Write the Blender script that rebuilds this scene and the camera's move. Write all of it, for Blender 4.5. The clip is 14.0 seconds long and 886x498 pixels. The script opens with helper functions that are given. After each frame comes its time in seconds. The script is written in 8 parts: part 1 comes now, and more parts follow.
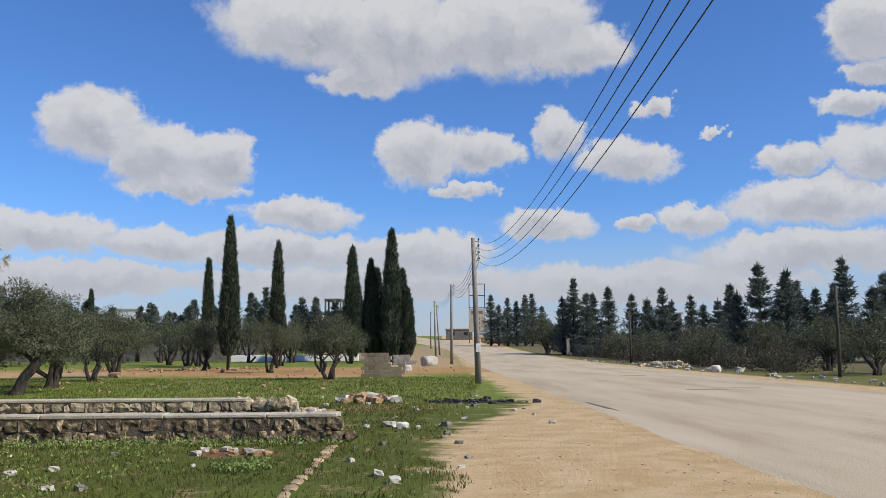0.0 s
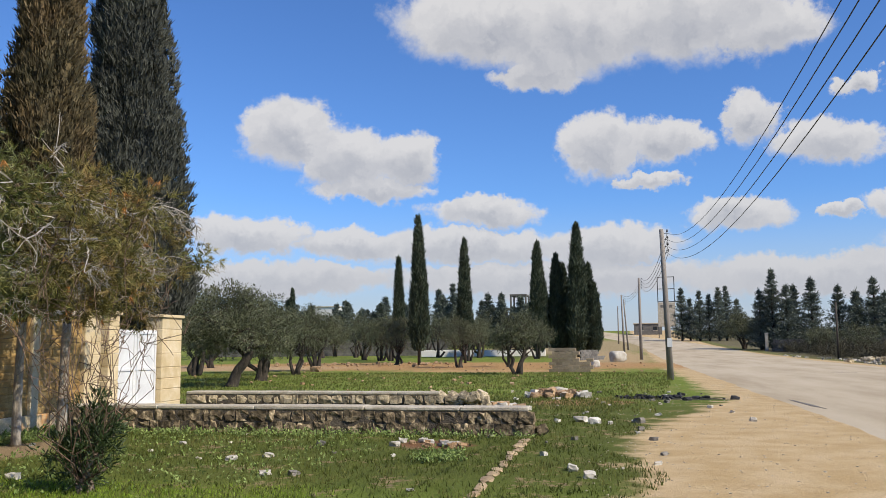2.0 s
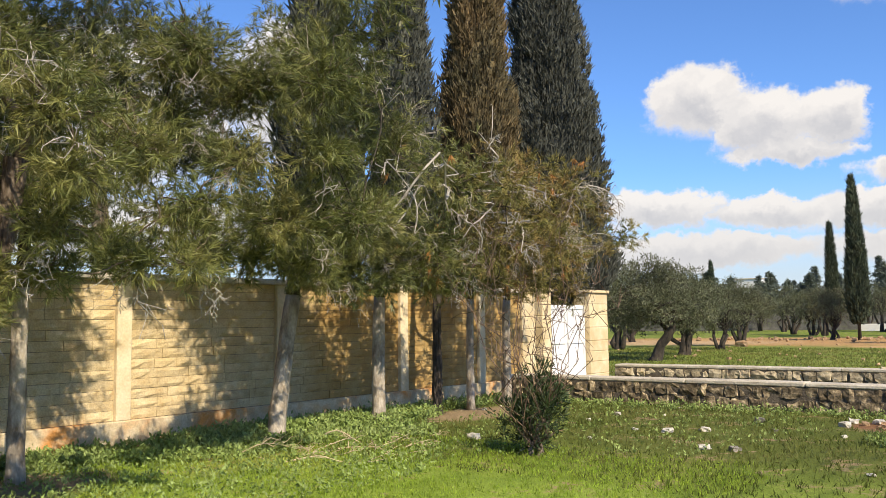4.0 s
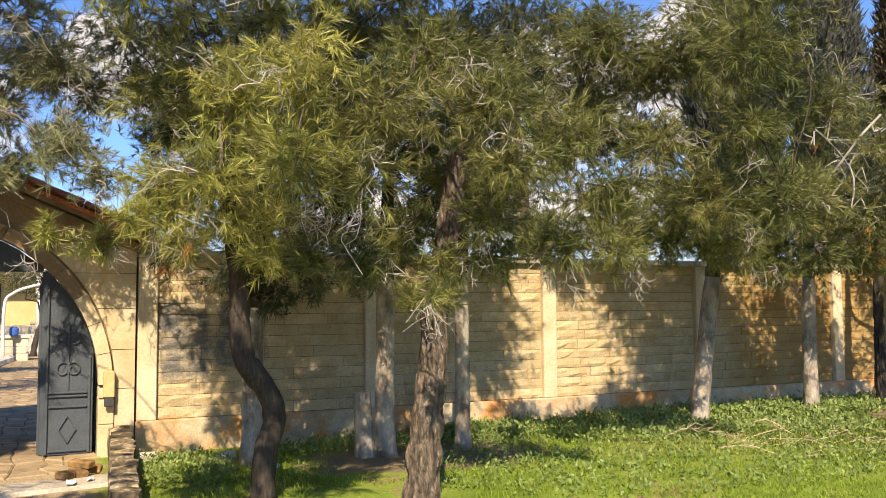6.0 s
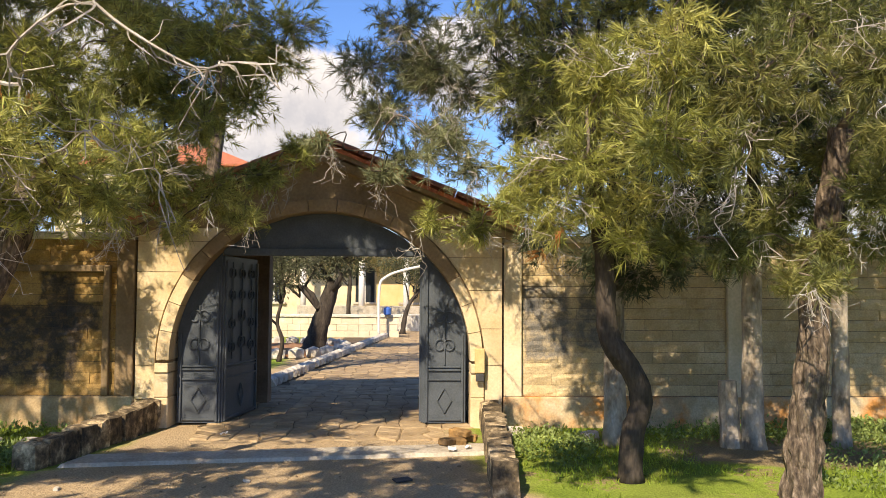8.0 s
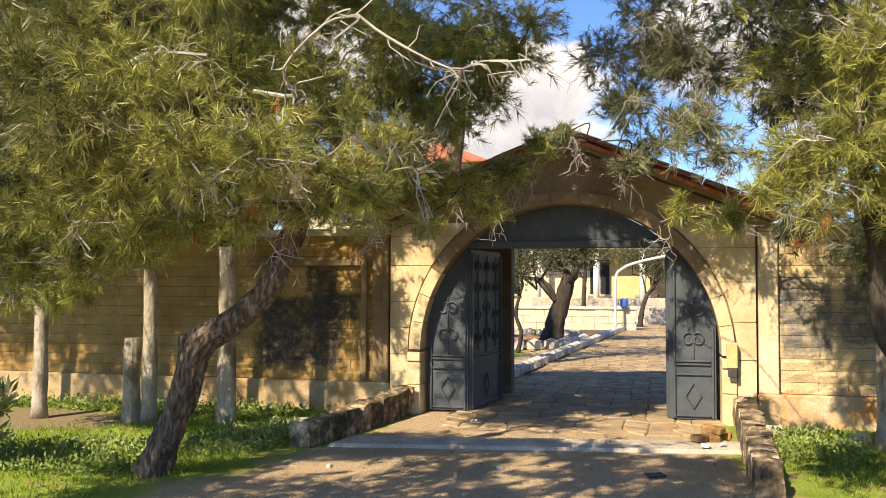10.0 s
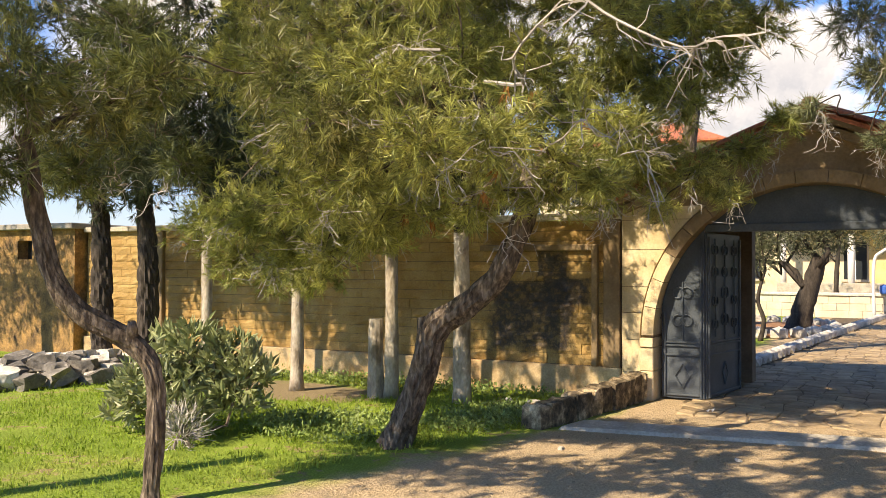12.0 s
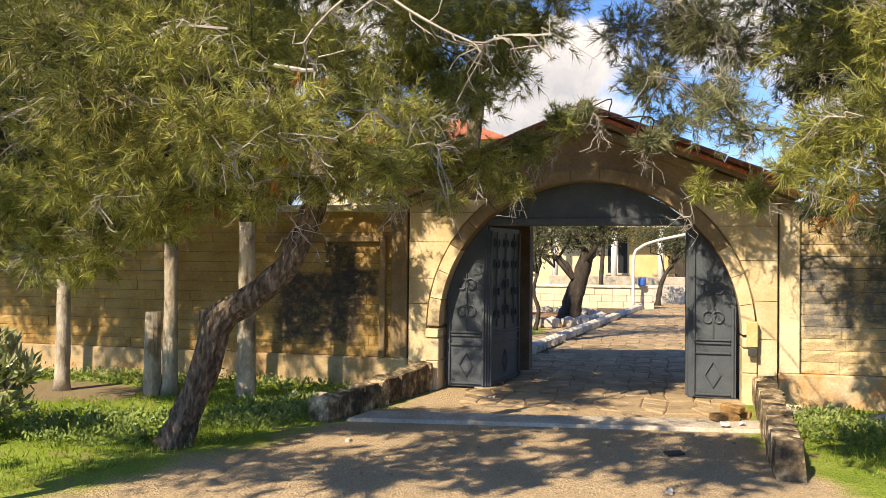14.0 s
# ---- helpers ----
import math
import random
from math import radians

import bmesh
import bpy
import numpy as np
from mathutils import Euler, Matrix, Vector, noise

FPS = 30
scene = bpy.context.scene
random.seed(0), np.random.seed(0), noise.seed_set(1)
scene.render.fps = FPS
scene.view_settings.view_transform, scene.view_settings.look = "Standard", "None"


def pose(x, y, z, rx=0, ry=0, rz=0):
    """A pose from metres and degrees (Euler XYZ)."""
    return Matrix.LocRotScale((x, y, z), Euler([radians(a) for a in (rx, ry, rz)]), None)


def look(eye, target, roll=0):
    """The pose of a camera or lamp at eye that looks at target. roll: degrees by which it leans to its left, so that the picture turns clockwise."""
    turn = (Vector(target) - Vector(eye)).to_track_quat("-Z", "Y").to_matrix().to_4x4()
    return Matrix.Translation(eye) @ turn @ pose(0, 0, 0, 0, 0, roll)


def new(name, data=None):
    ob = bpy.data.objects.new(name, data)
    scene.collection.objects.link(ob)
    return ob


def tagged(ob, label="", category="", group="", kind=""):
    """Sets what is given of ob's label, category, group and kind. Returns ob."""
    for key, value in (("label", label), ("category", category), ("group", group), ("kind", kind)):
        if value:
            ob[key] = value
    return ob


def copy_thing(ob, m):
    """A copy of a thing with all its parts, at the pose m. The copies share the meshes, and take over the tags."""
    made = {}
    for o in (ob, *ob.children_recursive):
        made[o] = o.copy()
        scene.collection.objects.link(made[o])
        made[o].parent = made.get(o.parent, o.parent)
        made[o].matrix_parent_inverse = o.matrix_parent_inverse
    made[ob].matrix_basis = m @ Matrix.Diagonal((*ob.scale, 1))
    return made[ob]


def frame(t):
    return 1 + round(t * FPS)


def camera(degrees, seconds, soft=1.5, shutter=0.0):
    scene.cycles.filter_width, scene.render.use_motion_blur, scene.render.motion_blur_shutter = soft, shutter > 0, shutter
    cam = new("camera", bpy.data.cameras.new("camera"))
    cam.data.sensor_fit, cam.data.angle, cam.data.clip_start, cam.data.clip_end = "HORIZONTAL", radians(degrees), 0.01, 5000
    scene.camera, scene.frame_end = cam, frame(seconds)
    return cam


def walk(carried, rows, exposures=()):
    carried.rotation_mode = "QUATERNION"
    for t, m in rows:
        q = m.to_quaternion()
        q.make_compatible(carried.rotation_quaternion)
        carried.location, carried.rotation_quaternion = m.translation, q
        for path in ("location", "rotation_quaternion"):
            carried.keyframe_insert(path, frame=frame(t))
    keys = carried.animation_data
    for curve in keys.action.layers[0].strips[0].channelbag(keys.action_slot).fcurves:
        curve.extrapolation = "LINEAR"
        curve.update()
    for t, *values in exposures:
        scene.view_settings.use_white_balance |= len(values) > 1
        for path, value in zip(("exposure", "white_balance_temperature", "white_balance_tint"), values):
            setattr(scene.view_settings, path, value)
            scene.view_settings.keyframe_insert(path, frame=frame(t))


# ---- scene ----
cam = camera(54.73, 14.0, soft=0.75)
PATH = [
    (0.0, 0.012, 0.012, 1.652, 96.60, 0.40, -0.87),
    (0.5, 0.009, 0.003, 1.655, 96.44, 0.45, 0.37),
    (1.0, 0.000, -0.007, 1.657, 96.50, 0.55, 1.60),
    (1.5, -0.031, -0.038, 1.647, 96.60, 0.25, 6.64),
    (2.0, -0.046, -0.064, 1.643, 96.38, 0.49, 11.46),
    (2.5, -0.071, -0.078, 1.634, 95.76, 0.10, 15.63),
    (3.0, -0.109, -0.094, 1.634, 95.36, -0.09, 21.81),
    (3.5, -0.155, -0.143, 1.630, 95.15, 0.33, 31.20),
    (3.7, -0.171, -0.152, 1.628, 95.10, 0.52, 34.45),
    (5.8, -0.315, -0.242, 1.634, 94.27, 0.89, 62.20),
    (6.0, -0.319, -0.248, 1.635, 94.14, 0.47, 65.53),
    (6.5, -0.324, -0.313, 1.639, 93.78, -0.07, 73.38),
    (7.0, -0.334, -0.356, 1.626, 93.51, -0.38, 79.03),
    (7.5, -0.327, -0.421, 1.627, 93.41, -0.56, 85.55),
    (7.7, -0.324, -0.442, 1.620, 93.31, -0.46, 86.57),
    (9.8, -0.265, -0.617, 1.613, 92.71, -0.29, 101.55),
    (10.0, -0.271, -0.615, 1.615, 92.59, -0.22, 103.36),
    (10.5, -0.253, -0.616, 1.619, 92.47, -0.07, 108.80),
    (11.0, -0.229, -0.609, 1.620, 92.37, 0.03, 112.48),
    (11.5, -0.211, -0.604, 1.627, 91.97, -0.16, 116.58),
    (12.0, -0.210, -0.582, 1.623, 91.45, -0.30, 118.74),
    (12.5, -0.209, -0.578, 1.622, 91.24, -0.33, 120.34),
    (13.0, -0.214, -0.596, 1.621, 91.26, -0.51, 119.02),
    (13.5, -0.245, -0.625, 1.611, 91.23, -0.51, 112.31),
    (14.0, -0.282, -0.647, 1.603, 91.08, -0.63, 104.47),
]
walk(cam, [(t, pose(*p)) for t, *p in PATH], [(0, 0.0, 6500, 10), (1.5, 0.06, 6600, 10), (2.5, 0.21, 6800, 10), (3.5, 0.42, 7100, 10), (6, 0.67, 7750, 14), (8, 0.66, 7750, 14), (10, 0.8, 7850, 13), (12, 0.86, 7950, 13), (14, 0.72, 7850, 13)])

# ---- sun, sky and clouds ----
SUN_DIR = Vector((0.918, -0.396, 0.84)).normalized()
sun_data = bpy.data.lights.new("sun", "SUN")
sun_data.energy, sun_data.angle, sun_data.color = 5.0, radians(0.55), (1.0, 0.92, 0.78)
sun = new("sun", sun_data)
sun.matrix_world = look(SUN_DIR * 50, (0, 0, 0))

# clouds: degrees to the left of +y, degrees up, half width, half height
CLOUDS_HIGH = [(7.7, 20.9, 7.4, 2.8), (2.3, 20.2, 7.2, 3.2), (-4.8, 20.7, 7.0, 3.2), (-10.2, 19.2, 4.2, 2.0), (4.6, 17.8, 3.8, 1.3),
               (-28.5, 18.8, 3.0, 2.3), (-28.4, 16.4, 1.8, 0.8), (-27.3, 14.6, 2.5, 0.8), (-15.3, 15.5, 1.4, 0.7), (-18.8, 13.7, 1.0, 0.5),
               (97.5, 13.0, 5.5, 3.4), (99.0, 10.0, 7.0, 3.0), (116.0, 15.0, 11.0, 6.0), (132.0, 13.0, 12.0, 6.0), (77.0, 13.0, 8.0, 5.0), (86.0, 15.0, 5.0, 3.4), (62.0, 13.0, 11.0, 6.0), (48.0, 15.0, 6.0, 5.0)]
CLOUDS_MID = [(21.7, 13.8, 3.4, 2.5), (17.8, 12.2, 4.0, 2.2), (13.9, 12.2, 2.3, 1.9), (16.0, 10.4, 4.2, 1.0), (0.6, 12.8, 3.0, 2.3),
              (-3.3, 13.1, 3.0, 1.6), (-2.3, 10.7, 2.3, 0.6), (-8.9, 14.0, 2.0, 1.9), (-13.2, 12.2, 3.4, 1.6), (-23.8, 11.4, 2.2, 1.2),
              (-28.2, 11.5, 3.2, 2.0), (-24.8, 8.8, 5.6, 1.8), (-7.8, 8.2, 3.4, 1.2), (-17.5, 8.2, 2.8, 1.1), (-13.7, 8.0, 1.1, 0.6)]
CLOUDS_LOW = [(24.4, 7.2, 4.2, 1.4), (17.6, 6.8, 4.2, 1.2), (8.7, 8.7, 4.0, 1.2), (10.0, 6.4, 8.0, 1.4), (0.4, 6.2, 5.3, 1.6), (-24.8, 5.6, 8.7, 1.6),
              (22.0, 4.4, 9.0, 1.3), (4.0, 4.2, 12.0, 1.5), (-14.0, 4.0, 12.0, 1.5), (60.0, 6.0, 18.0, 2.5), (150.0, 8.0, 25.0, 3.5)]


def build_sky():
    world = bpy.data.worlds.new("sky")
    scene.world = world
    world.use_nodes = True
    nt = world.node_tree
    nt.nodes.clear()
    nd, ln = nt.nodes.new, nt.links.new

    def math_node(op, a, b=None, clamp=False):
        n = nd("ShaderNodeMath")
        n.operation, n.use_clamp = op, clamp
        for i, v in enumerate((a, b)):
            if v is None:
                continue
            if isinstance(v, (int, float)):
                n.inputs[i].default_value = v
            else:
                ln(v, n.inputs[i])
        return n.outputs[0]

    sky = nd("ShaderNodeTexSky")
    sky.sky_type, sky.sun_disc = "NISHITA", False
    sky.sun_elevation = math.asin(SUN_DIR.z)
    sky.sun_rotation = math.atan2(SUN_DIR.x, SUN_DIR.y)
    sky.altitude, sky.air_density, sky.dust_density, sky.ozone_density = 400, 1.0, 0.35, 2.6
    coord = nd("ShaderNodeTexCoord").outputs["Generated"]
    sep = nd("ShaderNodeSeparateXYZ")
    ln(coord, sep.inputs[0])
    az = math_node("MULTIPLY", math_node("ARCTAN2", math_node("MULTIPLY", sep.outputs[0], -1.0), sep.outputs[1]), 57.2958)
    el = math_node("MULTIPLY", math_node("ARCSINE", sep.outputs[2]), 57.2958)
    com = nd("ShaderNodeCombineXYZ")
    ln(az, com.inputs[0])
    ln(el, com.inputs[1])
    flat = com.outputs[0]
    # two sizes of billow push the outline about
    total = flat
    for size, amount in ((0.28, 2.4), (0.8, 1.3), (2.2, 0.62), (6.0, 0.26), (15.0, 0.1)):
        nz = nd("ShaderNodeTexNoise")
        nz.inputs["Scale"].default_value, nz.inputs["Detail"].default_value, nz.inputs["Roughness"].default_value = size, 3, 0.6
        ln(flat, nz.inputs["Vector"])
        sub = nd("ShaderNodeVectorMath")
        sub.operation = "SUBTRACT"
        ln(nz.outputs["Color"], sub.inputs[0])
        sub.inputs[1].default_value = (0.5, 0.5, 0.5)
        mul = nd("ShaderNodeVectorMath")
        mul.operation = "MULTIPLY"
        ln(sub.outputs[0], mul.inputs[0])
        mul.inputs[1].default_value = (amount * 1.6, amount * 0.9, 0)
        add = nd("ShaderNodeVectorMath")
        ln(total, add.inputs[0])
        ln(mul.outputs[0], add.inputs[1])
        total = add.outputs[0]
    depth, belly = None, None
    for ca, ce, ra, re in CLOUDS_HIGH + CLOUDS_MID + CLOUDS_LOW:
        sub = nd("ShaderNodeVectorMath")
        sub.operation = "SUBTRACT"
        ln(total, sub.inputs[0])
        sub.inputs[1].default_value = (ca, ce, 0)
        mul = nd("ShaderNodeVectorMath")
        mul.operation = "MULTIPLY"
        ln(sub.outputs[0], mul.inputs[0])
        mul.inputs[1].default_value = (1 / ra, 1 / re, 0)
        length = nd("ShaderNodeVectorMath")
        length.operation = "LENGTH"
        ln(mul.outputs[0], length.inputs[0])
        inside = math_node("SUBTRACT", 1.15, length.outputs["Value"], clamp=True)
        depth = inside if depth is None else math_node("MAXIMUM", depth, inside)
        low = nd("ShaderNodeSeparateXYZ")
        ln(mul.outputs[0], low.inputs[0])
        under = math_node("MULTIPLY", inside, math_node("SUBTRACT", 0.42, math_node("MULTIPLY", low.outputs[1], 0.75)), clamp=True)
        belly = under if belly is None else math_node("MAXIMUM", belly, under)
    cover = nd("ShaderNodeMapRange")
    cover.interpolation_type = "SMOOTHSTEP"
    ln(math_node("SUBTRACT", depth, math_node("MULTIPLY", belly, 0.45)), cover.inputs[0])
    cover.inputs[1].default_value, cover.inputs[2].default_value = 0.04, 0.32
    cover.inputs[4].default_value = 0.94
    shade = nd("ShaderNodeTexNoise")
    shade.inputs["Scale"].default_value, shade.inputs["Detail"].default_value = 0.7, 5
    ln(total, shade.inputs["Vector"])
    tone = nd("ShaderNodeMapRange")
    ln(math_node("ADD", belly, math_node("MULTIPLY", math_node("SUBTRACT", shade.outputs["Fac"], 0.5), 0.7)), tone.inputs[0])
    tone.inputs[1].default_value, tone.inputs[2].default_value = 0.02, 0.72
    white = nd("ShaderNodeMix")
    white.data_type = "RGBA"
    ln(tone.outputs[0], white.inputs["Factor"])
    white.inputs["A"].default_value, white.inputs["B"].default_value = (0.66, 0.66, 0.67, 1), (0.38, 0.40, 0.45, 1)
    grey = nd("ShaderNodeMix")
    grey.data_type = "RGBA"
    grey.inputs["B"].default_value = (0.47, 0.49, 0.55, 1)
    ln(white.outputs["Result"], grey.inputs["A"])
    dim = nd("ShaderNodeMix")
    dim.data_type, dim.blend_type = "RGBA", "MULTIPLY"
    dim.inputs["Factor"].default_value = 1
    ln(sky.outputs[0], dim.inputs["A"])
    dim.inputs["B"].default_value = (SKY * 0.62, SKY * 0.96, SKY * 1.46, 1)
    haze = nd("ShaderNodeMapRange")
    haze.interpolation_type = "SMOOTHSTEP"
    ln(el, haze.inputs[0])
    for i, q in enumerate((10.0, 0.0, 0.0, 0.85)):
        haze.inputs[i + 1].default_value = q
    low_sky = nd("ShaderNodeMix")
    low_sky.data_type = "RGBA"
    ln(haze.outputs[0], low_sky.inputs["Factor"])
    ln(dim.outputs["Result"], low_sky.inputs["A"])
    low_sky.inputs["B"].default_value = (0.45, 0.5, 0.58, 1)
    mix = nd("ShaderNodeMix")
    mix.data_type = "RGBA"
    ln(cover.outputs[0], mix.inputs["Factor"])
    ln(low_sky.outputs["Result"], mix.inputs["A"])
    ln(grey.outputs["Result"], mix.inputs["B"])
    ln(haze.outputs[0], grey.inputs["Factor"])
    back = nd("ShaderNodeBackground")
    ln(mix.outputs["Result"], back.inputs[0])
    ln(back.outputs[0], nd("ShaderNodeOutputWorld").inputs[0])


SKY = 0.102
build_sky()

# ---- materials ----
def surface(name, colors, scale=4.0, rough=0.85, bump=0.3, fine=40.0, fine_amount=0.25, metal=0.0, island=0.0, each=0.0, sheen_through=0.0, stretch=(1, 1, 1), bump_scale=None, spec=0.3):
    """Two or three colours laid out by coarse noise, darkened and lightened by fine noise, with relief. island, each: variation between loose pieces and between objects."""
    m = bpy.data.materials.new(name)
    m.use_nodes = True
    nt = m.node_tree
    nd, ln = nt.nodes.new, nt.links.new
    bsdf = nt.nodes["Principled BSDF"]
    geo = nd("ShaderNodeNewGeometry")
    mp = nd("ShaderNodeMapping")
    mp.inputs["Scale"].default_value = stretch
    ln(geo.outputs["Position"], mp.inputs[0])
    n1 = nd("ShaderNodeTexNoise")
    n1.inputs["Scale"].default_value, n1.inputs["Detail"].default_value, n1.inputs["Roughness"].default_value = scale, 4, 0.6
    n2 = nd("ShaderNodeTexNoise")
    n2.inputs["Scale"].default_value, n2.inputs["Detail"].default_value = fine, 3
    ln(mp.outputs[0], n1.inputs["Vector"])
    ln(mp.outputs[0], n2.inputs["Vector"])
    ramp = nd("ShaderNodeValToRGB")
    while len(ramp.color_ramp.elements) < len(colors):
        ramp.color_ramp.elements.new(0.5)
    for i, c in enumerate(colors):
        e = ramp.color_ramp.elements[i]
        e.position = 0.32 + 0.36 * i / max(1, len(colors) - 1)
        e.color = (*c, 1)
    ln(n1.outputs["Fac"], ramp.inputs[0])
    value = nd("ShaderNodeMapRange")
    ln(n2.outputs["Fac"], value.inputs[0])
    value.inputs[1].default_value, value.inputs[2].default_value = 0.25, 0.75
    value.inputs[3].default_value, value.inputs[4].default_value = 1 - fine_amount, 1 + fine_amount
    out = value.outputs[0]
    for amount, source in ((island, geo.outputs["Random Per Island"]), (each, nd("ShaderNodeObjectInfo").outputs["Random"])):
        if amount:
            r = nd("ShaderNodeMapRange")
            ln(source, r.inputs[0])
            r.inputs[3].default_value, r.inputs[4].default_value = 1 - amount, 1 + amount
            mm = nd("ShaderNodeMath")
            mm.operation = "MULTIPLY"
            ln(out, mm.inputs[0])
            ln(r.outputs[0], mm.inputs[1])
            out = mm.outputs[0]
    mix = nd("ShaderNodeVectorMath")
    mix.operation = "SCALE"
    ln(ramp.outputs[0], mix.inputs[0])
    ln(out, mix.inputs["Scale"])
    ln(mix.outputs[0], bsdf.inputs["Base Color"])
    bsdf.inputs["Roughness"].default_value, bsdf.inputs["Metallic"].default_value = rough, metal
    bsdf.inputs["Specular IOR Level"].default_value = spec
    if bump:
        b = nd("ShaderNodeBump")
        b.inputs["Strength"].default_value, b.inputs["Distance"].default_value = bump, 0.04
        if bump_scale:
            n3 = nd("ShaderNodeTexNoise")
            n3.inputs["Scale"].default_value, n3.inputs["Detail"].default_value = bump_scale, 5
            ln(mp.outputs[0], n3.inputs["Vector"])
            ln(n3.outputs["Fac"], b.inputs["Height"])
        else:
            ln(n2.outputs["Fac"], b.inputs["Height"])
        ln(b.outputs[0], bsdf.inputs["Normal"])
    if sheen_through:
        # leaves let some light through
        tr = nd("ShaderNodeBsdfTranslucent")
        ln(mix.outputs[0], tr.inputs[0])
        ms = nd("ShaderNodeMixShader")
        ms.inputs[0].default_value = sheen_through
        ln(bsdf.outputs[0], ms.inputs[1])
        ln(tr.outputs[0], ms.inputs[2])
        ln(ms.outputs[0], nt.nodes["Material Output"].inputs[0])
    m["color_out"] = mix.name
    return m


PINE = surface("pine_needles", [(0.2, 0.222, 0.058), (0.315, 0.325, 0.085), (0.46, 0.44, 0.14)], 1.1, 0.45, 0, 5.5, 0.4, island=0.5, sheen_through=0.34, spec=0.5)
# darker olive copy of PINE: the crowns' shade is put into the colour
PINE_SHADED = surface("olive_green_pine_needles", [(0.095, 0.118, 0.035), (0.16, 0.175, 0.05), (0.26, 0.24, 0.085)], 1.1, 0.45, 0, 5.5, 0.4, island=0.5, sheen_through=0.3, spec=0.5)
# greyer copy of PINE: backlight and haze are put into the colour
PINE_GREY = surface("grey_green_pine_needles", [(0.17, 0.19, 0.1), (0.28, 0.295, 0.155)], 1.1, 0.5, 0, 5.5, 0.35, island=0.35, sheen_through=0.25)
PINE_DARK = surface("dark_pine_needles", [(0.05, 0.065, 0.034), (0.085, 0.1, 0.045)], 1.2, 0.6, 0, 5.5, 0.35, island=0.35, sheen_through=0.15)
PINE_BROWN = surface("dry_pine_needles", [(0.12, 0.13, 0.035), (0.19, 0.165, 0.05), (0.25, 0.16, 0.06)], 1.1, 0.6, 0, 5.5, 0.35, island=0.35, sheen_through=0.2)
DEAD_NEEDLES = surface("dead_orange_needles", [(0.32, 0.13, 0.035), (0.4, 0.2, 0.06)], 3, 0.7, 0, 9, 0.2, island=0.3, sheen_through=0.2)
# tones lifted: distance haze over the field cypresses is put into the colour
CYPRESS = surface("cypress_foliage", [(0.03, 0.045, 0.028), (0.052, 0.07, 0.042), (0.072, 0.086, 0.054)], 1.3, 0.75, 0, 6, 0.3, island=0.4, sheen_through=0.1)
CYPRESS_GREY = surface("grey_cypress_foliage", [(0.045, 0.05, 0.042), (0.085, 0.09, 0.072)], 1.0, 0.75, 0, 5, 0.35, island=0.45, sheen_through=0.1)
CYPRESS_BROWN = surface("browned_cypress_foliage", [(0.06, 0.055, 0.03), (0.11, 0.085, 0.042), (0.14, 0.095, 0.045)], 0.8, 0.75, 0, 5, 0.35, island=0.45, sheen_through=0.1)
# paler grey-green than the trees are: aerial haze is put into the colour
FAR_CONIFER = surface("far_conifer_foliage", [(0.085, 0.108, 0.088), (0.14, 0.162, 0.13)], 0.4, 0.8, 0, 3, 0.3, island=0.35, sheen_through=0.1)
OLIVE = surface("olive_leaves", [(0.066, 0.074, 0.038), (0.108, 0.116, 0.062), (0.16, 0.165, 0.1)], 0.9, 0.55, 0, 6, 0.3, island=0.4, sheen_through=0.2)
SCRUB = surface("dull_scrub", [(0.07, 0.065, 0.042), (0.12, 0.11, 0.07)], 0.7, 0.8, 0, 5, 0.3, island=0.4, sheen_through=0.1)
OLEANDER = surface("oleander_leaves", [(0.15, 0.18, 0.068), (0.26, 0.29, 0.13), (0.37, 0.38, 0.2)], 2, 0.4, 0, 12, 0.2, island=0.35, sheen_through=0.25, spec=0.6)
SHRUB_DARK = surface("dark_shrub_leaves", [(0.03, 0.05, 0.018), (0.06, 0.085, 0.03)], 2, 0.5, 0, 12, 0.2, island=0.35, sheen_through=0.2)
GRASS_BLADE = surface("grass_blades", [(0.19, 0.275, 0.03), (0.265, 0.365, 0.045), (0.35, 0.41, 0.075)], 0.5, 0.6, 0, 5, 0.25, island=0.35, sheen_through=0.5)
GRASS_VERGE = surface("drier_grass_blades", [(0.068, 0.09, 0.016), (0.11, 0.13, 0.026), (0.18, 0.17, 0.052)], 0.6, 0.6, 0, 5, 0.25, island=0.35, sheen_through=0.35)
GRASS_FIELD = surface("field_grass_blades", [(0.1, 0.125, 0.024), (0.15, 0.17, 0.036), (0.24, 0.22, 0.07)], 0.3, 0.6, 0, 3, 0.25, island=0.3, sheen_through=0.35)
WEED = surface("weed_leaves", [(0.17, 0.24, 0.055), (0.27, 0.34, 0.115)], 1.5, 0.6, 0, 8, 0.2, island=0.35, sheen_through=0.25)
BARK = surface("pine_bark", [(0.04, 0.03, 0.022), (0.11, 0.083, 0.06), (0.24, 0.19, 0.14)], 26, 0.95, 1.0, 45, 0.4, stretch=(1, 1, 0.3), bump_scale=16)
BARK_DARK = surface("dark_bark", [(0.03, 0.025, 0.02), (0.075, 0.06, 0.048)], 9, 0.95, 0.7, 45, 0.35, stretch=(1, 1, 0.3), bump_scale=16)
BARK_RED = surface("reddish_bark", [(0.06, 0.04, 0.028), (0.13, 0.085, 0.06), (0.21, 0.145, 0.105)], 7, 0.9, 0.8, 45, 0.35, stretch=(1, 1, 0.35), bump_scale=16)
TWIG = surface("bare_grey_twigs", [(0.26, 0.235, 0.205), (0.5, 0.46, 0.41)], 6, 0.8, 0, 30, 0.2, island=0.3)
TWIG_BROWN = surface("bare_brown_twigs", [(0.1, 0.075, 0.056), (0.24, 0.19, 0.15)], 6, 0.85, 0, 30, 0.2, island=0.3)
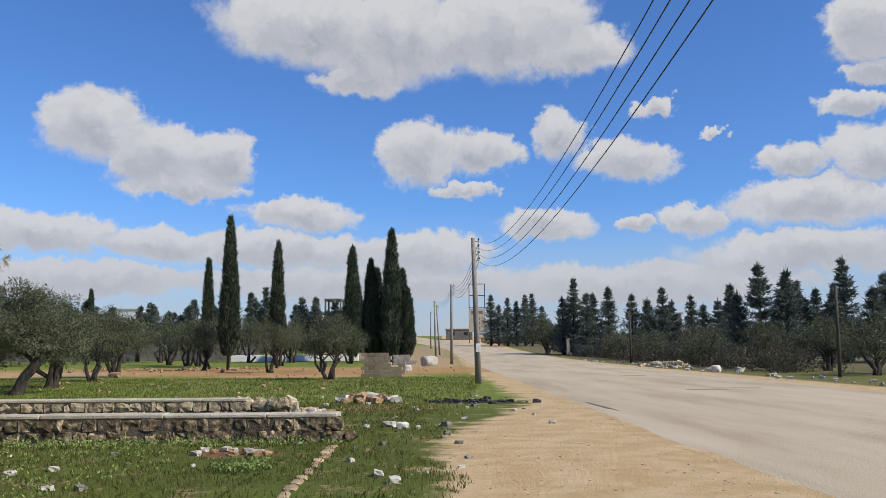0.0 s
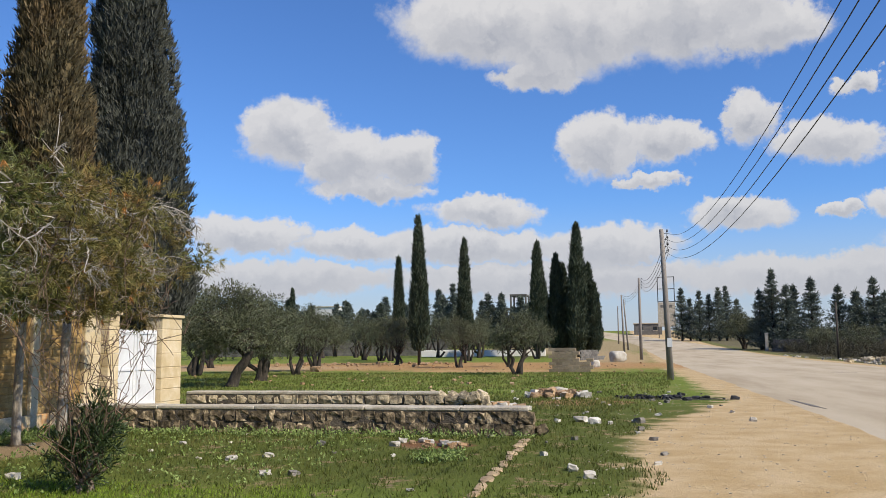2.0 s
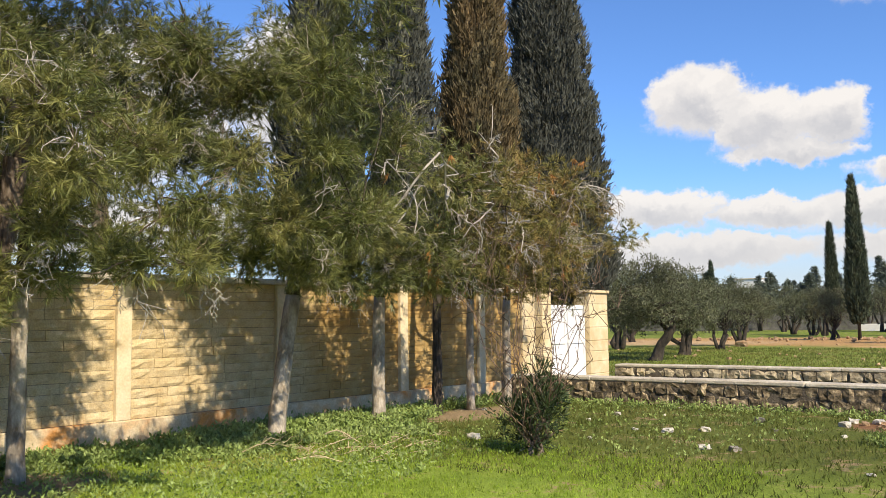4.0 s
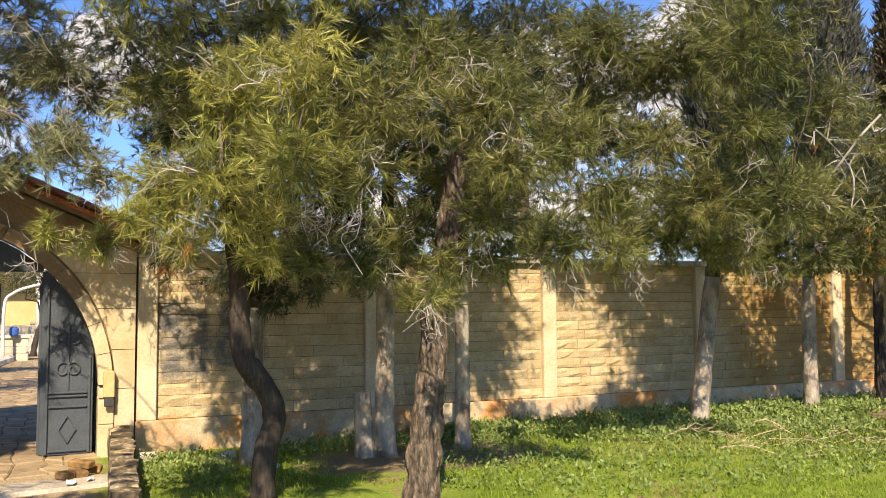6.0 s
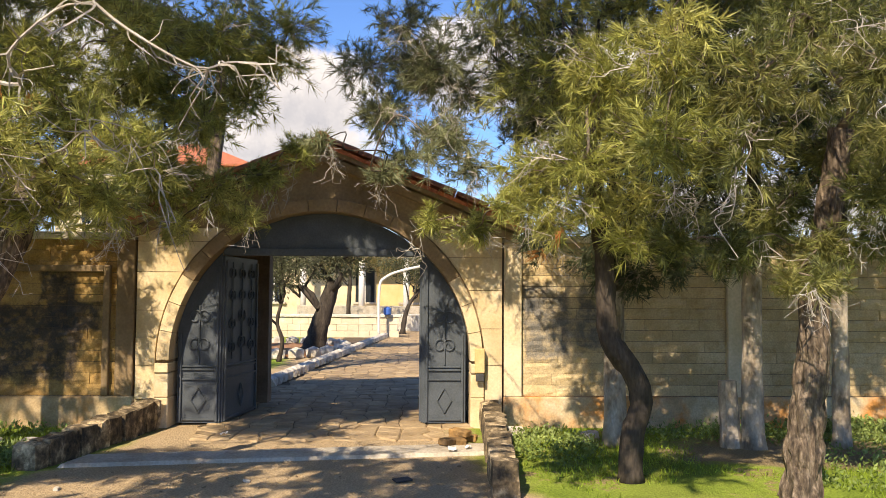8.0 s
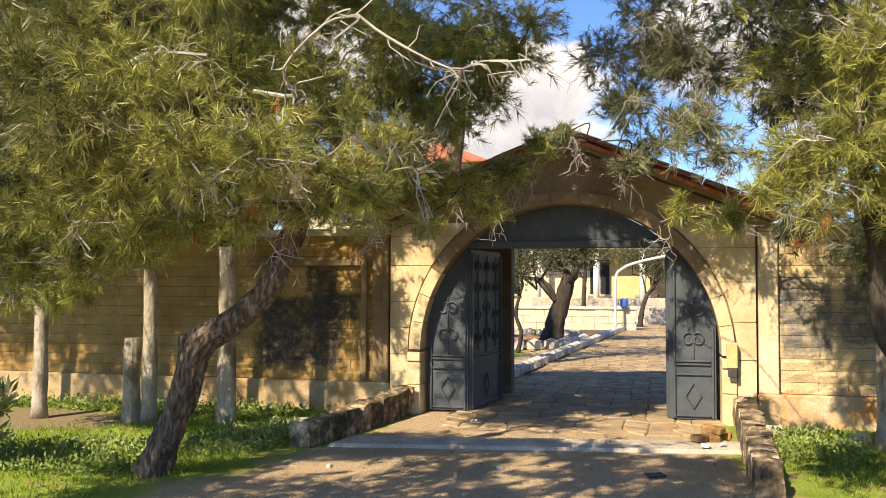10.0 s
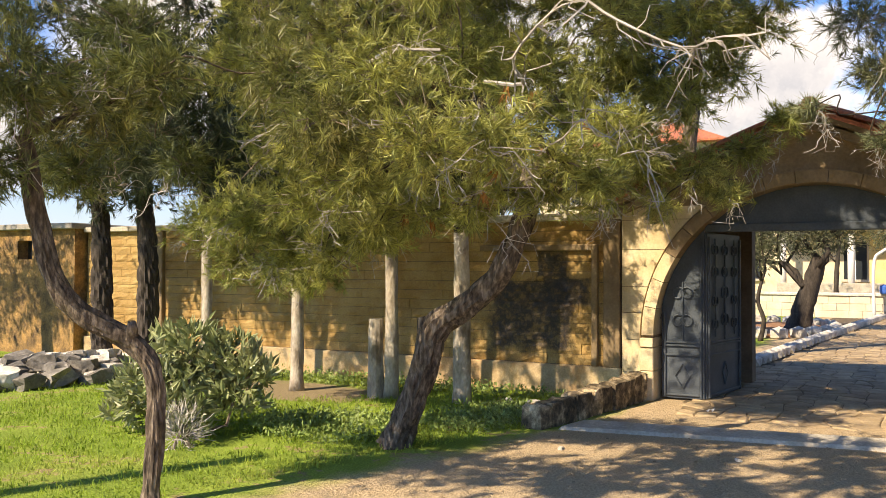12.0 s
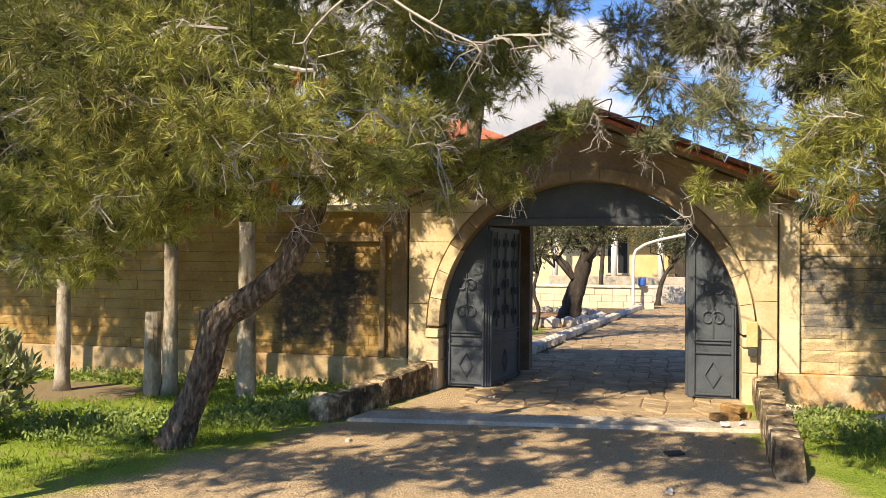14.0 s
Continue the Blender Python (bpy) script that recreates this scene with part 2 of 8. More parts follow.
STRAW = surface("dry_straw_twigs", [(0.34, 0.27, 0.16), (0.52, 0.43, 0.28)], 6, 0.85, 0, 30, 0.2, island=0.3)
LIMEWASH = surface("flaking_limewash_on_bark", [(0.16, 0.125, 0.09), (0.35, 0.3, 0.235), (0.46, 0.405, 0.33)], 6, 0.9, 0.5, 40, 0.2, stretch=(1, 1, 0.5), bump_scale=24)
RUBBLE = surface("rough_limestone", [(0.12, 0.1, 0.07), (0.38, 0.31, 0.2), (0.54, 0.46, 0.33)], 5, 0.95, 0.8, 30, 0.3, each=0.35, bump_scale=14)
RUBBLE_DARK = surface("weathered_limestone", [(0.045, 0.038, 0.027), (0.16, 0.12, 0.072), (0.52, 0.41, 0.26)], 7, 0.95, 0.8, 30, 0.35, each=0.4, bump_scale=14)
ROCK_WHITE = surface("white_limestone_rock", [(0.42, 0.38, 0.31), (0.62, 0.58, 0.51)], 5, 0.95, 0.6, 30, 0.2, each=0.2, bump_scale=12)
ROCK_GREY = surface("grey_rock", [(0.11, 0.1, 0.085), (0.27, 0.245, 0.21)], 5, 0.95, 0.6, 30, 0.25, each=0.3, bump_scale=12)
ROCK_ORANGE = surface("orange_earth_rock", [(0.34, 0.2, 0.1), (0.46, 0.33, 0.2)], 5, 0.95, 0.6, 30, 0.25, each=0.25)
CAP = surface("cement_cap", [(0.36, 0.31, 0.24), (0.52, 0.47, 0.38)], 3, 0.95, 0.5, 30, 0.2, bump_scale=20)
MORTAR = surface("earthy_mortar", [(0.06, 0.05, 0.04), (0.14, 0.115, 0.085)], 6, 1.0, 0.6, 40, 0.3)
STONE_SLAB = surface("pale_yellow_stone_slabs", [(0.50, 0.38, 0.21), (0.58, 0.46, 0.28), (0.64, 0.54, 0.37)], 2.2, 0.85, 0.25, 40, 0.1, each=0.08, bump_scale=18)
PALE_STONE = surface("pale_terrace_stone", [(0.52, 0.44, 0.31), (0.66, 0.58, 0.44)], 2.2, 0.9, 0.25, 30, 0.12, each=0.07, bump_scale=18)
# brown copy of the pale stone: tree shade is put into the colour
SHADED_STONE = surface("weathered_brown_stone", [(0.19, 0.13, 0.07), (0.3, 0.215, 0.125)], 1.6, 0.9, 0.3, 30, 0.15, bump_scale=16)
# dark brown for the gate passage: its shade is put into the colour
PASSAGE_BROWN = surface("smoke_brown_render", [(0.12, 0.085, 0.055), (0.21, 0.155, 0.105)], 2.0, 0.9, 0.25, 30, 0.15, bump_scale=18)
WHITEWASH = surface("warm_whitewash", [(0.76, 0.74, 0.7), (0.84, 0.82, 0.78)], 1.0, 0.9, 0.2, 20, 0.1)
PLASTER = surface("cream_render", [(0.56, 0.45, 0.28), (0.68, 0.58, 0.41)], 2.0, 0.9, 0.25, 30, 0.12, bump_scale=20)
YELLOW = surface("ochre_render", [(0.55, 0.39, 0.17), (0.62, 0.48, 0.25)], 2.0, 0.9, 0.25, 30, 0.12, bump_scale=20)
TILE = surface("red_clay_tiles", [(0.36, 0.11, 0.06), (0.48, 0.17, 0.085)], 4, 0.85, 0.4, 30, 0.25, each=0.25)
GATE_BLUE = surface("blue_grey_gate_paint", [(0.055, 0.068, 0.08), (0.085, 0.1, 0.115)], 3, 0.62, 0.1, 50, 0.15, spec=0.25)
DOOR_WHITE = surface("white_painted_metal", [(0.58, 0.58, 0.58), (0.72, 0.72, 0.72)], 2, 0.5, 0.05, 40, 0.08)
CONCRETE = surface("grey_concrete", [(0.22, 0.2, 0.18), (0.34, 0.32, 0.28)], 2, 0.95, 0.3, 30, 0.15, bump_scale=18)
CONCRETE_DARK = surface("dark_grey_blockwork", [(0.1, 0.095, 0.088), (0.18, 0.17, 0.155)], 2, 0.95, 0.3, 30, 0.2, each=0.2)
RUIN = surface("stained_brownish_blocks", [(0.25, 0.19, 0.13), (0.36, 0.285, 0.2)], 1.2, 0.95, 0.4, 20, 0.2, each=0.12, bump_scale=14)
POLE = surface("weathered_pole", [(0.16, 0.145, 0.13), (0.28, 0.25, 0.22)], 3, 0.9, 0.3, 30, 0.2, stretch=(1, 1, 0.2))
POLE_DARK = surface("dark_wooden_pole", [(0.05, 0.042, 0.035), (0.1, 0.085, 0.07)], 3, 0.9, 0.3, 30, 0.2, stretch=(1, 1, 0.2))
IRON = surface("dark_iron", [(0.03, 0.03, 0.032), (0.06, 0.06, 0.06)], 5, 0.6, 0, 30, 0.15)
CABLE = surface("black_cable", [(0.02, 0.02, 0.022), (0.035, 0.035, 0.035)], 5, 0.6, 0, 30, 0.1)
WHITE_PIPE = surface("white_painted_pipe", [(0.6, 0.58, 0.54), (0.7, 0.68, 0.64)], 5, 0.5, 0, 30, 0.08)
BLUE_PLASTIC = surface("blue_plastic", [(0.03, 0.1, 0.36), (0.05, 0.14, 0.45)], 3, 0.45, 0, 30, 0.08)
RUST_WALL = surface("rust_stained_render", [(0.1, 0.065, 0.035), (0.24, 0.145, 0.06), (0.38, 0.22, 0.08)], 3.5, 0.95, 0.6, 25, 0.3, bump_scale=14)
COBBLE = surface("worn_paving_stone", [(0.26, 0.185, 0.105), (0.42, 0.315, 0.19)], 2.5, 0.8, 0.5, 30, 0.15, each=0.2, island=0.2, bump_scale=16)
BED = surface("sandy_joint_fill", [(0.09, 0.065, 0.04), (0.16, 0.12, 0.075)], 3, 1.0, 0.5, 40, 0.2)
TRASH_DARK = surface("burnt_litter", [(0.012, 0.012, 0.013), (0.05, 0.05, 0.055)], 6, 0.8, 0.4, 30, 0.3, each=0.4)
DARK_GLASS = surface("dark_window_glass", [(0.02, 0.025, 0.03), (0.03, 0.035, 0.04)], 3, 0.12, 0, 30, 0.1, spec=0.5)
ASPHALT = surface("dusty_bleached_asphalt", [(0.37, 0.295, 0.195), (0.455, 0.375, 0.26), (0.51, 0.43, 0.31)], 0.5, 0.95, 0.35, 60, 0.09, stretch=(1, 0.18, 1), bump_scale=50)
PATCH = surface("dark_bitumen_patch", [(0.14, 0.125, 0.11), (0.2, 0.185, 0.16)], 2, 0.9, 0.3, 50, 0.15)
RED_SOIL = surface("red_soil", [(0.22, 0.10, 0.05), (0.36, 0.2, 0.1)], 2, 1, 0.5, 25, 0.2)


class Nodes:
    """Small helper to wire shader arithmetic."""

    def __init__(self, nt):
        self.nt, self.nd, self.ln = nt, nt.nodes.new, nt.links.new

    def put(self, socket, v):
        if isinstance(v, (int, float)):
            socket.default_value = v
        elif isinstance(v, tuple):
            socket.default_value = v
        else:
            self.ln(v, socket)

    def m(self, op, a, b=0.0, clamp=False):
        n = self.nd("ShaderNodeMath")
        n.operation, n.use_clamp = op, clamp
        self.put(n.inputs[0], a)
        self.put(n.inputs[1], b)
        return n.outputs[0]

    def ramp(self, v, a, b, c=0.0, d=1.0, smooth=True):
        n = self.nd("ShaderNodeMapRange")
        n.interpolation_type = "SMOOTHSTEP" if smooth else "LINEAR"
        self.put(n.inputs[0], v)
        for i, q in enumerate((a, b, c, d)):
            n.inputs[i + 1].default_value = q
        return n.outputs[0]

    def mix(self, f, a, b):
        n = self.nd("ShaderNodeMix")
        n.data_type = "RGBA"
        self.put(n.inputs["Factor"], f)
        self.put(n.inputs["A"], a if not isinstance(a, tuple) else (*a, 1))
        self.put(n.inputs["B"], b if not isinstance(b, tuple) else (*b, 1))
        return n.outputs["Result"]

    def noise(self, vec, scale, detail=4, rough=0.6):
        n = self.nd("ShaderNodeTexNoise")
        n.inputs["Scale"].default_value, n.inputs["Detail"].default_value, n.inputs["Roughness"].default_value = scale, detail, rough
        self.ln(vec, n.inputs["Vector"])
        return n.outputs["Fac"]


def ground_material():
    m = bpy.data.materials.new("grass_and_earth")
    m.use_nodes = True
    k = Nodes(m.node_tree)
    bsdf = m.node_tree.nodes["Principled BSDF"]
    pos = k.nd("ShaderNodeNewGeometry").outputs["Position"]
    s = k.nd("ShaderNodeSeparateXYZ")
    k.ln(pos, s.inputs[0])
    x, y = s.outputs[0], s.outputs[1]
    big, mid, fine, grit = k.noise(pos, 0.25), k.noise(pos, 1.3), k.noise(pos, 9), k.noise(pos, 45, 3)
    grass = k.mix(k.ramp(mid, 0.3, 0.7), (0.155, 0.225, 0.033), (0.25, 0.33, 0.055))
    grass = k.mix(k.ramp(big, 0.5, 0.72, 0, 0.55), grass, (0.26, 0.235, 0.075))
    grass = k.mix(k.m("MULTIPLY", k.ramp(y, 6.5, 11.0, 0, 0.85), k.ramp(y, 30, 21, 0.5, 1.0)), grass, (0.08, 0.09, 0.022))
    grass = k.mix(k.ramp(x, 15.5, 17.5, 0, 0.75), grass, (0.13, 0.12, 0.05))
    bare = k.mix(fine, (0.24, 0.15, 0.085), (0.34, 0.25, 0.15))
    grass = k.mix(k.ramp(k.m("ADD", k.m("MULTIPLY", mid, 0.6), k.m("MULTIPLY", fine, 0.4)), 0.54, 0.62, 0, 0.8), grass, bare)
    dirt = k.mix(k.ramp(mid, 0.3, 0.7), (0.46, 0.325, 0.16), (0.56, 0.42, 0.245))
    dirt = k.mix(k.ramp(fine, 0.55, 0.75, 0, 0.6), dirt, (0.38, 0.27, 0.16))
    # the earthen shoulder of the road, ragged against the grass
    wob = k.m("MULTIPLY", k.m("SUBTRACT", k.m("ADD", k.m("MULTIPLY", big, 0.45), k.m("MULTIPLY", mid, 0.55)), 0.5), 3.6)
    edge = k.ramp(y, 15, 27, 0.2, 2.9)
    edge = k.m("ADD", edge, k.ramp(y, 40, 140, 0.0, 1.0))
    side = k.m("ADD", k.m("SUBTRACT", x, edge), wob)
    verge = k.m("MULTIPLY", k.ramp(side, -0.35, 0.35), k.ramp(k.m("ADD", x, k.m("MULTIPLY", wob, 0.8)), 18.4, 17.4))
    # driveway to the gate
    half = k.ramp(x, -9.0, 0.0, 1.95, 4.5, False)
    lane = k.m("ADD", k.m("SUBTRACT", half, k.m("ABSOLUTE", k.m("ADD", y, 1.75))), k.m("MULTIPLY", wob, 0.35))
    lane = k.m("MULTIPLY", k.ramp(lane, -0.1, 0.3), k.ramp(x, -45, -44))
    earth = k.m("MAXIMUM", verge, lane)
    dirt = k.mix(k.m("MULTIPLY", lane, 0.75), dirt, k.mix(fine, (0.35, 0.262, 0.165), (0.46, 0.355, 0.235)))
    col = k.mix(earth, grass, dirt)
    # worn earth below the trees and by the far wall, a burnt patch by the pole
    for cx, cy, rx, ry, c in ((-9.4, -8.0, 0.8, 1.6, (0.26, 0.19, 0.12)), (-9.4, 3.6, 1.0, 1.6, (0.26, 0.19, 0.12)), (-9.6, 12.6, 0.8, 1.6, (0.28, 0.2, 0.12)),
                              (-1.2, 24.6, 1.6, 1.3, (0.34, 0.19, 0.1)), (1.4, 26.6, 1.8, 0.9, (0.035, 0.033, 0.03)), (-3.1, 14.0, 0.7, 0.7, (0.2, 0.1, 0.055)),
                              (-1.0, 98.0, 5.0, 42.0, (0.42, 0.3, 0.17)), (-8.0, 165.0, 16.0, 60.0, (0.34, 0.26, 0.15)), (-16.0, 66.0, 28.0, 13.0, (0.4, 0.23, 0.105)), (-34.0, 60.0, 16.0, 8.0, (0.42, 0.29, 0.16)), (-7.0, 53.0, 7.0, 3.0, (0.45, 0.27, 0.13))):
        dx = k.m("DIVIDE", k.m("SUBTRACT", x, cx), rx)
        dy = k.m("DIVIDE", k.m("SUBTRACT", y, cy), ry)
        d = k.m("ADD", k.m("ADD", k.m("MULTIPLY", dx, dx), k.m("MULTIPLY", dy, dy)), k.m("MULTIPLY", k.m("SUBTRACT", mid, 0.5), 2.4))
        col = k.mix(k.ramp(d, 1.2, 0.5, 0, 0.9), col, c)
    scrub = k.m("MULTIPLY", k.ramp(k.m("ADD", x, k.m("MULTIPLY", wob, 0.6)), 19.0, 21.0), k.ramp(y, 50, 62))
    col = k.mix(k.m("MULTIPLY", scrub, 0.85), col, k.mix(fine, (0.09, 0.08, 0.05), (0.2, 0.17, 0.1)))
    v = k.nd("ShaderNodeVectorMath")
    v.operation = "SCALE"
    k.ln(col, v.inputs[0])
    k.ln(k.ramp(grit, 0.3, 0.7, 0.78, 1.2), v.inputs["Scale"])
    k.ln(v.outputs[0], bsdf.inputs["Base Color"])
    bsdf.inputs["Roughness"].default_value, bsdf.inputs["Specular IOR Level"].default_value = 1.0, 0.1
    b = k.nd("ShaderNodeBump")
    b.inputs["Strength"].default_value, b.inputs["Distance"].default_value = 0.7, 0.05
    k.ln(k.m("ADD", fine, k.m("MULTIPLY", grit, 0.6)), b.inputs["Height"])
    k.ln(b.outputs[0], bsdf.inputs["Normal"])
    return m


GROUND = ground_material()


def wall_material():
    """Warm rock-faced limestone with painted-out dark patches and orange stains low down."""
    m = bpy.data.materials.new("ochre_rock_faced_stone")
    m.use_nodes = True
    k = Nodes(m.node_tree)
    bsdf = m.node_tree.nodes["Principled BSDF"]
    pos = k.nd("ShaderNodeNewGeometry").outputs["Position"]
    s = k.nd("ShaderNodeSeparateXYZ")
    k.ln(pos, s.inputs[0])
    y, z = s.outputs[1], s.outputs[2]
    mid, fine, grit = k.noise(pos, 2.0), k.noise(pos, 11), k.noise(pos, 50, 3)
    col = k.mix(k.ramp(mid, 0.3, 0.7), (0.47, 0.355, 0.19), (0.58, 0.465, 0.285))
    col = k.mix(k.ramp(fine, 0.5, 0.75, 0, 0.5), col, (0.38, 0.25, 0.105))
    # stretches away from the gate: browner stone, darkened further to stand in for tree shade
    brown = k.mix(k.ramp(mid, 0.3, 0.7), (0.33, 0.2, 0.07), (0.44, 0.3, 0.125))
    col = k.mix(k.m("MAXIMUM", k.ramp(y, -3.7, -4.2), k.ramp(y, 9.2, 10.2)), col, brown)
    rnd = k.nd("ShaderNodeObjectInfo").outputs["Random"]
    ragged = k.m("MULTIPLY", k.m("SUBTRACT", k.m("ADD", k.m("MULTIPLY", mid, 0.5), k.m("MULTIPLY", fine, 0.5)), 0.5), 1.5)
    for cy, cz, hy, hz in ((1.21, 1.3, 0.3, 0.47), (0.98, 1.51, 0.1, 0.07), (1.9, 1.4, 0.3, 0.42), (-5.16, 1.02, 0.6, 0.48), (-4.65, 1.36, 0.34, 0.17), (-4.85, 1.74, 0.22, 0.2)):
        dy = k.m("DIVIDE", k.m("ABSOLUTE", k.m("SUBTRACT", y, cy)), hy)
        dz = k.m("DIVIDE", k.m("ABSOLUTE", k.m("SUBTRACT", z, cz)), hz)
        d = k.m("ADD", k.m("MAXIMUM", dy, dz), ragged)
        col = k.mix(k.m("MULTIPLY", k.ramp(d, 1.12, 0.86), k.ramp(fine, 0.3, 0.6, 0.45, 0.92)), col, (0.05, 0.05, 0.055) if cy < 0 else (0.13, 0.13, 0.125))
    v = k.nd("ShaderNodeVectorMath")
    v.operation = "SCALE"
    k.ln(col, v.inputs[0])
    k.ln(k.m("MULTIPLY", k.ramp(grit, 0.3, 0.7, 0.85, 1.12), k.ramp(rnd, 0, 1, 0.88, 1.12, False)), v.inputs["Scale"])
    k.ln(v.outputs[0], bsdf.inputs["Base Color"])
    bsdf.inputs["Roughness"].default_value, bsdf.inputs["Specular IOR Level"].default_value = 0.92, 0.2
    b = k.nd("ShaderNodeBump")
    b.inputs["Strength"].default_value, b.inputs["Distance"].default_value = 0.6, 0.03
    k.ln(k.m("ADD", fine, k.m("MULTIPLY", grit, 0.4)), b.inputs["Height"])
    k.ln(b.outputs[0], bsdf.inputs["Normal"])
    return m


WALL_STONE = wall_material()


def plinth_material():
    """Cream cement plinth with rusty seepage."""
    m = bpy.data.materials.new("stained_cream_plinth")
    m.use_nodes = True
    k = Nodes(m.node_tree)
    bsdf = m.node_tree.nodes["Principled BSDF"]
    pos = k.nd("ShaderNodeNewGeometry").outputs["Position"]
    mid, fine, grit = k.noise(pos, 1.1), k.noise(pos, 8), k.noise(pos, 40, 3)
    col = k.mix(k.ramp(fine, 0.3, 0.7), (0.47, 0.365, 0.22), (0.6, 0.5, 0.345))
    col = k.mix(k.m("MULTIPLY", k.ramp(mid, 0.44, 0.6), k.ramp(fine, 0.35, 0.6, 0.3, 1.0)), col, (0.55, 0.25, 0.075))
    col = k.mix(k.ramp(k.noise(pos, 2.3), 0.58, 0.7, 0, 0.5), col, (0.34, 0.25, 0.16))
    s = k.nd("ShaderNodeSeparateXYZ")
    k.ln(pos, s.inputs[0])
    # stained, and darkened in place of shade, before the browner stretch
    col = k.mix(k.ramp(s.outputs[1], -3.9, -4.6, 0, 0.6), col, k.mix(fine, (0.3, 0.19, 0.08), (0.45, 0.31, 0.16)))
    v = k.nd("ShaderNodeVectorMath")
    v.operation = "SCALE"
    k.ln(col, v.inputs[0])
    k.ln(k.ramp(grit, 0.3, 0.7, 0.86, 1.1), v.inputs["Scale"])
    k.ln(v.outputs[0], bsdf.inputs["Base Color"])
    bsdf.inputs["Roughness"].default_value, bsdf.inputs["Specular IOR Level"].default_value = 0.95, 0.2
    b = k.nd("ShaderNodeBump")
    b.inputs["Strength"].default_value, b.inputs["Distance"].default_value = 0.4, 0.02
    k.ln(fine, b.inputs["Height"])
    k.ln(b.outputs[0], bsdf.inputs["Normal"])
    return m


PLINTH = plinth_material()

# ---- building tools ----
def ground_height(x, y):
    """Level round the gate, rising gently far up the road."""
    d = min(max(y - 70, 0), 230)
    return d * d * 1.1e-4


class Geo:
    """Gathers vertices and faces as arrays and makes one mesh of them."""

    def __init__(self):
        self.v, self.f, self.n = [], [], 0

    def add(self, v, f):
        v, f = np.asarray(v, dtype=np.float32).reshape(-1, 3), np.asarray(f, dtype=np.int64)
        self.v.append(v)
        self.f.append(f + self.n)
        self.n += len(v)
        return self

    def mesh(self, name, smooth=False):
        me = bpy.data.meshes.new(name)
        v = np.concatenate(self.v)
        sizes = np.concatenate([np.full(len(f), f.shape[1], dtype=np.int32) for f in self.f])
        loops = np.concatenate([f.ravel() for f in self.f]).astype(np.int32)
        me.vertices.add(len(v))
        me.vertices.foreach_set("co", v.ravel())
        me.loops.add(len(loops))
        me.loops.foreach_set("vertex_index", loops)
        me.polygons.add(len(sizes))
        me.polygons.foreach_set("loop_start", np.concatenate([[0], np.cumsum(sizes)[:-1]]).astype(np.int32))
        me.polygons.foreach_set("use_smooth", np.full(len(sizes), smooth))
        me.update(calc_edges=True)
        me.validate()
        return me


def place(name, geo, material, parent=None, smooth=False, at=None):
    me = geo.mesh(name, smooth) if isinstance(geo, Geo) else geo
    if material is not None and not me.materials:
        me.materials.append(material)
    ob = new(name, me)
    if at is not None:
        ob.matrix_basis = at
    if parent is not None:
        ob.parent = parent
    return ob


def part(name, geo, material, parent, label="", smooth=False, at=None):
    ob = place(name, geo, material, parent, smooth, at)
    return tagged(ob, label) if label else ob


def thing(name, label, category, x=0, y=0, z=0, turn=0, group="", kind=""):
    ob = new(name)
    ob.empty_display_size = 0.2
    ob.matrix_basis = pose(x, y, z, 0, 0, turn)
    return tagged(ob, label, category, group, kind)


BOX_F = [(0, 3, 2, 1), (4, 5, 6, 7), (0, 1, 5, 4), (1, 2, 6, 5), (2, 3, 7, 6), (3, 0, 4, 7)]


def box(geo, x0, x1, y0, y1, z0, z1):
    geo.add([(x0, y0, z0), (x1, y0, z0), (x1, y1, z0), (x0, y1, z0), (x0, y0, z1), (x1, y0, z1), (x1, y1, z1), (x0, y1, z1)], BOX_F)
    return geo


def block(geo, x0, x1, y0, y1, z0, z1, b=0.012):
    """A box with chamfered edges."""
    bm = bmesh.new()
    bmesh.ops.create_cube(bm, size=1, matrix=Matrix.Translation(((x0 + x1) / 2, (y0 + y1) / 2, (z0 + z1) / 2)) @ Matrix.Diagonal((x1 - x0, y1 - y0, z1 - z0, 1)))
    bmesh.ops.bevel(bm, geom=bm.edges[:], offset=b, segments=1, affect="EDGES")
    bm.verts.ensure_lookup_table()
    bm.verts.index_update()
    base = [tuple(v.co) for v in bm.verts]
    by = {}
    for f in bm.faces:
        by.setdefault(len(f.verts), []).append([v.index for v in f.verts])
    n = geo.n
    first = True
    for k, fs in by.items():
        if first:
            geo.add(base, fs)
            first = False
        else:
            geo.f.append(np.asarray(fs, dtype=np.int64) + n)
    bm.free()
    return geo


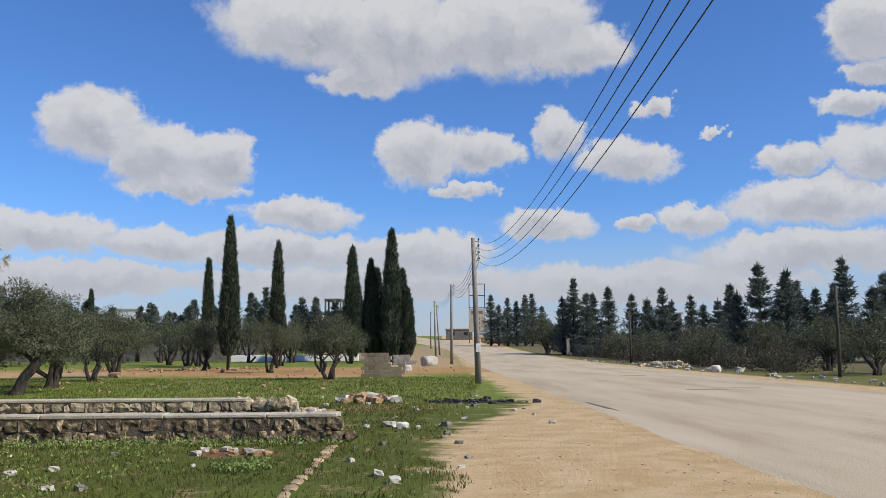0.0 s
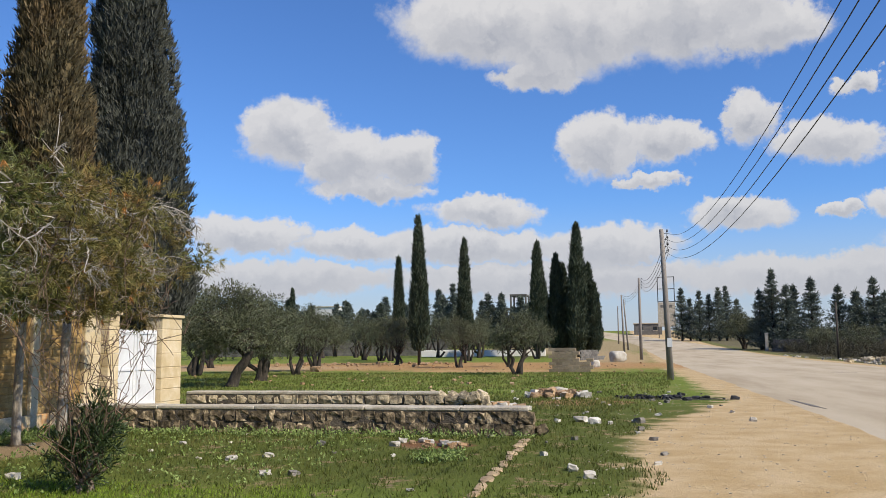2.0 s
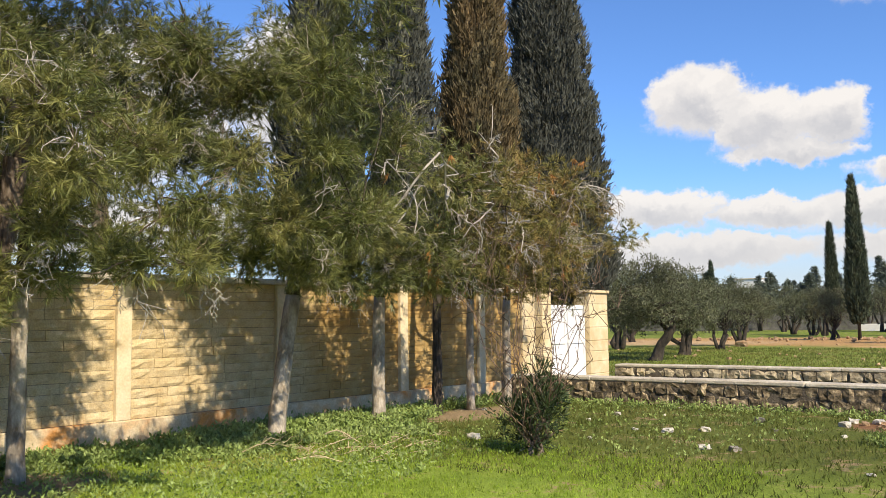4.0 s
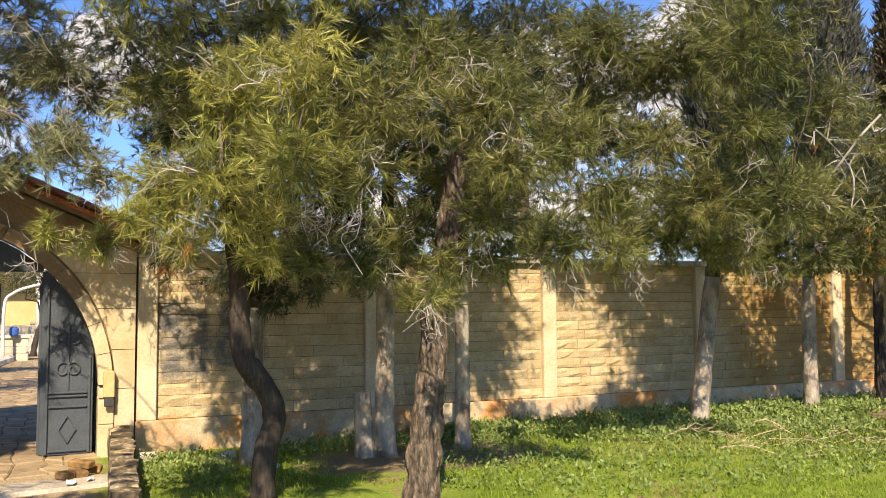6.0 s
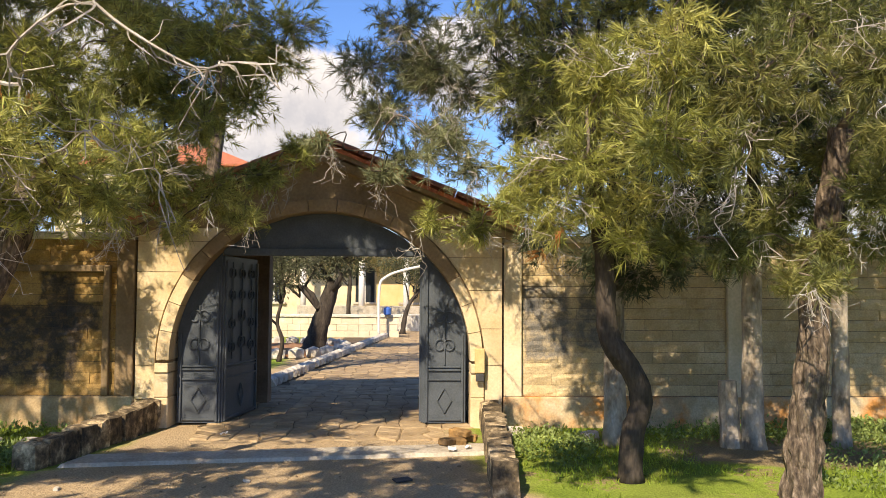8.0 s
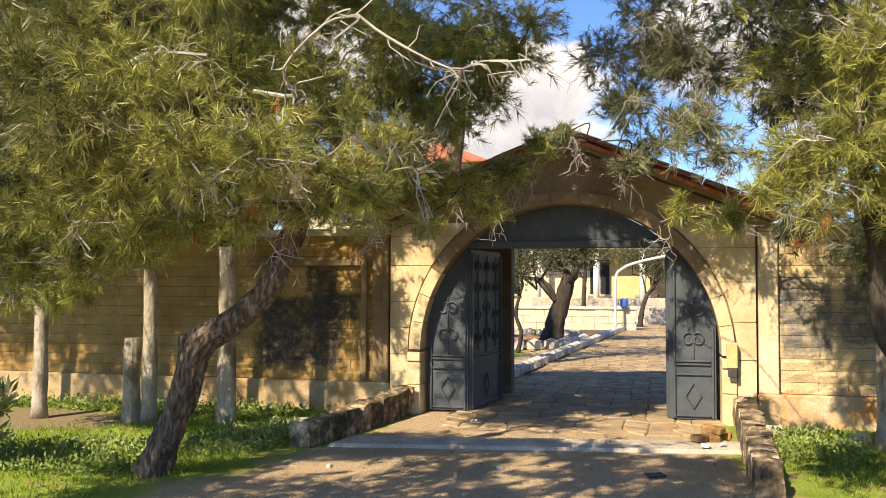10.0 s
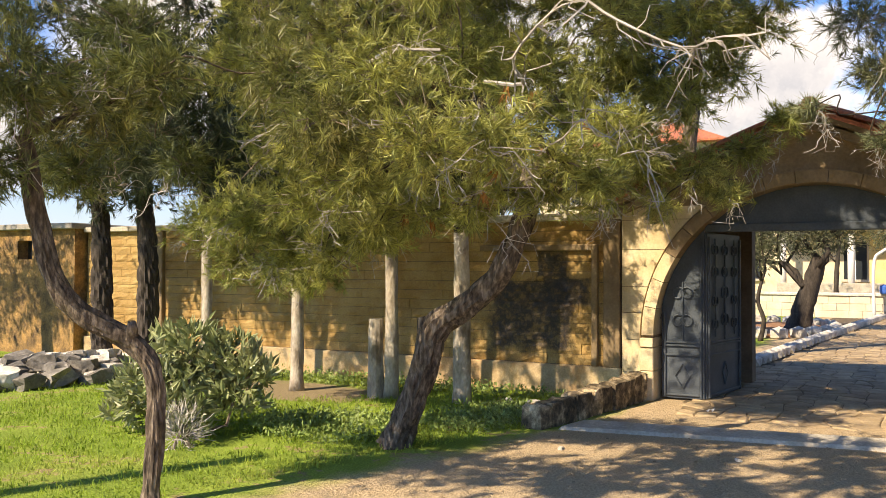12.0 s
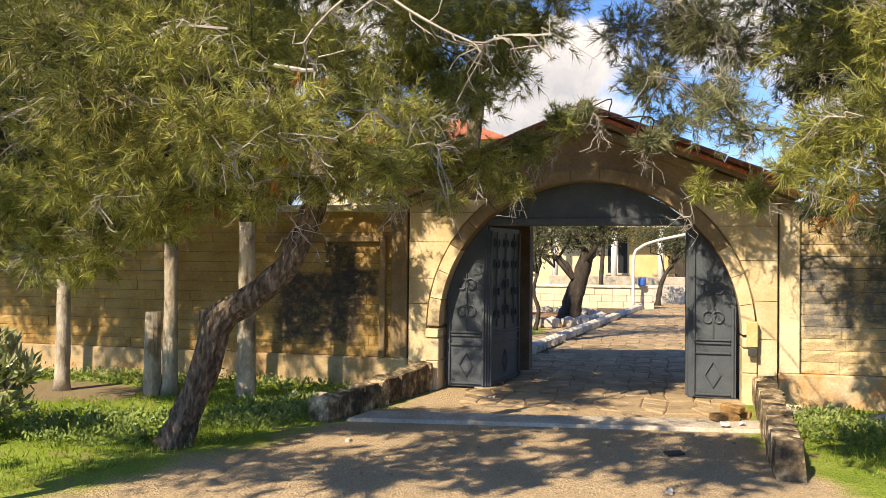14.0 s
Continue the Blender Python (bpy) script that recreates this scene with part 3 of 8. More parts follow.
def tube(geo, pts, radii, sides=7, rng=None, knobs=0.0, cap=True):
    """A tapering tube along points."""
    pts = np.asarray(pts, dtype=float)
    radii = np.broadcast_to(np.asarray(radii, dtype=float), (len(pts),))
    ahead = np.gradient(pts, axis=0)
    ahead /= np.linalg.norm(ahead, axis=1)[:, None] + 1e-9
    up = np.array((0.31, 0.93, 0.2)) if abs(ahead[0][1]) < 0.9 else np.array((0.93, 0.1, 0.31))
    v = []
    for p, a, r in zip(pts, ahead, radii):
        s = np.cross(a, up)
        s /= np.linalg.norm(s) + 1e-9
        t = np.cross(s, a)
        up = t
        for i in range(sides):
            w = 2 * math.pi * i / sides
            rr = r * (1 + (rng.uniform(-knobs, knobs) if knobs else 0))
            v.append(p + rr * (math.cos(w) * s + math.sin(w) * t))
    f = [(i * sides + j, i * sides + (j + 1) % sides, (i + 1) * sides + (j + 1) % sides, (i + 1) * sides + j) for i in range(len(pts) - 1) for j in range(sides)]
    geo.add(v, f)
    if cap:
        n = geo.n - len(v)
        for ring, flip in ((0, True), (len(pts) - 1, False)):
            ids = [n + ring * sides + j for j in range(sides)]
            geo.f.append(np.asarray([ids[::-1] if flip else ids], dtype=np.int64))
    return geo


def bark_trunk(geo, line, radii, seed, depth=0.17, sides=28):
    """A trunk with upright furrows and knots."""
    line, radii = np.asarray(line, dtype=float), np.asarray(radii, dtype=float)
    d = np.concatenate([[0], np.cumsum(np.linalg.norm(np.diff(line, axis=0), axis=1))])
    n = max(8, int(d[-1] / 0.045))
    s = np.linspace(0, d[-1], n)
    pts = np.stack([np.interp(s, d, line[:, i]) for i in range(3)], 1)
    rr = np.interp(s, d, radii)
    start = geo.n
    tube(geo, pts, rr, sides)
    v = geo.v[-1].reshape(n, sides, 3)
    for i in range(n):
        for j in range(sides):
            w = 2 * math.pi * j / sides
            c, q = math.cos(w), math.sin(w)
            f = abs(noise.noise(Vector((c * 4.2, q * 4.2, s[i] * 3.4 + seed * 7.3))))
            k = noise.noise(Vector((c * 1.2, q * 1.2, s[i] * 1.9 + seed * 3.1)))
            g = noise.noise(Vector((c * 7.0, q * 7.0, s[i] * 9.0 + seed)))
            v[i, j] = pts[i] + (v[i, j] - pts[i]) * (1 + depth * (1.6 * min(f, 0.4) / 0.4 - 0.9) + 0.1 * k + depth * 0.35 * g)
    return geo


def bend(pts, steps):
    """A smooth line through points (Catmull-Rom)."""
    p = [np.asarray(q, dtype=float) for q in pts]
    p = [2 * p[0] - p[1]] + p + [2 * p[-1] - p[-2]]
    out = []
    for i in range(1, len(p) - 2):
        for k in range(steps):
            t = k / steps
            out.append(0.5 * (2 * p[i] + (p[i + 1] - p[i - 1]) * t + (2 * p[i - 1] - 5 * p[i] + 4 * p[i + 1] - p[i + 2]) * t * t + (3 * p[i] - p[i - 1] - 3 * p[i + 1] + p[i + 2]) * t ** 3))
    return np.array(out + [p[-2]])


def unit(a):
    return a / (np.linalg.norm(a, axis=-1, keepdims=True) + 1e-9)


def tufts(geo, at, way, per, length, width, spread, rng, jitter=0.03):
    """At each place a spray of slim pointed leaves round a direction."""
    n = len(at)
    at, way = np.repeat(at, per, 0), np.repeat(way, per, 0)
    d = unit(way + rng.normal(0, spread, (n * per, 3)))
    at = at + rng.normal(0, jitter, (n * per, 3))
    side = unit(np.cross(d, rng.normal(0, 1, (n * per, 3)))) * (width / 2 * rng.uniform(0.7, 1.3, (n * per, 1)))
    tip = at + d * (length * rng.uniform(0.65, 1.25, (n * per, 1)))
    v = np.stack([at - side, at + side, tip], 1).reshape(-1, 3)
    geo.add(v, np.arange(n * per * 3).reshape(-1, 3))


def needle_brush(geo, at, way, per, length, width, rng):
    """Round each place a shoot's end set with needles that fan forwards and out, as on a bottle brush."""
    n = len(at)
    size = np.repeat(rng.uniform(0.7, 1.25, (n, 1)), per, 0)
    at, way = np.repeat(at, per, 0), np.repeat(way, per, 0)
    back = rng.uniform(0, 1, (n * per, 1))
    d = unit(way * (0.45 + 0.6 * (1 - back)) + unit(rng.normal(0, 1, (n * per, 3))) * 0.62)
    at = at - way * back * length * 0.95 * size
    side = unit(np.cross(d, rng.normal(0, 1, (n * per, 3)))) * (width / 2 * rng.uniform(0.7, 1.3, (n * per, 1)))
    tip = at + d * (length * size * rng.uniform(0.75, 1.2, (n * per, 1))) - np.array((0, 0, 0.1)) * length
    v = np.stack([at - side, at + side, tip], 1).reshape(-1, 3)
    geo.add(v, np.arange(n * per * 3).reshape(-1, 3))


def dead_branch(geo, a, b, r, rng, forks=8):
    """A leafless branch with winding, drooping side twigs that fork once more."""
    main = bend(crooked(a, b, rng, 5, 0.22), 3)
    tube(geo, main, np.linspace(r, r * 0.35, len(main)), 5 if r > 0.009 else 3, cap=False)
    ahead = unit(np.asarray(b, dtype=float) - np.asarray(a, dtype=float))
    for e in range(forks):
        s0 = main[rng.integers(3, len(main))]
        d0 = unit(ahead * 0.6 + rng.normal(0, 0.7, 3) + np.array((0, 0, -0.4))) * rng.uniform(0.12, 0.34 if r < 0.01 else 0.55)
        side = crooked(s0, s0 + d0, rng, 4, 0.3)
        if r > 0.007:
            side = bend(side, 2)
        tube(geo, side, np.linspace(max(r * 0.55, 0.0034), 0.002, len(side)), 3, cap=False)
        if e % 2:
            s1 = side[len(side) // 2]
            tube(geo, crooked(s1, s1 + unit(d0 + rng.normal(0, 0.2, 3)) * 0.13, rng, 4, 0.25), np.linspace(0.003, 0.0018, 4), 3, cap=False)


def lance(geo, at, way, per, length, width, spread, rng, jitter=0.03):
    """Sprays of folded lance-shaped leaves (four corners each)."""
    n = len(at)
    at, way = np.repeat(at, per, 0), np.repeat(way, per, 0)
    d = unit(way + rng.normal(0, spread, (n * per, 3)))
    at = at + rng.normal(0, jitter, (n * per, 3))
    side = unit(np.cross(d, rng.normal(0, 1, (n * per, 3))))
    ln = length * rng.uniform(0.65, 1.25, (n * per, 1))
    up = np.cross(side, d) * ln * 0.08
    w = side * (width / 2 * rng.uniform(0.8, 1.2, (n * per, 1)))
    v = np.stack([at, at + d * ln * 0.45 - w + up, at + d * ln, at + d * ln * 0.45 + w + up], 1).reshape(-1, 3)
    geo.add(v, np.arange(n * per * 4).reshape(-1, 4))


def ball_points(n, rng, shell=0.45):
    u = unit(rng.normal(0, 1, (n, 3)))
    return u, u * (rng.uniform(0, 1, (n, 1)) ** shell)


def rock_mesh(name, rng, size=(1, 1, 0.7), rough=0.28, cuts=2):
    bm = bmesh.new()
    bmesh.ops.create_icosphere(bm, subdivisions=cuts, radius=0.5)
    off = Vector(rng.uniform(-50, 50, 3))
    for v in bm.verts:
        n = noise.noise(v.co * 2.2 + off) * rough + noise.noise(v.co * 5 + off) * rough * 0.35
        c = v.co * (1 + n)
        # squared-off faces
        c = Vector([max(-0.4, min(0.4, q)) for q in c])
        v.co = Vector((c.x * size[0], c.y * size[1], c.z * size[2]))
    me = bpy.data.meshes.new(name)
    bm.to_mesh(me)
    bm.free()
    return me


def stone_mesh(name, rng, rough=0.07):
    """A roughly squared unit stone."""
    bm = bmesh.new()
    bmesh.ops.create_cube(bm, size=1)
    bmesh.ops.subdivide_edges(bm, edges=bm.edges[:], cuts=1, use_grid_fill=True)
    off = Vector(rng.uniform(-50, 50, 3))
    for v in bm.verts:
        far = sum(abs(q) > 0.4 for q in v.co)
        c = v.co * (1.0, 1.0, 0.95, 0.88)[far]
        n = Vector((noise.noise(c * 1.9 + off), noise.noise(c * 1.9 + off + Vector((9, 0, 0))), noise.noise(c * 1.9 + off + Vector((0, 9, 0)))))
        v.co = c + n * rough * 2
    me = bpy.data.meshes.new(name)
    bm.to_mesh(me)
    bm.free()
    return me


def stone_heap(name, label, category, spots, material, seed):
    """Many small stones as one object: (x, y, z, size) each."""
    rng = np.random.default_rng(seed)
    base = []
    for i in range(5):
        me = stone_mesh("heap_stone", rng, 0.1)
        v = np.empty(len(me.vertices) * 3)
        me.vertices.foreach_get("co", v)
        base.append((v.reshape(-1, 3), [tuple(p.vertices) for p in me.polygons]))
        bpy.data.meshes.remove(me)
    g = Geo()
    for x, y, z, s in spots:
        v, f = base[rng.integers(5)]
        m = np.array(Euler(rng.uniform(-0.4, 0.4, 3) + np.array((0, 0, rng.uniform(0, 6)))).to_matrix())
        g.add((v * np.array((s, s * rng.uniform(0.6, 1), s * rng.uniform(0.4, 0.7)))) @ m.T + np.array((x, y, z)), f)
    return tagged(place(name, g, material), label, category, kind="stuff")

# ---- ground and road ----
def build_ground():
    xs = sorted(set([-3000, -1500, -700, -350, -180] + list(range(-100, 101, 8)) + [180, 350, 700, 1500, 3000]))
    ys = sorted(set([-3000, -1500, -600, -250, -100, -50] + list(range(-30, 320, 5)) + [400, 600, 1000, 1800, 3500]))
    v = [(x, y, ground_height(x, y)) for y in ys for x in xs]
    w = len(xs)
    f = [(j * w + i, j * w + i + 1, (j + 1) * w + i + 1, (j + 1) * w + i) for j in range(len(ys) - 1) for i in range(w - 1)]
    return tagged(place("ground", Geo().add(v, f), GROUND), "green winter grass and bare yellow earth beside a road", "ground", kind="structure")


def road_shift(y):
    d = max(y - 150, 0)
    return -d * d * 0.0011


def build_road():
    rng = np.random.default_rng(5)
    ys = [-400, -200, -100, -60] + [q * 0.8 for q in range(-40, 120)] + list(range(100, 330, 6))
    v, f = [], []
    for y in ys:
        near = 4.6 + 0.22 * noise.noise(Vector((y * 0.35, 3, 0))) + 0.1 * noise.noise(Vector((y * 1.7, 9, 0)))
        far = 15.4 + min(max(y, 0), 130) * 0.012 + 0.3 * noise.noise(Vector((y * 0.3, 14, 0)))
        sh, z = road_shift(y), ground_height(0, y)
        for x, h in ((near - 0.5, -0.015), (near, 0.014), (near + (far - near) * 0.5, 0.06), (far, 0.014), (far + 0.5, -0.015)):
            v.append((x + sh, y, z + h))
    for j in range(len(ys) - 1):
        for i in range(4):
            f.append((j * 5 + i, j * 5 + i + 1, (j + 1) * 5 + i + 1, (j + 1) * 5 + i))
    road = tagged(place("road", Geo().add(v, f), ASPHALT), "pale dusty two-lane asphalt road with crumbling edges", "road", kind="structure")
    # tarred cracks and repairs
    for cx, cy, lx, ly, turn in ((10.2, 32.0, 0.8, 0.16, 8), (11.6, 33.2, 0.9, 0.09, -5), (4.75, 24.2, 0.07, 1.7, 3), (11.0, 48.0, 0.9, 0.15, 2)):
        g = Geo()
        n = 14
        ring = []
        for i in range(n):
            a = 2 * math.pi * i / n
            r = 1 + rng.uniform(-0.3, 0.3)
            ring.append((lx * r * math.cos(a), ly * r * math.sin(a), 0))
        g.add(ring + [(p[0], p[1], -0.03) for p in ring], [(i, (i + 1) % n, n + (i + 1) % n, n + i) for i in range(n)])
        g.f.append(np.arange(n).reshape(1, -1))
        u = min(1, max(0, 1 - abs(cx - 10) / 5.5))
        part("bitumen_patch", g, PATCH, road, "dark tarred crack in the asphalt", at=pose(cx, cy, 0.022 + 0.044 * u, 0, 0, turn))
    return road


ground = build_ground()
road = build_road()

# ---- perimeter wall with its two gates ----
WX = -11.0          # the wall's face
TOP = 2.3
wall = thing("wall_west", "ochre rock-faced stone boundary wall with cream plinth and coping", "wall", kind="structure")


def wall_length(y0, y1, pilasters):
    g = box(Geo(), WX - 0.38, WX - 0.06, y0, y1, 0, TOP)
    part("backing", g, MORTAR, wall)
    g = block(Geo(), WX - 0.36, WX + 0.03, y0, y1, -0.05, 0.38, 0.015)
    part("plinth", g, PLINTH, wall, "cream cement plinth with rust stains")
    g = Geo()
    y = y0
    while y < y1 - 0.01:
        e = min(y + 1.2, y1)
        part("coping", block(Geo(), WX - 0.42, WX + 0.06, y + 0.004, e - 0.004, TOP, TOP + 0.09, 0.012), CAP, wall)
        y = e
    # pilasters left of the gate take the brown copy that stands for shade
    for p in pilasters:
        part("pilaster", block(Geo(), WX - 0.1, WX + 0.025, p - 0.11, p + 0.11, 0.38, TOP, 0.01), PLASTER if p > 0 else SHADED_STONE, wall, "smooth cream pilaster strip" if p > 0 else "smooth weathered pilaster strip")


# raised border of a blind panel beside the gate
for y0, y1, z0, z1 in ((-4.27, -4.19, 0.385, 1.98), (-5.9, -4.27, 1.9, 1.98)):
    part("panel_border", block(Geo(), WX - 0.08, WX + 0.03, y0, y1, z0, z1, 0.008), SHADED_STONE, wall, "narrow moulded stone border")
LEFT = (-14.1, -3.88, (-12.2, -4.0))
RIGHT = (0.66, 16.1, (0.78, 3.6, 6.3, 9.1, 12.1, 14.6))
for y0, y1, pil in (LEFT, RIGHT):
    wall_length(y0, y1, pil)

# second gate: two stone piers and a white metal door
for y0, y1 in ((16.1, 16.65), (16.95, 17.35), (19.2, 20.15)):
    pier = thing("gate_pier", "yellow dressed-stone pier beside the white side gate", "gate pier", WX, y0, 0, 0, "side gate piers")
    z = 0.0
    rng = np.random.default_rng(int(y0 * 10))
    while z < 2.34:
        h = rng.uniform(0.26, 0.34)
        part("pier_stone", block(Geo(), -0.4, 0.05, 0, y1 - y0, z + 0.004, min(z + h, 2.36), 0.012), STONE_SLAB, pier)
        z += h
    part("pier_cap", block(Geo(), -0.46, 0.1, -0.05, y1 - y0 + 0.05, 2.364, 2.44, 0.012), STONE_SLAB, pier)
side_gate = thing("side_gate", "white painted sheet-metal double gate between stone piers", "gate", WX - 0.12, 18.27, 0.0)
for s in (-1, 1):
    leaf = part("leaf", block(Geo(), -0.02, 0.02, s * 0.46 - 0.445, s * 0.46 + 0.445, 0.25, 2.05, 0.008), DOOR_WHITE, side_gate)
    for z in (0.3, 1.1, 1.95):
        part("rail", block(Geo(), 0.02, 0.045, s * 0.46 - 0.44, s * 0.46 + 0.44, z, z + 0.06, 0.006), DOOR_WHITE, leaf)
    for q in (-0.42, 0.36):
        part("stile", block(Geo(), 0.018, 0.05, s * 0.46 + q, s * 0.46 + q + 0.06, 0.26, 2.04, 0.006), DOOR_WHITE, leaf)
part("sill", block(Geo(), -0.25, 0.3, -0.93, 0.93, -0.02, 0.24, 0.015), CAP, side_gate)

# ---- the arched gatehouse ----
GY, GZ, GR = -1.6, 0.82, 1.85      # middle of the arch, its springing, its radius
gate = thing("gatehouse", "arched yellow stone gatehouse with red tiled gable roof", "gatehouse", kind="structure")
G0, G1, EAVE, RIDGE = -3.87, 0.65, 2.5, 3.5


def roof_z(y):
    return RIDGE - (RIDGE - EAVE) * abs(y - GY) / 2.42


def arch_front(x_front, x_back, radius, g):
    """A gabled wall slice with an arched opening."""
    inner, outer = [], []
    for i in range(41):
        a = math.pi * (1 - i / 40)
        c, s = math.cos(a), math.sin(a)
        inner.append((GY + radius * c, GZ + radius * s))
    inner = [(GY - radius, -0.05)] + inner + [(GY + radius, -0.05)]
    n = len(inner)
    for i, (y, z) in enumerate(inner):
        if i in (0, n - 1):
            outer.append((G0 if i == 0 else G1, -0.05))
            continue
        a = math.atan2(z - GZ, y - GY)
        # out along the ray to the gable's outline
        k = 0.0
        while True:
            k += 0.01
            py, pz = GY + (radius + k) * math.cos(a), GZ + (radius + k) * math.sin(a)
            if py <= G0 or py >= G1 or pz >= roof_z(py) - 0.02:
                break
        outer.append((min(max(py, G0), G1), pz))
    v = [(x_front, y, z) for y, z in inner] + [(x_front, y, z) for y, z in outer] + [(x_back, y, z) for y, z in inner] + [(x_back, y, z) for y, z in outer]
    f = []
    for i in range(n - 1):
        f.append((i, i + 1, n + i + 1, n + i))
        f.append((2 * n + i, 3 * n + i, 3 * n + i + 1, 2 * n + i + 1))
        f.append((i, 2 * n + i, 2 * n + i + 1, i + 1))
        f.append((n + i, n + i + 1, 3 * n + i + 1, 3 * n + i))
    return g.add(v, f)


part("front_wall", arch_front(WX - 0.02, WX - 0.4, GR + 0.02, Geo()), SHADED_STONE, gate)
bw = Geo()
box(bw, WX - 2.6, WX - 2.3, G0, GY - 1.03, -0.02, EAVE + 0.2)
box(bw, WX - 2.6, WX - 2.3, GY + 1.6, G1, -0.02, EAVE + 0.2)
part("back_wall", bw, PASSAGE_BROWN, gate)
part("back_lintel", block(Geo(), WX - 2.62, WX - 2.28, G0, G1, EAVE + 0.2, EAVE + 0.45, 0.01), PASSAGE_BROWN, gate)
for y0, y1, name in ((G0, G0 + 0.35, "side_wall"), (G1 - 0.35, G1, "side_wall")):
    part(name, box(Geo(), WX - 2.3, WX - 0.4, y0, y1, -0.02, EAVE), PASSAGE_BROWN, gate)
part("passage_ceiling", box(Geo(), WX - 2.3, WX - 0.4, G0 + 0.35, G1 - 0.35, EAVE + 0.2, EAVE + 0.28), PASSAGE_BROWN, gate)

# voussoirs of the archivolt, and imposts
rng = np.random.default_rng(11)
COUNT = 17
for i in range(COUNT):
    a0, a1 = math.pi * i / COUNT + 0.002, math.pi * (i + 1) / COUNT - 0.002
    ring = []
    for r, xf in ((GR, WX + 0.05), (GR + 0.15, WX + 0.05), (GR + 0.17, WX - 0.1), (GR, WX - 0.38)):
        ring.append([(xf, GY + r * math.cos(a0 + (a1 - a0) * k / 4), GZ + r * math.sin(a0 + (a1 - a0) * k / 4)) for k in range(5)])
    v = [p for r in ring for p in r]
    f = [(r * 5 + k, r * 5 + k + 1, ((r + 1) % 4) * 5 + k + 1, ((r + 1) % 4) * 5 + k) for r in range(4) for k in range(4)] + [(0, 5, 10, 15), (19, 14, 9, 4)]
    # upper voussoirs use the shaded copy of the stone, lower ones the lit
    part("voussoir", Geo().add(v, f), SHADED_STONE if 2 < i < COUNT - 3 else STONE_SLAB, gate)
for s in (-1, 1):
    e0, e1 = sorted((GY + s * GR, GY + s * (GR + 0.17)))
    z = -0.05
    for h in (0.42, 0.3, 0.12):
        part("jamb_stone", block(Geo(), WX - 0.38, WX + (0.05 if h > 0.2 else 0.075), e0, e1, z, z + h - 0.004, 0.01), STONE_SLAB, gate)
        z += h + (0.0 if h != 0.3 else 0.0)
# facing slabs of the piers and spandrels, uneven sizes
for s, y0, y1 in ((-1, G0 + 0.005, GY - GR - 0.175), (1, GY + GR + 0.175, G1 - 0.005)):
    z = 0.0
    while z < 2.42:
        h = rng.uniform(0.32, 0.48)
        z1 = min(z + h, 2.45)
        lim = GR + 0.175

        def reach(h):
            return math.sqrt(max(lim * lim - max(h - GZ, 0) ** 2, 0))

        ends = [(G0 + 0.005, GY - reach(h)) if s < 0 else (GY + reach(h), G1 - 0.005) for h in (z + 0.004, (z + z1) / 2, z1 - 0.004)]
        wide = max(e[1] - e[0] for e in ends)
        k = max(1, int(wide / 0.75))
        fr = [0.0] + sorted(rng.uniform(0.3, 0.7) if k == 2 else q / k for q in range(1, k)) + [1.0]
        for f0, f1 in zip(fr, fr[1:]):
            face = WX + 0.012 + rng.uniform(0, 0.008)
            v = [(x, e[0] + (e[1] - e[0]) * f + g, h) for x in (face, WX - 0.05) for f, g in ((f0, 0.003), (f1, -0.003)) for e, h in zip(ends, (z + 0.004, (z + z1) / 2, z1 - 0.004))]
            part("facing_slab", Geo().add(v, [(0, 3, 4, 1), (1, 4, 5, 2), (6, 7, 10, 9), (7, 8, 11, 10), (0, 1, 7, 6), (1, 2, 8, 7), (3, 9, 10, 4), (4, 10, 11, 5), (2, 5, 11, 8), (0, 6, 9, 3)]), STONE_SLAB, gate)
        z = z1
# gable moulding under the tiles
for s in (-1, 1):
    for drop, out, th in ((0.0, 0.22, 0.09), (0.12, 0.12, 0.1)):
        y1 = GY + s * 2.42
        v = []
        for x in (WX + out, WX - 0.3):
            for y in (GY, y1):
                for d in (0, th):
                    v.append((x, y, roof_z(y) - drop - d))
        part("gable_moulding", Geo().add(v, [(0, 2, 3, 1), (4, 5, 7, 6), (0, 1, 5, 4), (2, 6, 7, 3), (0, 4, 6, 2), (1, 3, 7, 5)]), SHADED_STONE, gate)
roof = part("roof", Geo().add([(x, y, roof_z(y) + 0.012 - d) for x in (WX + 0.24, WX - 2.75) for d in (0, 0.05) for y in (GY - 2.5, GY, GY + 2.5)],
            [(0, 6, 7, 1), (1, 7, 8, 2), (3, 4, 10, 9), (4, 5, 11, 10), (0, 1, 4, 3), (1, 2, 5, 4), (6, 9, 10, 7), (7, 10, 11, 8), (0, 3, 9, 6), (2, 8, 11, 5)]), TILE, gate, "red clay tile roof")


def tile_mesh():
    """A half-round tapering clay tile, laid along +y downhill."""
    v, f = [], []
    for y, r in ((0, 0.085), (0.42, 0.1)):
        for i in range(7):
            a = math.pi * i / 6
            v.append((r * math.cos(a), y, r * 0.75 * math.sin(a)))
        for i in range(7):
            a = math.pi * i / 6
            v.append(((r - 0.014) * math.cos(a), y, (r * 0.75 - 0.014) * math.sin(a)))
    for i in range(6):
        f += [(i, i + 1, 15 + i, 14 + i), (7 + i, 21 + i, 22 + i, 8 + i), (i, 7 + i, 8 + i, i + 1), (14 + i, 15 + i, 22 + i, 21 + i)]
    me = Geo().add(v, f).mesh("tile")
    me.materials.append(TILE)
    return me


TILE_ME = tile_mesh()
slope = math.degrees(math.atan2(RIDGE - EAVE, 2.42))
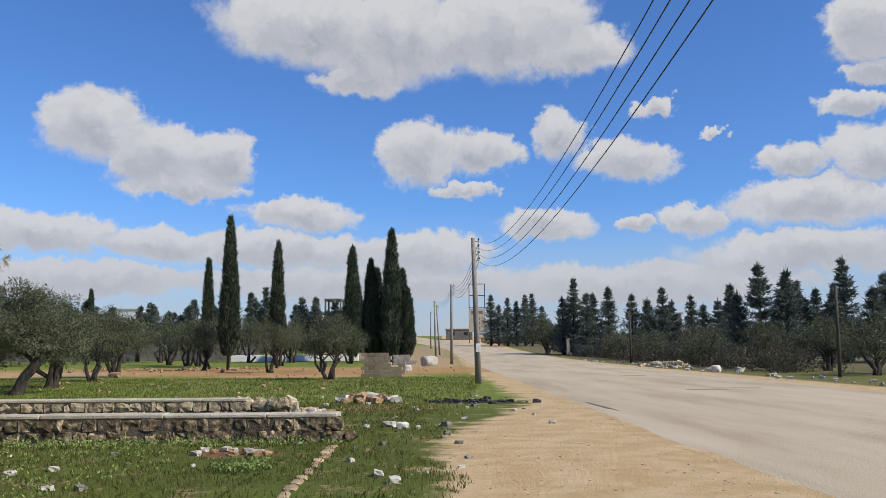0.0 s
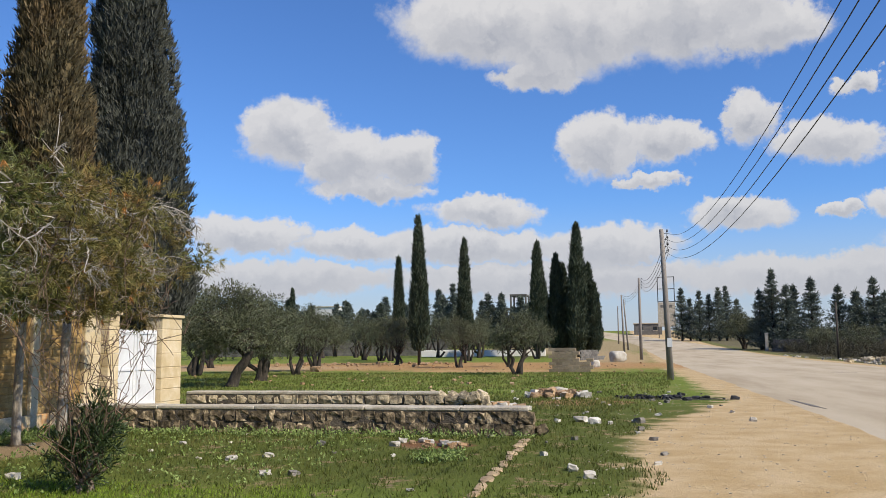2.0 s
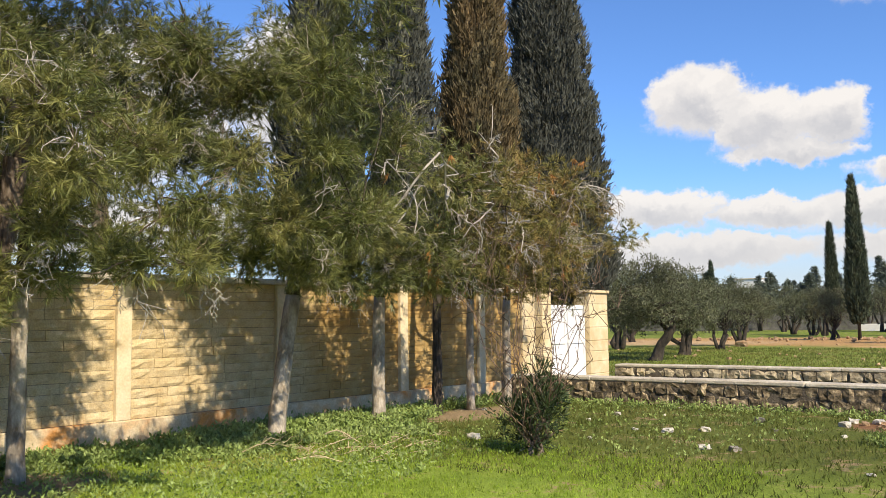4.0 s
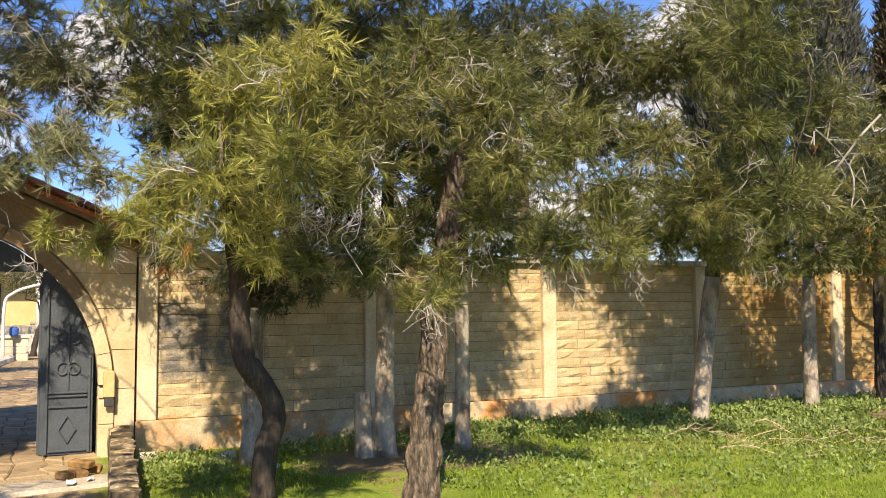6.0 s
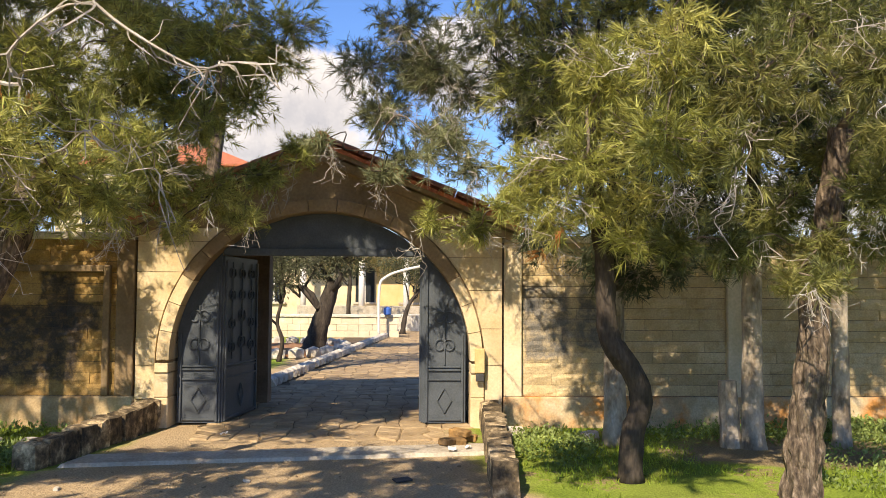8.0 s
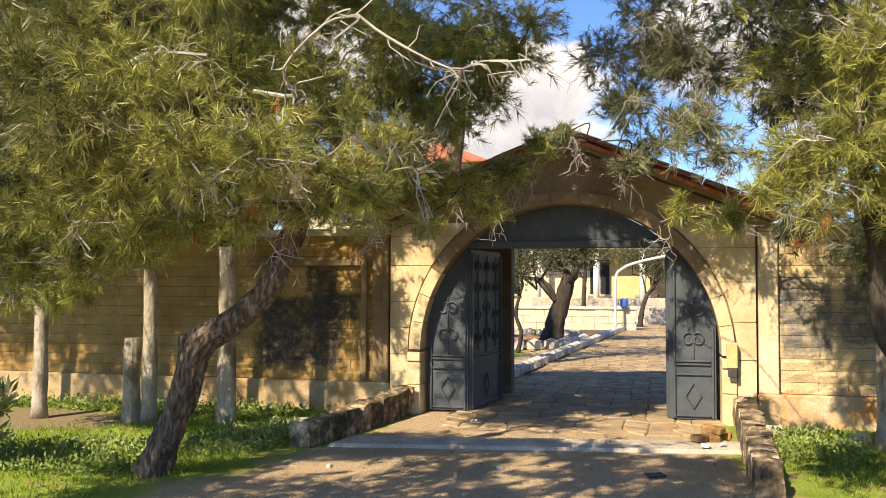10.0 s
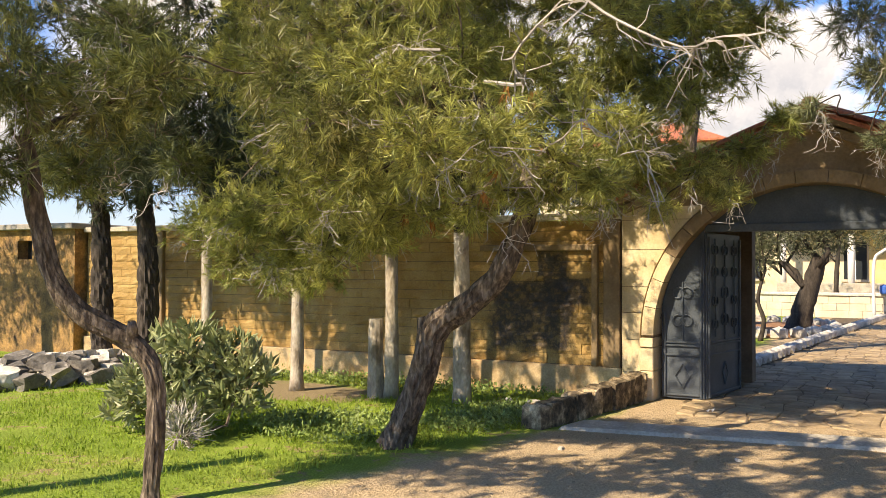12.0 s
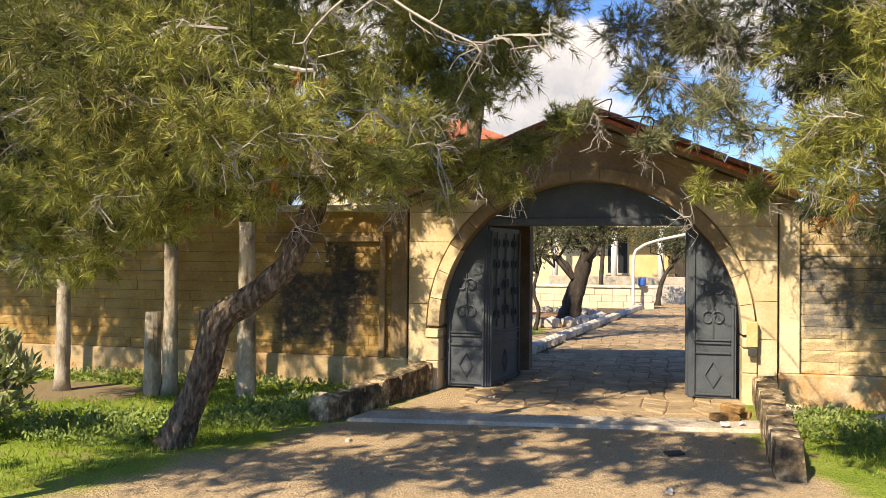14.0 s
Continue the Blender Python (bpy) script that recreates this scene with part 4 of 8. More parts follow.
for s in (-1, 1):
    for row in range(6):
        for col in range(15):
            y = GY + s * (0.05 + row * 0.4)
            ob = new("roof_tile", TILE_ME)
            ob.parent = roof
            ob.matrix_basis = pose(WX + 0.2 - col * 0.2, y, roof_z(y) + 0.045 + rng.uniform(-0.006, 0.006), -slope if s > 0 else slope, 0, 0) @ pose(0, 0, 0, 0, 0, (0 if s > 0 else 180) + rng.uniform(-3, 3))
for col in range(7):
    ob = new("ridge_tile", TILE_ME)
    ob.parent = roof
    ob.matrix_basis = pose(WX + 0.26 - col * 0.42, GY, RIDGE + 0.07, 2, 0, 90)

# gate leaves: arched head, two fixed wings, a leaf folded inwards on each side
metal = thing("arched_metal_gate", "blue-grey painted metal gate standing open, with scroll ornaments", "gate", WX - 0.2, GY, 0.0)
HALF = 1.25


def arc_panel(y0, y1, z0, thick=0.03, radius=GR - 0.01):
    """Sheet between y0 and y1 from z0 up to the arch."""
    n = 14
    ys = np.linspace(y0, y1, n)
    top = [(0.82 + math.sqrt(max(radius ** 2 - y * y, 0))) for y in ys]
    v = [(x, y, z) for x in (thick / 2, -thick / 2) for y, t in zip(ys, top) for z in (z0 if t > z0 else t, t)]
    f = []
    for i in range(n - 1):
        a, b = 2 * i, 2 * n + 2 * i
        f += [(a, a + 2, a + 3, a + 1), (b, b + 1, b + 3, b + 2), (a + 1, a + 3, b + 3, b + 1), (a, b, b + 2, a + 2)]
    f += [(0, 1, 2 * n + 1, 2 * n), (2 * n - 2, 4 * n - 2, 4 * n - 1, 2 * n - 1)]
    return Geo().add(v, f)


part("arched_head", arc_panel(-1.83, 1.83, 2.18), GATE_BLUE, metal)
part("head_rail", block(Geo(), -0.03, 0.05, -1.25, 1.25, 2.12, 2.22, 0.01), GATE_BLUE, metal)


def scroll_pair(g, y, z, r, x=0.03):
    """Two facing C-scrolls of bar."""
    for s in (-1, 1):
        pts = []
        for i in range(26):
            a = i / 25 * 4.2 * math.pi / 2 + 0.5
            q = r * (1 - 0.45 * i / 25)
            pts.append((x, y + s * (r * 0.75 - q * math.cos(a)) * 0.9, z + q * math.sin(a)))
        tube(g, pts, 0.011, 5)
    return g


def wing(y0, y1, parent_name, at, tall=None, clipped=True):
    w = part(parent_name, arc_panel(y0, y1, 0.03) if clipped else block(Geo(), -0.018, 0.018, y0, y1, 0.03, tall, 0.006), GATE_BLUE, metal, at=at)
    c, h = (y0 + y1) / 2, (y1 - y0) / 2
    for q in (y0 + 0.025, y1 - 0.055):
        top = 0.8 + math.sqrt(max((GR - 0.03) ** 2 - (max(abs(q), abs(q + 0.03))) ** 2, 0)) if clipped else tall
        part("stile", block(Geo(), 0.016, 0.045, q, q + 0.03, 0.04, max(top - 0.06, 0.5), 0.005), GATE_BLUE, w)
    for z in (0.06, 0.56, 0.68, 0.72):
        part("rail", block(Geo(), 0.016, 0.042, y0 + 0.06, y1 - 0.06, z, z + 0.025, 0.005), GATE_BLUE, w)
    part("mid_bar", block(Geo(), 0.016, 0.036, c - 0.008, c + 0.008, 0.75, 1.5, 0.004), GATE_BLUE, w)
    for z in (1.0, 1.35):
        part("scroll", scroll_pair(Geo(), c, z, 0.085), GATE_BLUE, w)
    if not clipped:
        for q in (-0.4, 0.0, 0.4):
            part("spindle", tube(Geo(), [(0.03, c + q * 0.9, 0.8), (0.03, c + q * 0.9, 2.05)], 0.01, 5), GATE_BLUE, w)
            for z in (1.62, 1.9):
                part("scroll", scroll_pair(Geo(), c + q * 0.9, z, 0.07), GATE_BLUE, w)
            if q:
                for z in (0.95, 1.25):
                    part("scroll", scroll_pair(Geo(), c + q * 0.9, z, 0.07), GATE_BLUE, w)
    dia = [(0.03, c, 0.16), (0.03, c + 0.09, 0.31), (0.03, c, 0.46), (0.03, c - 0.09, 0.31), (0.03, c, 0.16)]
    part("diamond", tube(Geo(), dia, 0.009, 4, cap=False), GATE_BLUE, w)
    return w


wing(-1.8, -1.27, "fixed_wing", None)
wing(1.27, 1.8, "fixed_wing", None)
wing(0.0, 1.24, "open_leaf", pose(-0.02, -1.26, 0, 0, 0, 81.5), 2.12, False)
wing(-1.24, 0.0, "open_leaf", pose(-0.02, 1.26, 0, 0, 0, -91), 2.12, False)
letter_box = tagged(place("letter_box", block(Geo(), WX + 0.02, WX + 0.14, 0.3, 0.42, 0.68, 0.98, 0.01), YELLOW), "small ochre metal letter box on the gate pier", "letter box")
part("slot", block(Geo(), WX + 0.1, WX + 0.145, 0.31, 0.41, 0.58, 0.675, 0.006), IRON, letter_box)

# kerbs of the drive, of rough upright stones
def kerb(name, x0, y0, x1, y1, h0, h1, width, seed):
    rng = np.random.default_rng(seed)
    k = thing(name, "low kerb of rough upright stones beside the drive", "kerb", group="drive kerbs")
    length = math.hypot(x1 - x0, y1 - y0)
    turn = math.degrees(math.atan2(y1 - y0, x1 - x0))
    d = 0.0
    while d < length - 0.05:
        w = min(rng.uniform(0.2, 0.36), length - d)
        f = (d + w / 2) / length
        me = stone_mesh("kerb_stone", rng, 0.05)
        me.materials.append(RUBBLE_DARK)
        tall = h0 + (h1 - h0) * f + 0.06
        part("kerb_stone", me, None, k, at=pose(x0 + (x1 - x0) * f, y0 + (y1 - y0) * f + rng.uniform(-0.015, 0.015), tall / 2 - 0.06, rng.uniform(-3, 3), rng.uniform(-2, 2), turn) @ Matrix.Diagonal((w * 1.02, width, tall, 1)))
        d += w
    return k


kerb("stone_kerb", -8.4, -4.02, WX + 0.08, -3.62, 0.24, 0.36, 0.26, 3)
kerb("stone_kerb", -7.2, 0.28, WX + 0.08, 0.5, 0.3, 0.36, 0.24, 4)
tagged(place("concrete_threshold", Geo().add([(-8.55, -3.75, 0.035), (-8.95, -3.65, 0.05), (-9.6, 0.3, 0.05), (-9.2, 0.35, 0.035), (-8.5, -3.8, -0.02), (-8.95, -3.65, -0.02), (-9.6, 0.3, -0.02), (-9.15, 0.4, -0.02)],
       [(0, 3, 2, 1), (4, 5, 6, 7), (0, 1, 5, 4), (1, 2, 6, 5), (2, 3, 7, 6), (3, 0, 4, 7)]), CAP), "worn concrete strip across the drive before the gate", "threshold", kind="structure")

# ---- low stone walls beside the side gate ----
def low_wall(name, x0, x1, y, height, seed, material, broken=0.0):
    rng = np.random.default_rng(seed)
    w = thing(name, "low rubble-stone wall with a cement cap, end broken", "stone wall", kind="structure")
    part("core", box(Geo(), x0, x1 - 0.1 - broken, y - 0.035, y + 0.3, -0.05, height - 0.05), MORTAR, w)
    meshes = []
    for i in range(14):
        me = stone_mesh("wall_stone", rng, 0.09)
        me.materials.append(material)
        meshes.append(me)
    z, row = 0.0, 0
    while z < height - 0.1:
        h = rng.uniform(0.15, 0.22)
        if z + h > height - 0.16:
            h = height - 0.05 - z
        x = x0 + rng.uniform(0, 0.1)
        while x < x1 - 0.05:
            wd = rng.uniform(0.14, 0.36)
            ob = new("wall_stone", meshes[rng.integers(14)])
            ob.parent = w
            ob.matrix_basis = pose(x + wd / 2, y + 0.09 + rng.uniform(-0.02, 0.02), z + h / 2, rng.uniform(-6, 6), rng.uniform(-6, 6), rng.choice((0, 180)) + rng.uniform(-5, 5)) @ Matrix.Diagonal((wd, 0.3, h, 1))
            x += wd
        z += h
        row += 1
    x = x0
    while x < x1 - broken - 0.3:
        e = min(x + rng.uniform(1.4, 2.2), x1 - broken)
        part("cap", block(Geo(), x, e - 0.006, y - 0.05, y + 0.4, height - 0.045, height + 0.03 + rng.uniform(-0.008, 0.008), 0.018), CAP, w, "cracked cement cap")
        x = e
    for i in range(7 + int(broken * 14)):
        me = meshes[rng.integers(14)]
        ob = new("loose_stone", me)
        ob.parent = w
        s = rng.uniform(0.16, 0.3)
        bx = x1 - rng.uniform(0, 0.3 + broken)
        ob.matrix_basis = pose(bx + (0.25 if i % 3 == 0 else 0), y + rng.uniform(-0.1, 0.4), s * 0.4 if i % 3 == 0 else rng.uniform(0.1, height - 0.05), *rng.uniform(-40, 40, 3)) @ Matrix.Diagonal((s, s, s * 0.8, 1))
    return w


low_wall("stone_wall_front", WX + 0.05, -1.65, 15.6, 0.48, 21, RUBBLE_DARK)
low_wall("stone_wall_back", WX + 0.05, -3.2, 20.5, 0.48, 22, RUBBLE, 1.1)

# outbuilding at the wall's far end
shed = thing("outbuilding", "rust-stained rendered outbuilding wall with a small dark window", "building", kind="structure")
for y0, y1, z0, z1 in ((-19.0, -15.8, 0, 2.16), (-15.37, -14.15, 0, 2.16), (-15.8, -15.37, 0, 1.8), (-19.0, -14.15, 2.16, 2.36)):
    part("wall_panel", box(Geo(), -11.15, -10.8, y0, y1, z0, z1), RUST_WALL, shed)
part("window_opening", box(Geo(), -11.1, -11.02, -15.82, -15.35, 1.79, 2.17), DARK_GLASS, shed)
part("roof_slab", block(Geo(), -15.1, -10.66, -19.1, -14.08, 2.36, 2.47, 0.015), CONCRETE, shed)
part("side_wall", box(Geo(), -15.0, -11.15, -14.45, -14.15, 0, 2.36), RUST_WALL, shed)
part("side_wall", box(Geo(), -15.0, -11.15, -19.0, -18.7, 0, 2.36), RUST_WALL, shed)
part("back_wall", box(Geo(), -15.0, -14.7, -18.7, -14.45, 0, 2.36), RUST_WALL, shed)

# ---- trees before the wall ----
def crooked(a, b, rng, n=5, wander=0.12, sag=0.0):
    a, b = np.asarray(a, dtype=float), np.asarray(b, dtype=float)
    t = np.linspace(0, 1, n)[:, None]
    p = a + (b - a) * t
    w = rng.normal(0, wander * np.linalg.norm(b - a), (n, 3))
    w[0] = w[-1] = 0
    p += w * 0.5
    p[:, 2] -= sag * np.sin(t[:, 0] * math.pi)
    return p


def pine(label, trunk, radii, clumps, seed, bark=BARK, needles=PINE, dense=1.0, twigs=1.0, wash=0.0, top=(), dead=0, group="pines before the wall", base=None, boughs=()):
    """trunk: points from the ground up; clumps, top: (x, y, z, radius) of the masses of needles, the highest unseen and
    added for shade.
    """
    rng = np.random.default_rng(seed)
    bx, by = trunk[0][0], trunk[0][1]
    tree = thing("pine_tree", label, "tree", bx, by, 0, 0, group)
    off = np.array((bx, by, 0))
    line = bend([np.asarray(p, dtype=float) - off for p in trunk], 5)
    rr = np.interp(np.linspace(0, 1, len(line)), np.linspace(0, 1, len(radii)), radii)
    rr[0] *= 1.15
    if wash:
        k = int(np.argmax(line[:, 2] > wash))
        part("limewashed_trunk", tube(Geo(), line[:k + 1], rr[:k + 1], 10, rng, 0.07), LIMEWASH, tree, "flaking limewashed lower trunk", smooth=True)
        part("trunk", tube(Geo(), line[k:], rr[k:] * 0.97, 10, rng, 0.09), bark, tree, smooth=True)
    else:
        part("trunk", bark_trunk(Geo(), line, rr, seed) if not base else tube(Geo(), line, rr, 10, rng, 0.1), bark, tree, smooth=bool(base))
    crown, bare, shoots, orange = Geo(), Geo(), Geo(), Geo()
    every = [np.asarray((*c, k), dtype=float) - np.array((bx, by, 0, 0, 0)) for k, cs in ((1.0, clumps), (0.6, top)) for c in cs]
    # limbs grow from the trunk's upper part, and onwards from clump to clump
    joints = [(line[k], rr[k]) for k in range(len(line)) if line[k][2] > 1.95] + [(line[-1], rr[-1])]
    every.sort(key=lambda c: np.linalg.norm(c[:3] - line[-1]) - c[3])
    for i, c in enumerate(every):
        p, r = c[:3], c[3]
        near = min(joints, key=lambda q: np.linalg.norm(q[0] - p))
        thick = min(0.04 if p[2] > 2.6 else 0.012, near[1] * 0.6)
        limb = bend(crooked(near[0], p, rng, 5, 0.16, -0.06), 4)
        part("limb", tube(Geo(), limb, np.linspace(thick, max(0.006, thick * 0.6), len(limb)), 6, rng, 0.08), bark if i % 2 else TWIG_BROWN, tree, smooth=True)
        joints.append((p, max(0.014, thick * 0.75)))
        # tufts of needles at the tips of shoots; fewer and coarser high up and far off
        away = math.hypot(p[0] + bx, p[1] + by)
        coarse = p[2] > 1.9 + 0.42 * away
        n = int((230 if coarse else (700 if away < 12.5 else 400) * c[4] * dense) * r * r) + 14
        u, q = ball_points(n, rng, 0.45)
        lump = 1 + 0.34 * np.array([noise.noise(Vector(w * 2.0) + Vector((p[0] * 3, p[1] * 3, i))) for w in u])[:, None]
        at = p + q * r * np.array((1.0, 1.0, 0.85)) * rng.uniform(0.75, 1.22, (n, 1)) * lump
        way = unit(u * 0.8 + np.array((0.1, 0, 0.12)) + rng.normal(0, 0.45, (n, 3)))
        if coarse:
            needle_brush(crown, at, way, 12, 0.2, 0.042, rng)
            continue
        needle_brush(crown, at, way, *((23, 0.118, 0.0086) if away < 12.5 else (18, 0.13, 0.0135)), rng)
        # thin shoots that carry the tufts
        for k in range(0, n, 9):
            tube(shoots, crooked(p + q[k] * r * 0.25, at[k], rng, 4, 0.22), (0.0055, 0.0045, 0.004, 0.003), 3, cap=False)
        # crooked dead sprays, each a sagging branch with winding forks
        for k in range(int(1.1 * twigs * max(1, r * 2) + 0.5)):
            u1 = unit(rng.normal(0, 1, 3) + np.array((0.8, 0, -0.1)))
            a0 = p + u1 * r * 0.3
            b0 = p + u1 * r * rng.uniform(0.95, 1.25) + np.array((0, 0, rng.uniform(-0.22, 0.05)))
            dead_branch(bare, a0, b0, rng.choice((0.004, 0.005, 0.0075)), rng)
    for a0, b0, thick, forks in boughs:
        dead_branch(bare, np.asarray(a0) - off, np.asarray(b0) - off, thick, rng, forks)
    part("crown", crown, needles, tree)
    if bare.v:
        tagged(part("dead_twig_spray", bare, TWIG_BROWN if needles is PINE_DARK else TWIG, tree, "pale grey leafless twigs"), kind="stuff")
    if shoots.v:
        tagged(part("shoot", shoots, TWIG_BROWN, tree), kind="stuff")
    if dead:
        for k in range(dead):
            c = every[rng.integers(len(every))]
            at = c[:3] + rng.normal(0, c[3] * 0.5, (4, 3))
            tufts(orange, at, unit(np.array((0.2, 0, -0.8)) + rng.normal(0, 0.3, (4, 3))), 18, 0.15, 0.01, 0.35, rng, 0.015)
        part("dead_needles", orange, DEAD_NEEDLES, tree, "withered orange needle sprays")
    return tree


A_CLUMPS = [(-6.50, -4.23, 2.11, 0.27), (-6.50, -3.78, 2.17, 0.27), (-6.50, -3.39, 2.27, 0.27), (-6.50, -3.02, 2.22, 0.27), (-6.50, -2.65, 2.30, 0.27), (-6.50, -4.74, 1.97, 0.27), (-6.50, -5.26, 1.79, 0.27), (-6.50, -5.75, 1.74, 0.27), (-5.7, -4.2, 3.1, 0.47), (-5.7, -3.8, 2.55, 0.46), (-6.0, -3.3, 2.65, 0.46), (-6.4, -2.9, 2.45, 0.36), (-5.7, -4.4, 2.3, 0.32), (-6.9, -4.1, 3.5, 0.5), (-7.7, -3.7, 3.5, 0.55),
            (-7.4, -2.9, 2.9, 0.42), (-6.2, -5.2, 2.2, 0.42), (-6.7, -4.5, 2.2, 0.34), (-7.9, -3.0, 4.0, 0.5), (-8.6, -2.4, 4.1, 0.42), (-8.6, -2.5, 3.3, 0.36), (-6.0, -4.9, 2.7, 0.45), (-6.29, -5.93, 2.1, 0.34), (-6.5, -5.7, 1.9, 0.28), (-6.8, -5.3, 1.95, 0.25), (-7.1, -4.9, 1.95, 0.22)]
B_CLUMPS = [(-5.4, -4.5, 2.75, 0.45), (-5.5, -4.9, 3.2, 0.45), (-3.6, -5.5, 2.8, 0.44), (-4.3, -5.6, 2.75, 0.5), (-4.6, -5.4, 3.0, 0.43), (-4.5, -6.1, 2.35, 0.32), (-3.5, -5.6, 2.25, 0.28), (-5.8, -6.3, 2.55, 0.32),
            (-5.1, -6.2, 3.6, 0.45), (-3.3, -5.9, 2.6, 0.45)]
C_CLUMPS = [(-7.2, 1.1, 3.4, 0.5), (-6.5, 1.5, 3.5, 0.46), (-6.6, 1.4, 2.8, 0.46), (-7.2, 0.9, 2.7, 0.42), (-7.5, 0.6, 2.45, 0.36), (-7.6, 1.4, 2.45, 0.38), (-8.9, 2.4, 2.45, 0.34), (-8.6, -0.3, 2.35, 0.2), (-8.3, 0.1, 2.25, 0.24), (-7.5, 0.3, 2.4, 0.24), (-7.4, 0.7, 2.2, 0.26), (-7.55, 0.55, 2.75, 0.34), (-7.4, 1.0, 2.35, 0.26), (-7.4, 1.35, 2.1, 0.24)]
AIRY = [(-9.3, -0.3, 4.1, 0.55), (-9.8, 0.4, 4.6, 0.55), (-9.3, -0.6, 4.5, 0.42), (-9.5, -0.85, 3.6, 0.36), (-7.5, -0.17, 2.95, 0.3), (-9.8, 0.8, 3.9, 0.55), (-9.47, -0.8, 2.96, 0.2), (-8.8, -1.4, 3.15, 0.15),
        (-9.6, -0.5, 4.1, 0.4), (-9.6, 0.9, 2.9, 0.45), (-9.7, 1.6, 3.6, 0.6), (-9.67, -1.05, 4.18, 0.36), (-9.68, -0.75, 3.68, 0.36), (-9.68, -0.4, 4.09, 0.36), (-9.67, -0.17, 3.41, 0.36), (-9.65, 0.11, 3.87, 0.36), (-9.68, -0.51, 3.16, 0.36), (-9.65, 0.11, 3.05, 0.36)]
D_CLUMPS = [(-6.4, 2.0, 3.2, 0.5), (-6.4, 1.9, 2.65, 0.37), (-6.5, 2.5, 3.7, 0.45), (-6.0, 2.7, 3.2, 0.46), (-5.9, 2.9, 2.75, 0.36), (-7.5, 3.2, 2.85, 0.5), (-6.4, 3.0, 2.4, 0.34), (-6.1, 2.35, 1.75, 0.17), (-8.1, 2.9, 2.4, 0.42),
            (-6.0, 3.4, 3.0, 0.44), (-8.4, 5.6, 4.85, 0.6), (-8.2, 6.5, 4.55, 0.62), (-6.8, 5.0, 3.2, 0.42), (-6.8, 4.5, 2.75, 0.34), (-7.6, 4.1, 2.3, 0.24), (-7.25, 1.7, 2.1, 0.26), (-7.1, 2.1, 2.0, 0.26), (-6.9, 2.5, 1.75, 0.2), (-6.85, 2.75, 2.05, 0.28), (-6.7, 3.1, 2.1, 0.3), (-6.5, 3.7, 2.2, 0.3), (-6.3, 4.1, 2.15, 0.3)]
E_CLUMPS = [(-6.4, 5.7, 4.1, 0.6), (-6.5, 5.8, 3.4, 0.52), (-7.0, 5.7, 2.7, 0.48), (-6.5, 6.3, 2.75, 0.5), (-7.5, 5.2, 2.35, 0.26), (-7.9, 6.2, 2.9, 0.55), (-7.7, 4.8, 2.75, 0.45), (-7.9, 6.9, 2.4, 0.42), (-8.0, 5.5, 2.55, 0.42), (-8.3, 6.3, 2.5, 0.45), (-8.4, 4.6, 2.5, 0.4)]
FILL_RIGHT = [(-10.00, 1.05, 4.76, 0.50), (-10.00, 1.85, 4.97, 0.50), (-10.00, 2.68, 4.91, 0.50), (-10.00, 1.58, 4.07, 0.50), (-10.00, 2.40, 4.06, 0.50), (-10.00, 3.26, 4.33, 0.50), (-10.00, 1.99, 3.23, 0.50), (-10.00, 2.83, 3.27, 0.50), (-10.00, 3.86, 5.02, 0.50), (-10.00, 4.01, 3.68, 0.50), (-10.00, 4.78, 3.14, 0.50), (-10.00, 7.32, 3.48, 0.50), (-10.00, 8.23, 3.36, 0.50), (-9.90, 2.96, 4.96, 0.50), (-9.90, 3.82, 4.46, 0.50), (-9.90, 4.63, 5.07, 0.50), (-9.90, 4.62, 4.30, 0.50), (-9.90, 5.47, 4.99, 0.50), (-9.90, 5.46, 4.13, 0.50), (-9.90, 6.26, 5.11, 0.50), (-9.90, 6.32, 4.25, 0.50), (-9.90, 7.06, 5.10, 0.50), (-9.90, 7.04, 4.07, 0.50), (-9.90, 3.88, 3.57, 0.50), (-9.90, 4.76, 3.40, 0.50)]
F_CLUMPS = [(-7.7, 6.4, 4.8, 0.7), (-8.0, 7.5, 4.7, 0.8), (-7.9, 8.3, 4.1, 0.75), (-8.4, 8.5, 3.1, 0.75), (-8.3, 7.6, 3.3, 0.6), (-8.6, 7.2, 2.55, 0.48), (-8.8, 8.4, 2.5, 0.5)]
H_CLUMPS = [(-8.70, 7.64, 2.33, 0.45), (-8.70, 8.35, 2.23, 0.45), (-8.70, 9.14, 2.35, 0.45), (-8.70, 10.06, 2.32, 0.45), (-8.70, 7.77, 2.90, 0.45), (-8.70, 8.80, 2.86, 0.45), (-8.70, 10.16, 2.91, 0.45), (-8.2, 10.1, 3.8, 0.85), (-8.4, 9.9, 2.7, 0.62), (-9.0, 9.5, 2.5, 0.5), (-8.7, 10.6, 2.35, 0.5)]
I_CLUMPS = [(-8.90, 11.23, 2.38, 0.40), (-8.90, 12.46, 2.64, 0.40), (-8.90, 13.72, 3.04, 0.40), (-8.90, 14.97, 3.37, 0.40), (-7.5, 10.6, 3.8, 0.7), (-7.9, 10.9, 2.85, 0.72), (-7.3, 11.9, 3.9, 0.6), (-7.4, 11.8, 2.85, 0.6), (-8.5, 11.5, 2.35, 0.5)]
